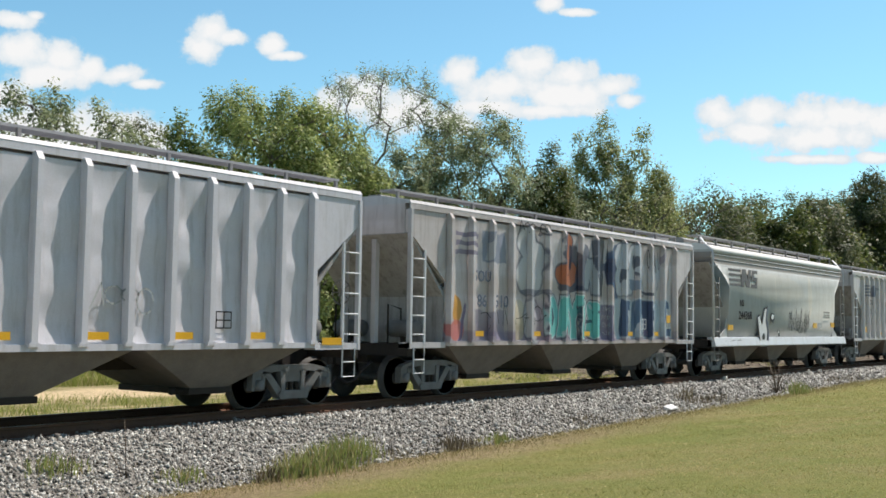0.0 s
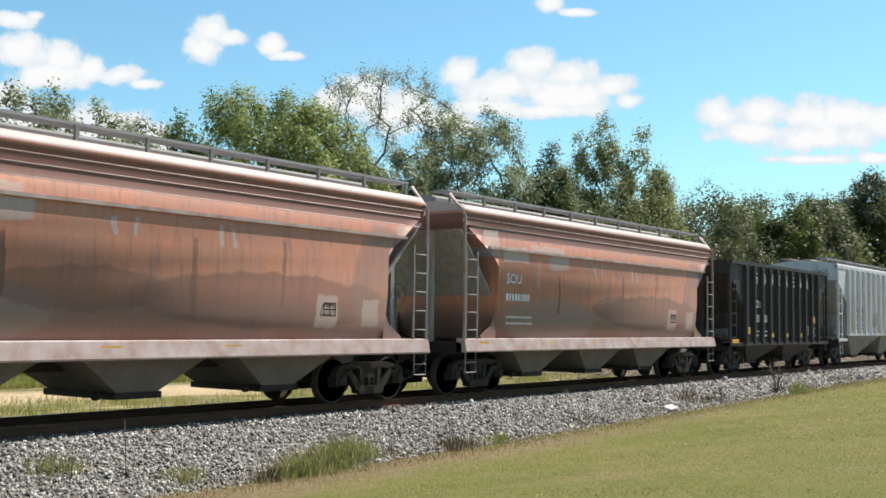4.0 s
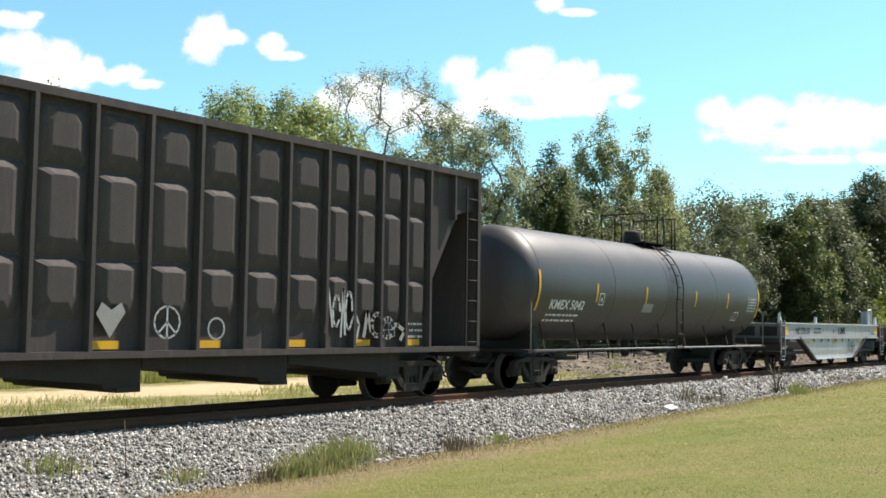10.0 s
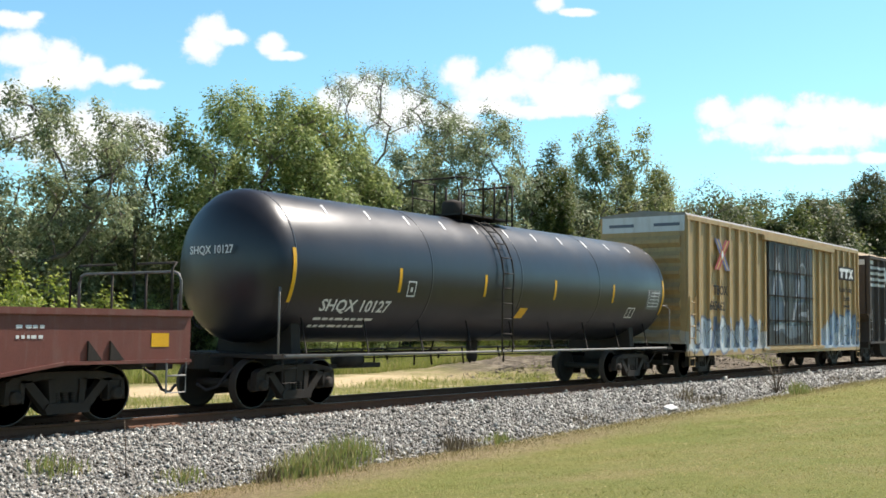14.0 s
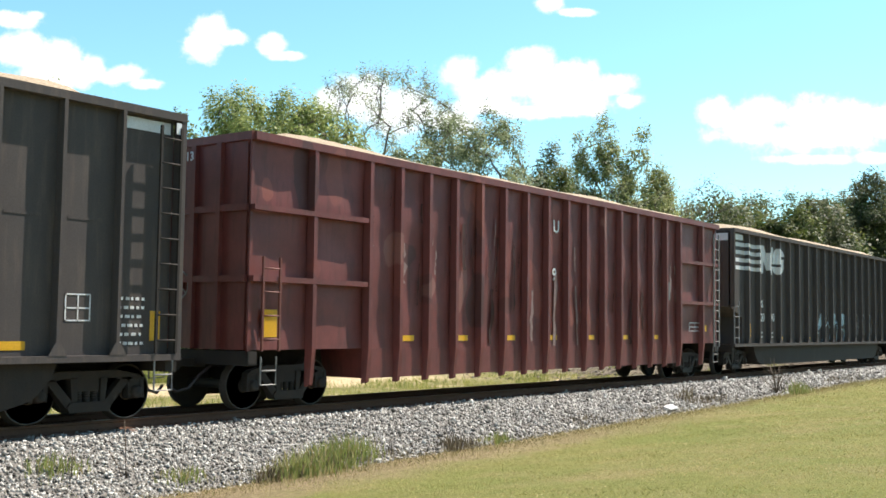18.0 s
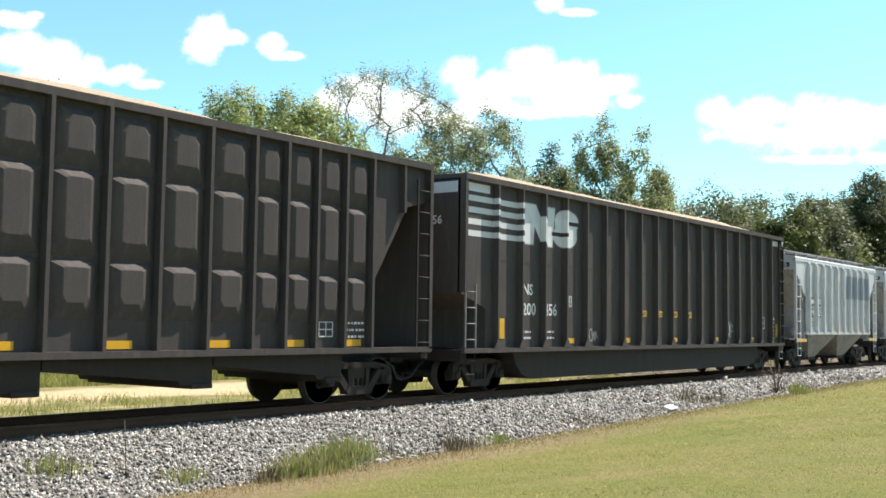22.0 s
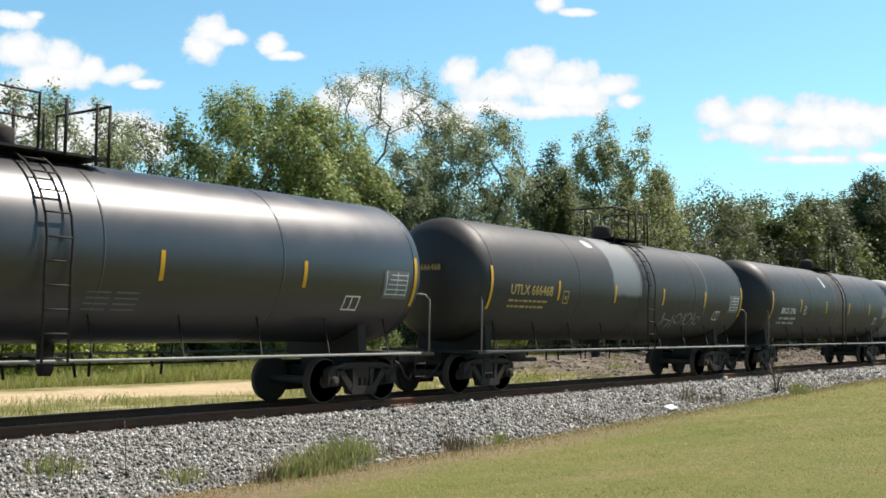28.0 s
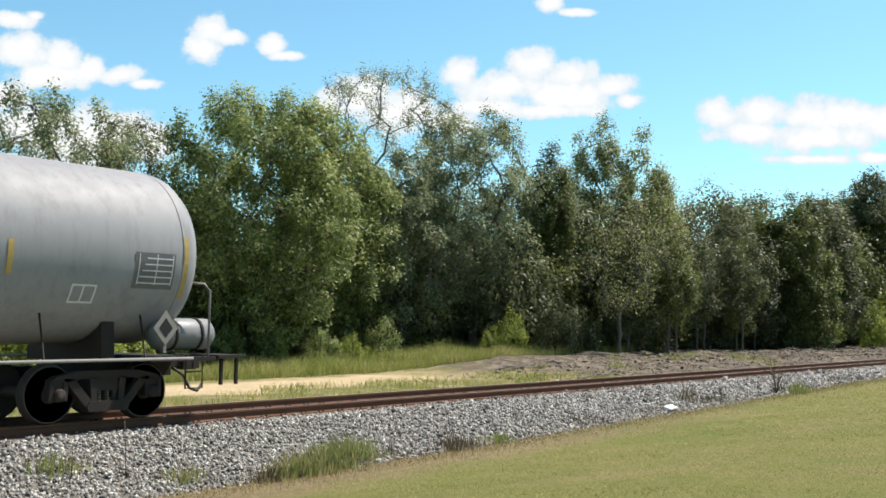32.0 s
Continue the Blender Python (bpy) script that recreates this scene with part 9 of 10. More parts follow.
for q in ((12.55, -3.58, 0.36, 0.18, 0.42, 340, "weed_green"), (13.25, -3.42, 0.42, 0.20, 0.52, 400, "weed_green"), (14.15, -3.2, 0.40, 0.18, 0.50, 320, "weed_green"), (13.1, -3.5, 0.6, 0.2, 0.40, 200, "weed_brown"), (11.9, -3.55, 0.16, 0.10, 0.32, 150, "weed_brown"),
          (16.9, -3.45, 0.22, 0.12, 0.36, 200, "weed_brown"), (18.3, -3.5, 0.30, 0.12, 0.30, 160, "weed_green"), (17.6, -3.4, 0.3, 0.12, 0.22, 90, "weed_brown"), (8.85, -2.5, 0.25, 0.15, 0.34, 140, "weed_green"), (10.6, -3.15, 0.25, 0.12, 0.26, 140, "weed_green"),
          (15.2, -3.3, 0.5, 0.1, 0.16, 120, "weed_brown"), (22.5, -3.2, 0.6, 0.15, 0.22, 130, "weed_brown"), (28.8, -2.9, 0.25, 0.2, 0.55, 90, "weed_brown"), (29.8, -3.2, 0.8, 0.15, 0.35, 150, "weed_brown"), (35.6, -3.75, 0.40, 0.15, 0.55, 260, "weed_green"),
          (36.5, -3.3, 1.2, 0.2, 0.3, 150, "weed_brown"), (42, -3.1, 2.0, 0.2, 0.3, 200, "weed_brown"), (26, -3.2, 0.9, 0.12, 0.2, 120, "weed_brown")):
    tuft(*q[:6], M[q[6]], "tuft of green weeds at the foot of the ballast" if q[6] == "weed_green" else "withered brown weed tuft at the foot of the ballast")

# bare stalks
def stalks(x0, y0, tops, label):
    t = thing("dry_stalk", label, "weed", "dry stalks by the track")
    r = random.Random(int(x0 * 10))
    for h_, dx in tops:
        dy = r.uniform(-0.65, 0.65) if len(tops) > 3 else 0.02
        z0 = max(ground_z(x0, y0), float(bed_height(np.array([x0]), np.array([y0]))[0])) - 0.03
        s = Solid().tube([(x0 + dx * 0.2, y0, z0), (x0 + dx * 0.5, y0 + dy * 0.4, z0 + h_ * 0.5), (x0 + dx, y0 + dy, z0 + h_)], 0.008, 4)
        part("stem", s, M["dry_stem"], t)
    return t


M["dry_stem"] = surface("brown dry stems", (0.13, 0.095, 0.065), (0.08, 0.06, 0.045), 0.9, bump=0.3)
M["bark"] = surface("grey-brown bark", (0.145, 0.122, 0.10), (0.075, 0.063, 0.052), 0.9, scale=6, bump=0.6)
M["bark_dark"] = surface("dark dry stems", (0.07, 0.055, 0.04), (0.045, 0.035, 0.03), 0.9, bump=0.3)
stalks(9.75, -2.9, ((0.85, -0.05), (0.45, -0.3)), "dry brown stalk standing in the ballast")
stalks(8.95, -2.75, ((0.5, 0.02),), "short dry stalk standing in the ballast")
rs = random.Random(9)
stalks(34.7, -3.35, [(rs.uniform(0.5, 1.25), rs.uniform(-0.75, 0.75)) for k in range(26)], "leafless brown shrub beside the track")
paper = Solid()
paper.add([(-0.22, -0.1, 0.0), (0.2, -0.12, 0.03), (0.24, 0.1, 0.01), (-0.2, 0.12, 0.06), (0.0, 0.0, 0.12), (-0.22, -0.1, -0.03), (0.2, -0.12, -0.02), (0.24, 0.1, -0.03), (-0.2, 0.12, -0.02)],
          [(0, 1, 4), (1, 2, 4), (2, 3, 4), (3, 0, 4), (0, 5, 6, 1), (1, 6, 7, 2), (2, 7, 8, 3), (3, 8, 5, 0), (5, 8, 7, 6)])
ob = tagged(new("litter", paper.mesh("litter", M["white_mark"])), "crumpled white paper litter at the grass edge", "litter")
ob.matrix_basis = pose(26.7, -3.35, -0.52)


# ---- trees ----
# leaf_sunny is a brighter copy of leaf, with sunlight put into the colour
LEAF_STOPS = {
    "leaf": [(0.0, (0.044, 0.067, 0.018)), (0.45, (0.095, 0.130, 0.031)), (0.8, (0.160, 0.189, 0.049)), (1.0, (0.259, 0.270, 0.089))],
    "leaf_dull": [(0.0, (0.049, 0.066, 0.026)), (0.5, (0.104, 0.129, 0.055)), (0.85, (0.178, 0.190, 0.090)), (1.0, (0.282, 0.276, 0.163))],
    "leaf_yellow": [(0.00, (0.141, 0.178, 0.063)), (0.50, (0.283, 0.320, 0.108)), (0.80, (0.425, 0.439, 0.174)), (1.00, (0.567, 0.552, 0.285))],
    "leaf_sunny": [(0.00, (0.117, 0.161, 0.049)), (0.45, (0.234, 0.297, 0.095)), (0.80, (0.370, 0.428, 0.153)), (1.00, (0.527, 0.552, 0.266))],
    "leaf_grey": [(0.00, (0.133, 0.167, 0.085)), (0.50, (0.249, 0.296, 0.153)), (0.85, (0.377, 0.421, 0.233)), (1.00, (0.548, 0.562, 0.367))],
    "leaf_bright": [(0.0, (0.131, 0.175, 0.031)), (0.5, (0.262, 0.335, 0.055)), (1.0, (0.466, 0.495, 0.123))],
}
for key, stops in LEAF_STOPS.items():
    M[key] = island_material({"leaf": "broad green leaves", "leaf_dull": "dull grey-green leaves", "leaf_sunny": "green leaves with sunlight in their colour", "leaf_grey": "pale grey-green leaves", "leaf_yellow": "yellowing leaves", "leaf_bright": "bright young leaves"}[key], stops, 0.5, 0.48, 0.35, 0.45, 0.4)


ROUND = ((0.0, 0.62), (0.2, 0.92), (0.5, 1.0), (0.75, 0.86), (0.92, 0.52), (1.0, 0.2))
DOME = ((0.0, 0.95), (0.3, 1.0), (0.6, 0.88), (0.85, 0.55), (1.0, 0.15))
SPREAD = ((0.0, 0.25), (0.25, 0.62), (0.55, 1.0), (0.8, 0.95), (1.0, 0.45))
NARROW = ((0.0, 0.7), (0.3, 1.0), (0.6, 0.9), (0.85, 0.6), (1.0, 0.12))


def lobes_in(r, shape, half, low, height, count, lobe):
    """Middles of the leaf masses: scattered through the crown's outline, kept apart, more of them outside than in."""
    hs, ws = [q[0] for q in shape], [q[1] for q in shape]
    out = []
    for gap in (1.05, 0.85, 0.65, 0.45):
        for k in range(count * 14):
            if len(out) >= count:
                break
            u, a = r.random(), r.uniform(0, 2 * np.pi)
            w = max(0.1, half * np.interp(u, hs, ws) - 0.55 * lobe) * (0.25 + 0.75 * r.random() ** 0.5)
            p = np.array([w * np.cos(a), w * np.sin(a), low + 0.4 * lobe + (height - low - 0.95 * lobe) * u])
            if all(np.sum((p - q) ** 2) > (gap * lobe) ** 2 for q in out):
                out.append(p)
    return np.array(out)


def branching(r, lobes, fork, lean, wander):
    """Nodes (place, parent) of trunk and limbs that reach every leaf mass, each from the nearest wood below it."""
    nodes, parent = [np.array([0.0, 0.0, 0.0])], [-1]
    steps = max(3, int(fork / 0.6))
    for k in range(1, steps + 1):
        nodes.append(np.array([lean * (k / steps) ** 1.5 + r.normal(0, 0.03), r.normal(0, 0.03), fork * k / steps]))
        parent.append(len(nodes) - 2)
    tips = []
    for p in lobes[np.argsort(np.linalg.norm(lobes - nodes[-1], axis=1))]:
        n = np.array(nodes[max(1, steps - 2):])
        d = p - n
        flat = np.hypot(d[:, 0], d[:, 1])
        cost = np.linalg.norm(d, axis=1) + 2.2 * np.maximum(0, 0.45 * flat - d[:, 2])
        k = int(np.argmin(cost)) + max(1, steps - 2)
        start, way = nodes[k], p - nodes[k]
        m = max(2, int(np.linalg.norm(way) / 0.55))
        bow = r.normal(0, wander * np.linalg.norm(way), 3) + np.array([0, 0, 0.10 * np.hypot(way[0], way[1])])
        for j in range(1, m + 1):
            t = j / m
            nodes.append(start + way * t + bow * 4 * t * (1 - t) * 0.5 + r.normal(0, 0.035, 3) * (t < 1))
            parent.append(k if j == 1 else len(nodes) - 2)
        tips.append(len(nodes) - 1)
    return np.array(nodes), parent, tips


def wood_solid(r, nodes, parent, tips, tip_r, clumps):
    """Tapered limbs along the nodes, thickest where most of the crown hangs on them, and twigs to the clumps."""
    load = [0.0] * len(nodes)
    for k in tips:
        load[k] += 1.0
    for k in range(len(nodes) - 1, 0, -1):
        load[parent[k]] += load[k]
    rad = [tip_r * max(1.0, q) ** 0.52 for q in load]
    s = Solid()

    def ring(p, way, q, n):
        a = way.orthogonal().normalized()
        b = a.cross(way)
        return [p + q * (math.cos(2 * math.pi * j / n) * a + math.sin(2 * math.pi * j / n) * b) for j in range(n)]

    done = set()
    for k in reversed(range(1, len(nodes))):
        if k in done:
            continue
        chain = [k]
        while parent[chain[-1]] >= 0 and chain[-1] not in done:
            done.add(chain[-1])
            chain.append(parent[chain[-1]])
        chain.reverse()
        pts = [Vector(nodes[j]) for j in chain]
        n = 8 if rad[chain[0]] > 0.12 else (5 if rad[chain[0]] > 0.05 else 3)
        rings = []
        for i, p in enumerate(pts):
            way = (pts[min(i + 1, len(pts) - 1)] - pts[max(i - 1, 0)])
            way = way.normalized() if way.length > 1e-5 else Vector((0, 0, 1))
            q = rad[chain[min(i, len(chain) - 1)]] if i else min(rad[chain[0]], 1.25 * rad[chain[min(1, len(chain) - 1)]])
            if chain[i] == 0:
                q *= 1.35
            rings.append(ring(p, way, q, n))
        s.loft(rings, smooth=True, caps=False)
    for p, c in clumps:
        p, c = Vector(p), Vector(c)
        mid_ = p.lerp(c, 0.55) + Vector((r.normal(0, 0.06), r.normal(0, 0.06), r.normal(0.05, 0.05)))
        rings = [ring(q, (c - p).normalized() if (c - p).length > 1e-4 else Vector((0, 0, 1)), w, 3) for q, w in ((p, tip_r * 0.85), (mid_, tip_r * 0.55), (c, tip_r * 0.3))]
        s.loft(rings, caps=False)
    return s


def clumped_leaves(r, lobes, lobe, per_lobe, count, size, spread, broad=0.24):
    """Leaves in tufts over each leaf mass, the blades lying mostly flat and turned outwards. Returns verts, faces and the tufts."""
    m = len(lobes) * per_lobe
    own = np.repeat(np.arange(len(lobes)), per_lobe)
    d = r.normal(0, 1, (m, 3)) + np.array([0, 0, 0.35])
    d /= np.linalg.norm(d, axis=1)[:, None]
    tuft_ = lobes[own] + d * (lobe * r.uniform(0.45, 1.0, m) * r.uniform(0.75, 1.2, len(lobes))[own])[:, None] * np.array([1, 1, 0.95])
    share = r.uniform(0.35, 1.0, m)
    k = r.choice(m, count, p=share / share.sum())
    off = r.normal(0, 1, (count, 3))
    p = tuft_[k] + off * spread * np.array([0.85, 0.85, 1.05]) * (0.7 + 0.5 * share[k])[:, None]
    out = p - lobes[own[k]]
    out /= np.linalg.norm(out, axis=1)[:, None] + 1e-6
    normal = 0.75 * out + np.array([0, 0, 0.8]) + r.normal(0, 0.5, (count, 3))
    normal /= np.linalg.norm(normal, axis=1)[:, None] + 1e-6
    way = out + np.array([0, 0, -0.45]) + r.normal(0, 0.7, (count, 3))
    way -= normal * np.sum(way * normal, axis=1)[:, None]
    way /= np.linalg.norm(way, axis=1)[:, None] + 1e-6
    across = np.cross(normal, way)
    s = (size * r.uniform(0.65, 1.3, count))[:, None]
    v = np.stack([p, p + way * s * 0.5 + across * s * broad, p + way * s - normal * s * 0.12, p + way * s * 0.5 - across * s * broad], 1)
    return v.reshape(-1, 3), np.arange(4 * count).reshape(count, 4), [(lobes[own[j]], tuft_[j]) for j in range(m)]


def tree(name, x, y, height, half, low, seed, lobes, lobe, leaves, size, mat, label, shape=ROUND, spread=0.24, per=7, fork=0.0, lean=0.0, wander=0.10, bark="bark", tip=0.016, group="trees behind the track"):
    """A tree whose crown, from low up to height and half wide, is made of leaf masses on real limbs."""
    t = thing(name, label, "tree", group)
    r = np.random.default_rng(seed)
    mids = lobes_in(r, shape, half, low, height, lobes, lobe)
    nodes, parent, tips = branching(r, mids, fork or max(0.8, low + 0.12 * (height - low)), lean, wander)
    v, f, clumps = clumped_leaves(r, mids, lobe, per, max(leaves, 1), size, spread)
    part("trunk", wood_solid(r, nodes, parent, tips, tip, clumps).mesh("trunk", M[bark]), None, t)
    if leaves:
        v[:, 2] = np.maximum(v[:, 2], 0.05)
        part("crown", bulk("crown", v, f, M[mat]), None, t)
    t.matrix_basis = pose(x, y, ground_z(x, y) - 0.05)
    return t


tree("tree", 28.1, 27.0, 12.6, 4.8, 2.6, 4, 60, 0.85, 24000, 0.19, "leaf_grey", "open dull-green tree with dark spreading limbs", SPREAD, 0.20, 6, fork=2.0, wander=0.14, tip=0.026)
tree("tree", 33.2, 28.0, 12.2, 1.9, 5.0, 15, 16, 0.65, 3600, 0.18, "leaf_dull", "thin sparse tree with bare upper twigs", NARROW, 0.20, 6, wander=0.14, tip=0.022)
tree("tree", 22.8, 29.0, 10.4, 3.8, 2.0, 14, 48, 0.9, 24000, 0.19, "leaf_dull", "spreading dull-green tree with low limbs", ROUND, 0.22)
tree("tree", 37.9, 24.0, 13.7, 5.5, 1.4, 21, 170, 0.95, 78000, 0.21, "leaf_sunny", "broad leafy green tree with an uneven domed crown", ((0.0, 0.6), (0.2, 0.88), (0.5, 0.98), (0.75, 1.0), (0.9, 0.88), (1.0, 0.55)), 0.25, 6, fork=2.6, wander=0.12, tip=0.022)
tree("tree", 45.4, 25.0, 11.8, 3.7, 0.8, 22, 84, 0.9, 40000, 0.20, "leaf_sunny", "lower green tree with leaves down to the ground", ROUND, 0.22)
tree("tree", 54.6, 30.0, 18.6, 6.2, 8.0, 8, 120, 0.65, 11000, 0.17, "leaf_grey", "tall half-bare tree with twisting pale limbs", SPREAD, 0.20, 6, fork=7.5, wander=0.14, tip=0.021)
tree("tree", 49.4, 24.0, 12.4, 3.3, 1.0, 33, 72, 0.9, 30000, 0.21, "leaf_grey", "grey-green tree between two taller ones", ROUND, 0.22, 6)
tree("tree", 55.0, 23.0, 15.0, 4.9, 1.2, 34, 135, 0.85, 40000, 0.21, "leaf_grey", "tall grey-green tree with an uneven, open crown", ((0.0, 0.6), (0.3, 1.0), (0.6, 0.95), (0.8, 0.85), (1.0, 0.6)), 0.21, 6, fork=3.0, wander=0.12, tip=0.024)
tree("tree", 64.6, 22.5, 12.8, 2.6, 1.0, 46, 56, 0.9, 24000, 0.21, "leaf_grey", "dull-green tree filling the gap between taller ones", ROUND, 0.25, 6)
tree("tree", 60.8, 21.0, 13.8, 2.1, 2.0, 45, 44, 0.75, 21000, 0.20, "leaf", "slender green tree beside a taller yellowing one", NARROW, 0.23)
UPRIGHT = ((0.0, 0.75), (0.35, 1.0), (0.65, 0.92), (0.82, 0.62), (0.94, 0.30), (1.0, 0.10))
for k, (x, y, height, half) in enumerate(((67.4, 22.6, 15.6, 2.1), (68.3, 20.9, 16.9, 2.2), (69.6, 18.6, 15.9, 2.5), (70.6, 17.6, 13.2, 1.7))):
    tree("tree", x, y, height, half, 2.0, 441 + k, 54, 0.72, 17000, 0.21, "leaf_yellow", "upright tree with yellowing green leaves and a pointed top", UPRIGHT, 0.24, 6, wander=0.08, tip=0.022)
tree("tree", 56.3, 13.6, 10.4, 2.4, 2.2, 51, 44, 0.6, 3600, 0.14, "leaf_yellow", "nearly leafless brown-twigged tree", ROUND, 0.3, 9, wander=0.08, tip=0.015)
tree("tree", 62.0, 13.2, 11.0, 2.2, 2.2, 52, 40, 0.6, 4200, 0.14, "leaf_yellow", "nearly leafless thin tree with brown twigs", NARROW, 0.3, 9, wander=0.08, tip=0.015)
tree("tree", 70.5, 14.5, 12.2, 3.0, 4.0, 53, 40, 0.7, 600, 0.14, "leaf_dull", "bare tree with thin grey twigs", SPREAD, 0.3, 9, wander=0.10, tip=0.014)
tree("tree", 86.6, 14.0, 12.4, 4.2, 0.8, 61, 80, 1.0, 32000, 0.25, "leaf", "rounded green tree at the wood's edge", DOME, 0.27)
tree("tree", 95.0, 14.5, 13.6, 4.0, 0.8, 62, 76, 1.0, 28000, 0.26, "leaf_dull", "rounded dull-green tree at the wood's edge", DOME, 0.27)
tree("tree", 114.0, 15.0, 18.2, 4.8, 1.5, 63, 80, 1.15, 30000, 0.29, "leaf_dull", "tall broad dull-green tree at the wood's edge", ROUND, 0.30)

# the wood behind and between, from a few trees built once
def far_tree(seed, leaves, mat, label):
    return tree("tree", 0, 400, 11.0, 3.4, 1.0, seed, 34, 1.2, leaves, 0.27, mat, label, DOME if seed % 2 else ROUND, 0.32, 6, group="trees of the wood")


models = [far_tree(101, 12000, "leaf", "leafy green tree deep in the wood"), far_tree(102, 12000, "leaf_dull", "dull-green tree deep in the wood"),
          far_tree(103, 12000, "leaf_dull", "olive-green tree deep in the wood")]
r = random.Random(77)
spots = []
for k in range(13):
    x = 8 + k * 5.0 + r.uniform(-1, 1)
    spots.append((x, 33 + r.uniform(-2, 3), (9.7 if x < 40 else 9.4 + 0.03 * x) * r.uniform(0.85, 1.05)))
for k in range(17):
    x = 62 + k * 4.6 + r.uniform(-1, 1)
    spots.append((x, 16.5 + r.uniform(-1.5, 2.0), (9.5 + (x - 62) * 0.115) * r.uniform(0.9, 1.06)))
for k in range(8):
    x = 68 + k * 10 + r.uniform(-2, 2)
    spots.append((x, 25 + r.uniform(-2, 3), (11.0 + (x - 62) * 0.115) * r.uniform(0.88, 1.02)))
for k in range(7):
    spots.append((150 + 14 * k, 15 + r.uniform(0, 10), 17 + 1.2 * k))
for x, y, hh in ((66.0, 33.0, 12.0), (72.0, 31.0, 12.5), (78.0, 32.0, 12.5), (126.0, 16.0, 15.0), (135.0, 15.0, 16.5)):
    spots.append((x, y, hh))
# unseen trees added behind the viewer to darken what the glossy tanks mirror
for k in range(17):
    spots.append((-45 + 9.5 * k + r.uniform(-2, 2), -52 + r.uniform(-6, 6), 12.5 * r.uniform(0.85, 1.15)))
for k, (x, y, hh) in enumerate(spots):
    q = hh / 11.0
    m = pose(x, y, ground_z(x, y) - 0.05, 0, 0, r.uniform(0, 360)) @ Matrix.Diagonal((q * r.uniform(0.95, 1.2), q * r.uniform(0.95, 1.2), q, 1))
    ob = models[k % 3] if k < 3 else copy_thing(models[k % 3], Matrix())
    ob.matrix_basis = m


# undergrowth
def bush_model(seed, mat, label, leaves=3600):
    t = thing("bush", label, "bush", "undergrowth at the wood's edge")
    rr = np.random.default_rng(seed)
    mids = lobes_in(rr, DOME, 1.25, 0.0, 2.0, 16, 0.42)
    v, f, clumps = clumped_leaves(rr, mids, 0.42, 6, leaves, 0.115, 0.12)
    v[:, 2] = np.maximum(v[:, 2], 0.0)
    part("foliage", bulk("foliage", v, f, M[mat]), None, t)
    s = Solid()
    for p in mids[:9]:
        s.tube([(p[0] * 0.15, p[1] * 0.15, -0.1), (p[0] * 0.5, p[1] * 0.5, p[2] * 0.55), tuple(p)], 0.018, 4)
    part("stem", s.mesh("stem", M["bark_dark"]), None, t)
    return t


bushes = [bush_model(1, "leaf", "dense green bush under the trees"), bush_model(2, "leaf_dull", "dark dull-green bush under the trees"), bush_model(3, "leaf_yellow", "olive bush under the trees"), bush_model(4, "leaf_bright", "bright yellow-green bush in the sun"), bush_model(5, "leaf_sunny", "green bush before the trees, coloured as if sunlit"), bush_model(6, "leaf_grey", "pale grey-green bush between the trees", 3000)]
used = set()


def bush(kind, x, y, size, tall):
    m = pose(x, y, ground_z(x, y) - 0.05, 0, 0, r.uniform(0, 360)) @ Matrix.Diagonal((size, size, tall, 1))
    if kind in used:
        ob = copy_thing(bushes[kind], Matrix())
    else:
        ob = bushes[kind]
        used.add(kind)
    ob.matrix_basis = m


bush(3, 41.5, 21.0, 0.6, 0.7)
for x, y, a, b in ((34.6, 22.6, 0.9, 1.0), (36.8, 22.0, 0.8, 1.1), (40.0, 21.8, 0.9, 0.9), (44.6, 21.6, 0.9, 1.1), (30.6, 23.6, 1.5, 1.5), (27.0, 23.2, 1.5, 1.4), (24.4, 24.0, 1.6, 1.6), (33.0, 25.5, 1.4, 1.8)):
    bush(4, x, y, a, b)
for x, y, a, b in ((35.0, 30.5, 2.6, 4.2), (32.0, 30.5, 2.6, 4.0), (38.5, 30.0, 2.6, 4.2), (29.0, 31.0, 2.6, 3.8)):
    bush(5, x, y, a, b)
for x, y, a, b in ((21.9, 20.0, 1.5, 1.9), (23.6, 20.4, 1.6, 1.85), (26.9, 21.2, 1.5, 1.6), (25.2, 20.2, 1.2, 1.2)):
    bush(3, x, y, a, b)
bush(3, 106, 11.5, 2.0, 2.6)
bush(3, 100, 11.0, 1.5, 1.9)
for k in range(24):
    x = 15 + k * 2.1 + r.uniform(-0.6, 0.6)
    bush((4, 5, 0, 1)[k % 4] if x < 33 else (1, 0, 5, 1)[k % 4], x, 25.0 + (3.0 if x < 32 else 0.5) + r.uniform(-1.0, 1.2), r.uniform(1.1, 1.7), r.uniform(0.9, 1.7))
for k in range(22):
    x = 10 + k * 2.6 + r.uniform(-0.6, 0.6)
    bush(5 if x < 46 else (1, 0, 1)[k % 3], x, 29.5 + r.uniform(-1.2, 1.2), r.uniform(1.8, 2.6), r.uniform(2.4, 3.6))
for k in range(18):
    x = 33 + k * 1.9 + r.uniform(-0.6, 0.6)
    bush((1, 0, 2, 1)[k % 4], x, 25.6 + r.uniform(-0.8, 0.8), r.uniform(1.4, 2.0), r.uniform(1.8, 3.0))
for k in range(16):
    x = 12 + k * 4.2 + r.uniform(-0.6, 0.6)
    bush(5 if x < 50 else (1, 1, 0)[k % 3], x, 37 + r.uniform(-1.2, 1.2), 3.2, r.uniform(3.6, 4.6))
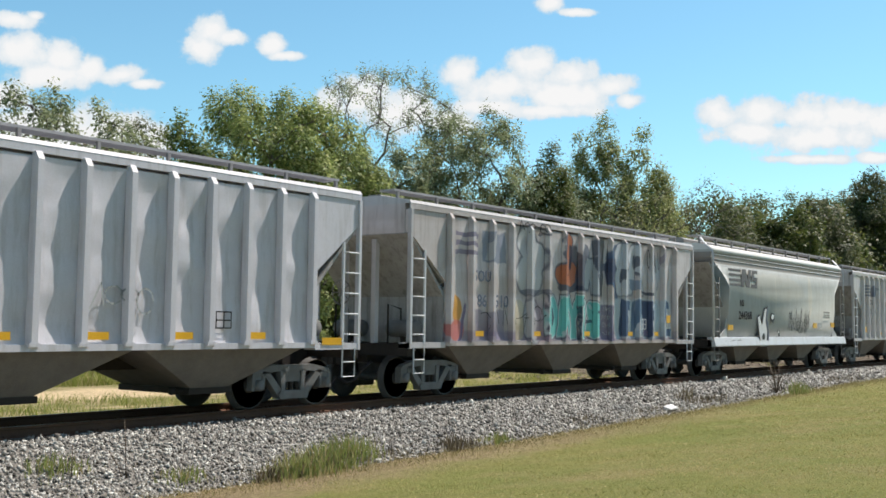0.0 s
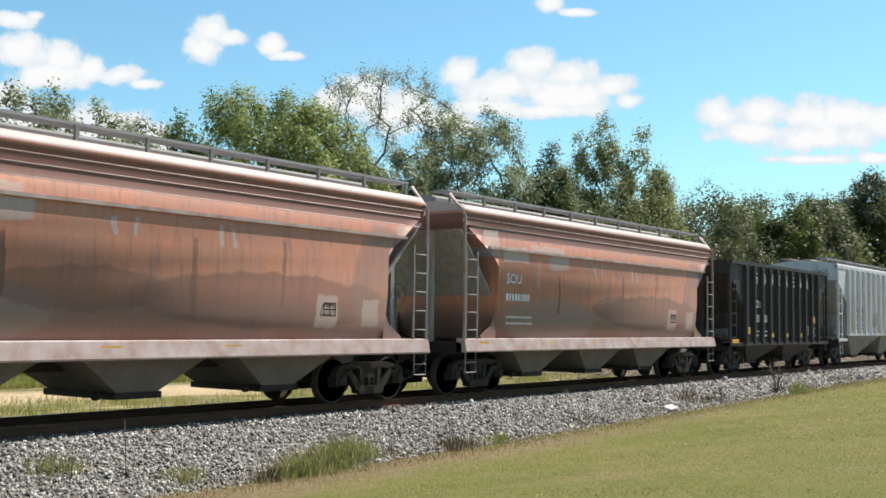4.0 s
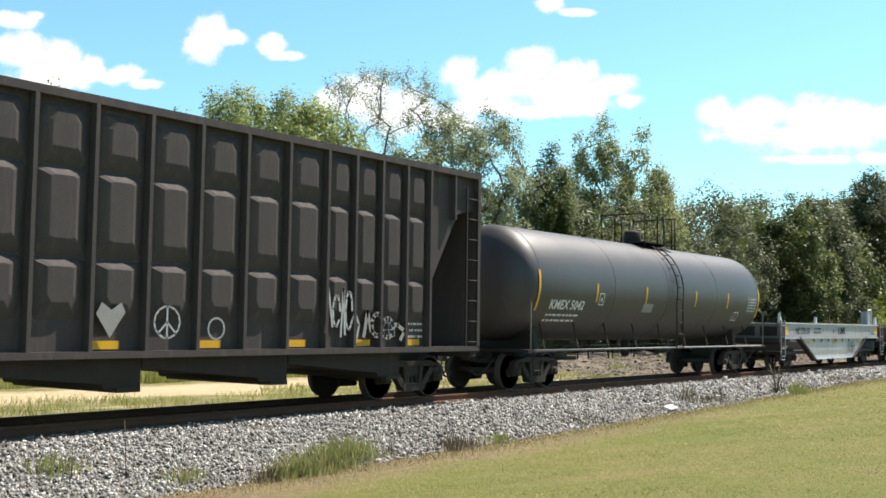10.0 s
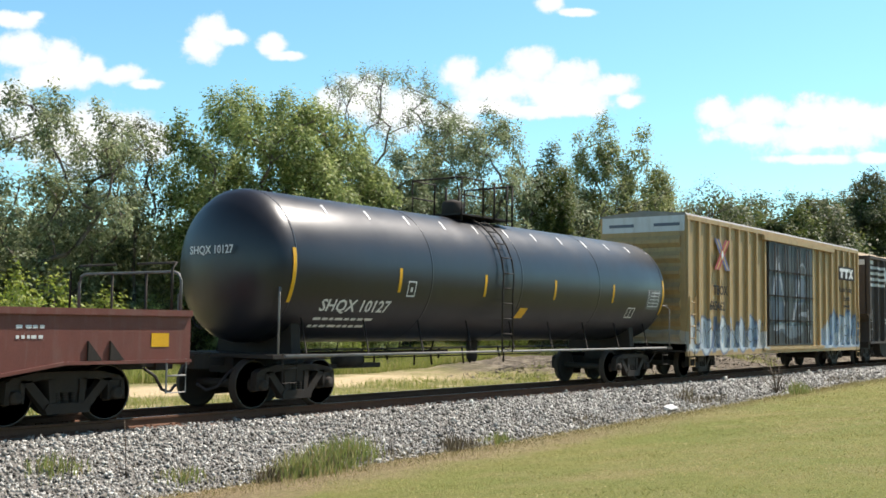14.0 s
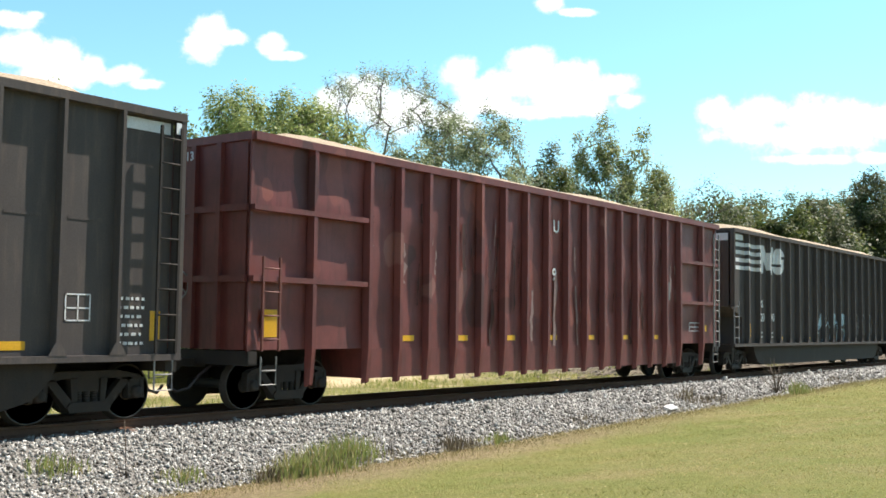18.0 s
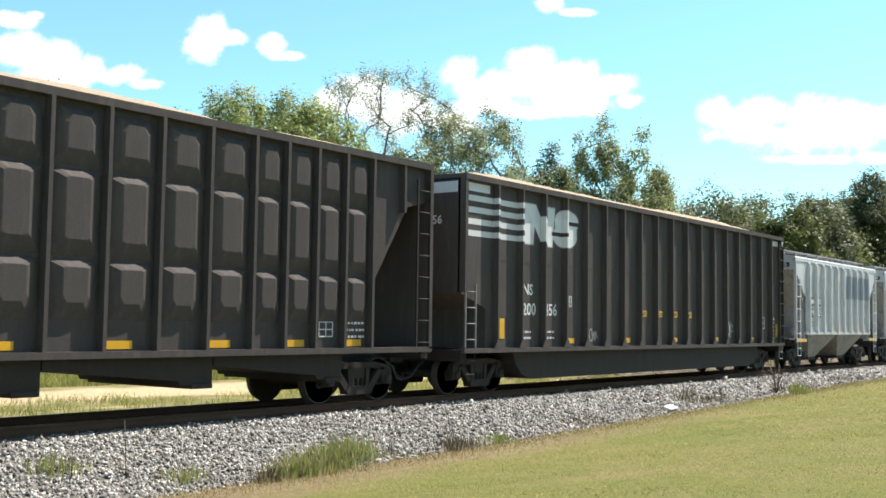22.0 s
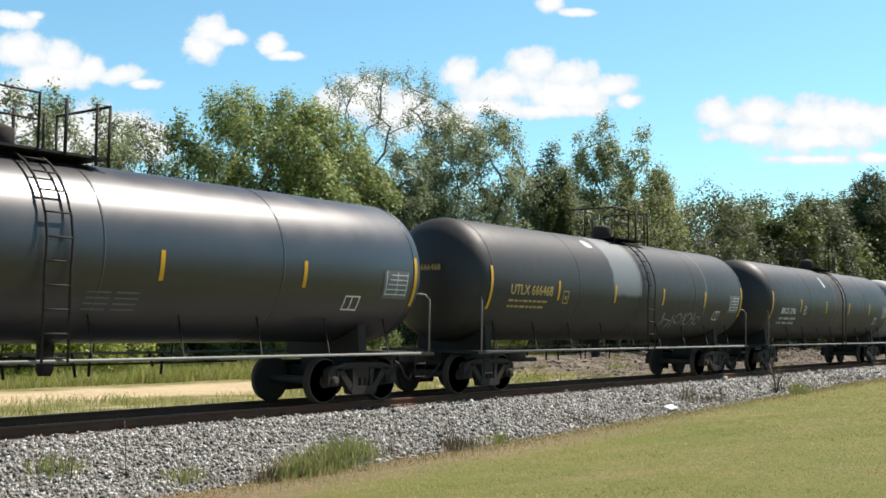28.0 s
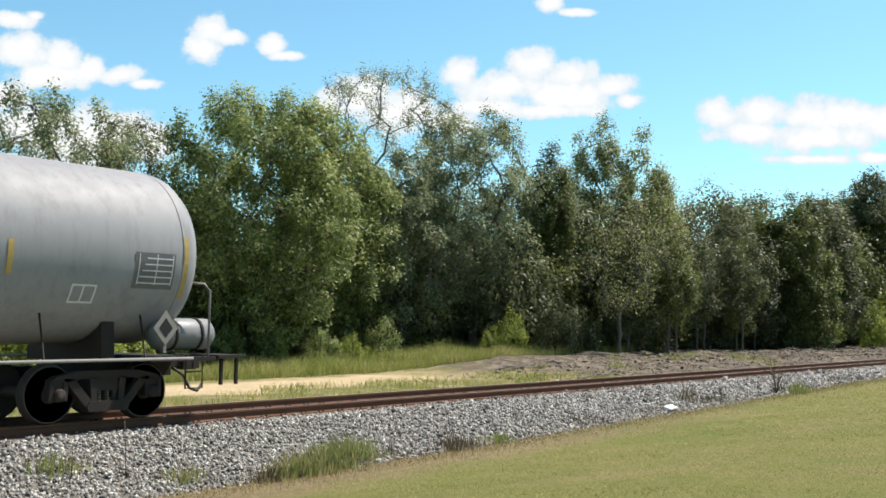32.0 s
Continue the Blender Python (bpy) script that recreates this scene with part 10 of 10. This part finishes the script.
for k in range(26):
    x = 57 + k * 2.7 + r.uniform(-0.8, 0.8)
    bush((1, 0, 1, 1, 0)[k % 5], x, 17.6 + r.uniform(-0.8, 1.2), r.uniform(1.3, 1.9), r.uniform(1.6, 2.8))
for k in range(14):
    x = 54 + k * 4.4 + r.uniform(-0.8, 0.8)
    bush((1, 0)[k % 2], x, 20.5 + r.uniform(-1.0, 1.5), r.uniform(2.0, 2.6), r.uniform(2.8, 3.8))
for x, y, a, b in ((51.0, 17.6, 0.8, 1.3), (50.0, 18.2, 0.6, 0.8)):
    bush(3, x, y, a, b)
for x, y, a, b in ((54.0, 16.4, 1.1, 1.7), (56.2, 15.8, 1.0, 1.3)):
    bush(1, x, y, a, b)
for x, y, a, b in ((55.5, 16.4, 1.3, 1.3), (48.5, 27.5, 2.6, 4.0), (52.0, 27.0, 2.6, 4.2), (55.5, 27.0, 2.6, 4.0), (59.0, 26.0, 2.6, 4.2), (62.5, 25.0, 2.6, 4.0), (66.5, 24.0, 2.6, 4.0), (70.0, 22.0, 2.4, 3.6), (108.0, 19.0, 2.4, 3.8), (114.0, 18.5, 2.6, 4.2), (120.0, 19.5, 2.8, 4.4), (127.0, 18.5, 2.8, 4.6), (134.0, 19.0, 3.0, 4.8), (142.0, 18.0, 3.0, 5.0), (73.0, 29.0, 3.0, 4.6), (78.0, 30.0, 3.0, 4.6)):
    bush(1, x, y, a, b)
# thin grey trunks along the edge of the wood
for k in range(9):
    x = 58.5 + k * 4.6 + r.uniform(-1.2, 1.2)
    tree("tree", x, 13.6 + r.uniform(-0.8, 1.2), r.uniform(6.5, 8.5) * (0.8 + x / 260), r.uniform(1.3, 2.0), 1.6, 300 + k, 16, 0.75, 6400, 0.19, ("leaf_dull", "leaf", "leaf_dull")[k % 3], "slender grey-trunked tree at the wood's edge", NARROW, 0.24, 6, fork=2.6)


# cut branches on the bank beside the track
s = Solid()
for k in range(38):
    cx, cy = r.uniform(38, 112), r.uniform(5.0, 11.0)
    for q in range(r.randint(3, 12)):
        x, y = cx + r.gauss(0, 1.6), cy + r.gauss(0, 0.5)
        z = ground_z(x, y)
        a, l = r.uniform(-0.9, 0.9) + (3.14 if r.random() < 0.5 else 0), r.uniform(0.3, 1.7)
        e = Vector((math.cos(a) * l, math.sin(a) * l, r.uniform(0.0, 0.35)))
        p = Vector((x, y, z + 0.02))
        s.tube([p, p + e * 0.5 + Vector((r.uniform(-0.1, 0.1), 0, r.uniform(0, 0.12))), p + e], r.uniform(0.008, 0.028), 4)
n = 9000
xc, yc = rng.uniform(37, 115, n), 3.7 + 8.5 * rng.uniform(0, 1, n)
zc_ = ground_at(xc, yc)
size_ = 0.05 * rng.lognormal(0, 0.45, n)
vc = OCTA_V[None] * rng.uniform(0.5, 1.3, (n, 6, 1)) * size_[:, None, None] * rng.uniform(0.5, 1.2, (n, 1, 3)) * np.array([1.4, 1.0, 0.8]) + np.stack([xc, yc, zc_], 1)[:, None, :]
M["clod"] = island_material("dry clods and bark litter", [(0.0, (0.045, 0.037, 0.030)), (0.5, (0.14, 0.115, 0.088)), (0.85, (0.24, 0.205, 0.16)), (1.0, (0.36, 0.32, 0.26))], 0.95)
tagged(new("dirt_clods", bulk("dirt_clods", vc.reshape(-1, 3), (OCTA_F[None] + 6 * np.arange(n)[:, None, None]).reshape(-1, 3), M["clod"])), "dry earth clods and bark litter on the dirt bank", "debris", kind="stuff")
M["dead_wood"] = surface("bleached dead wood", (0.24, 0.205, 0.165), (0.12, 0.10, 0.08), 0.9, scale=5)
tagged(new("cut_branches", s.mesh("cut_branches", M["dead_wood"])), "bleached cut branches strewn on the dirt bank", "branches", kind="stuff")

# ---- what moves ----
SPEEDS = [(0, 15.327), (8, 15.189), (16, 15.188), (24, 15.205), (32, 15.866)]


def gone(t):
    """Metres that the train has gone at t seconds."""
    total = 0.0
    for (t0, v0), (t1, v1) in zip(SPEEDS, SPEEDS[1:]):
        d = min(max(t - t0, 0), t1 - t0)
        total += v0 * d + (v1 - v0) * d * d / (2 * (t1 - t0))
    return total


def motions():
    times = [k * 1.0 for k in range(33)]
    for car, s in CARS:
        walk(car, [(t, pose(s - gone(t), 0, 0)) for t in times])
    # each wheelset rolls while it passes through the view
    for w, car, off in WHEELS:
        s = dict((c.name, q) for c, q in CARS)[car.name] + w.parent.location.x + off
        seen = [k / FPS for k in range(0, 32 * FPS + 1) if 5.0 < s - gone(k / FPS) < 66.0]
        if len(seen) < 2:
            seen = [0.0, 1 / FPS]
        first, last = seen[0], seen[-1]
        if first > 0:
            seen = [0.0] + seen
        if last < 32:
            seen = seen + [32.0]
        walk(w, [(t, pose(off, 0, 0.457, 0, -math.degrees(gone(min(max(t, first), last)) / 0.457), 0)) for t in seen])


motions()
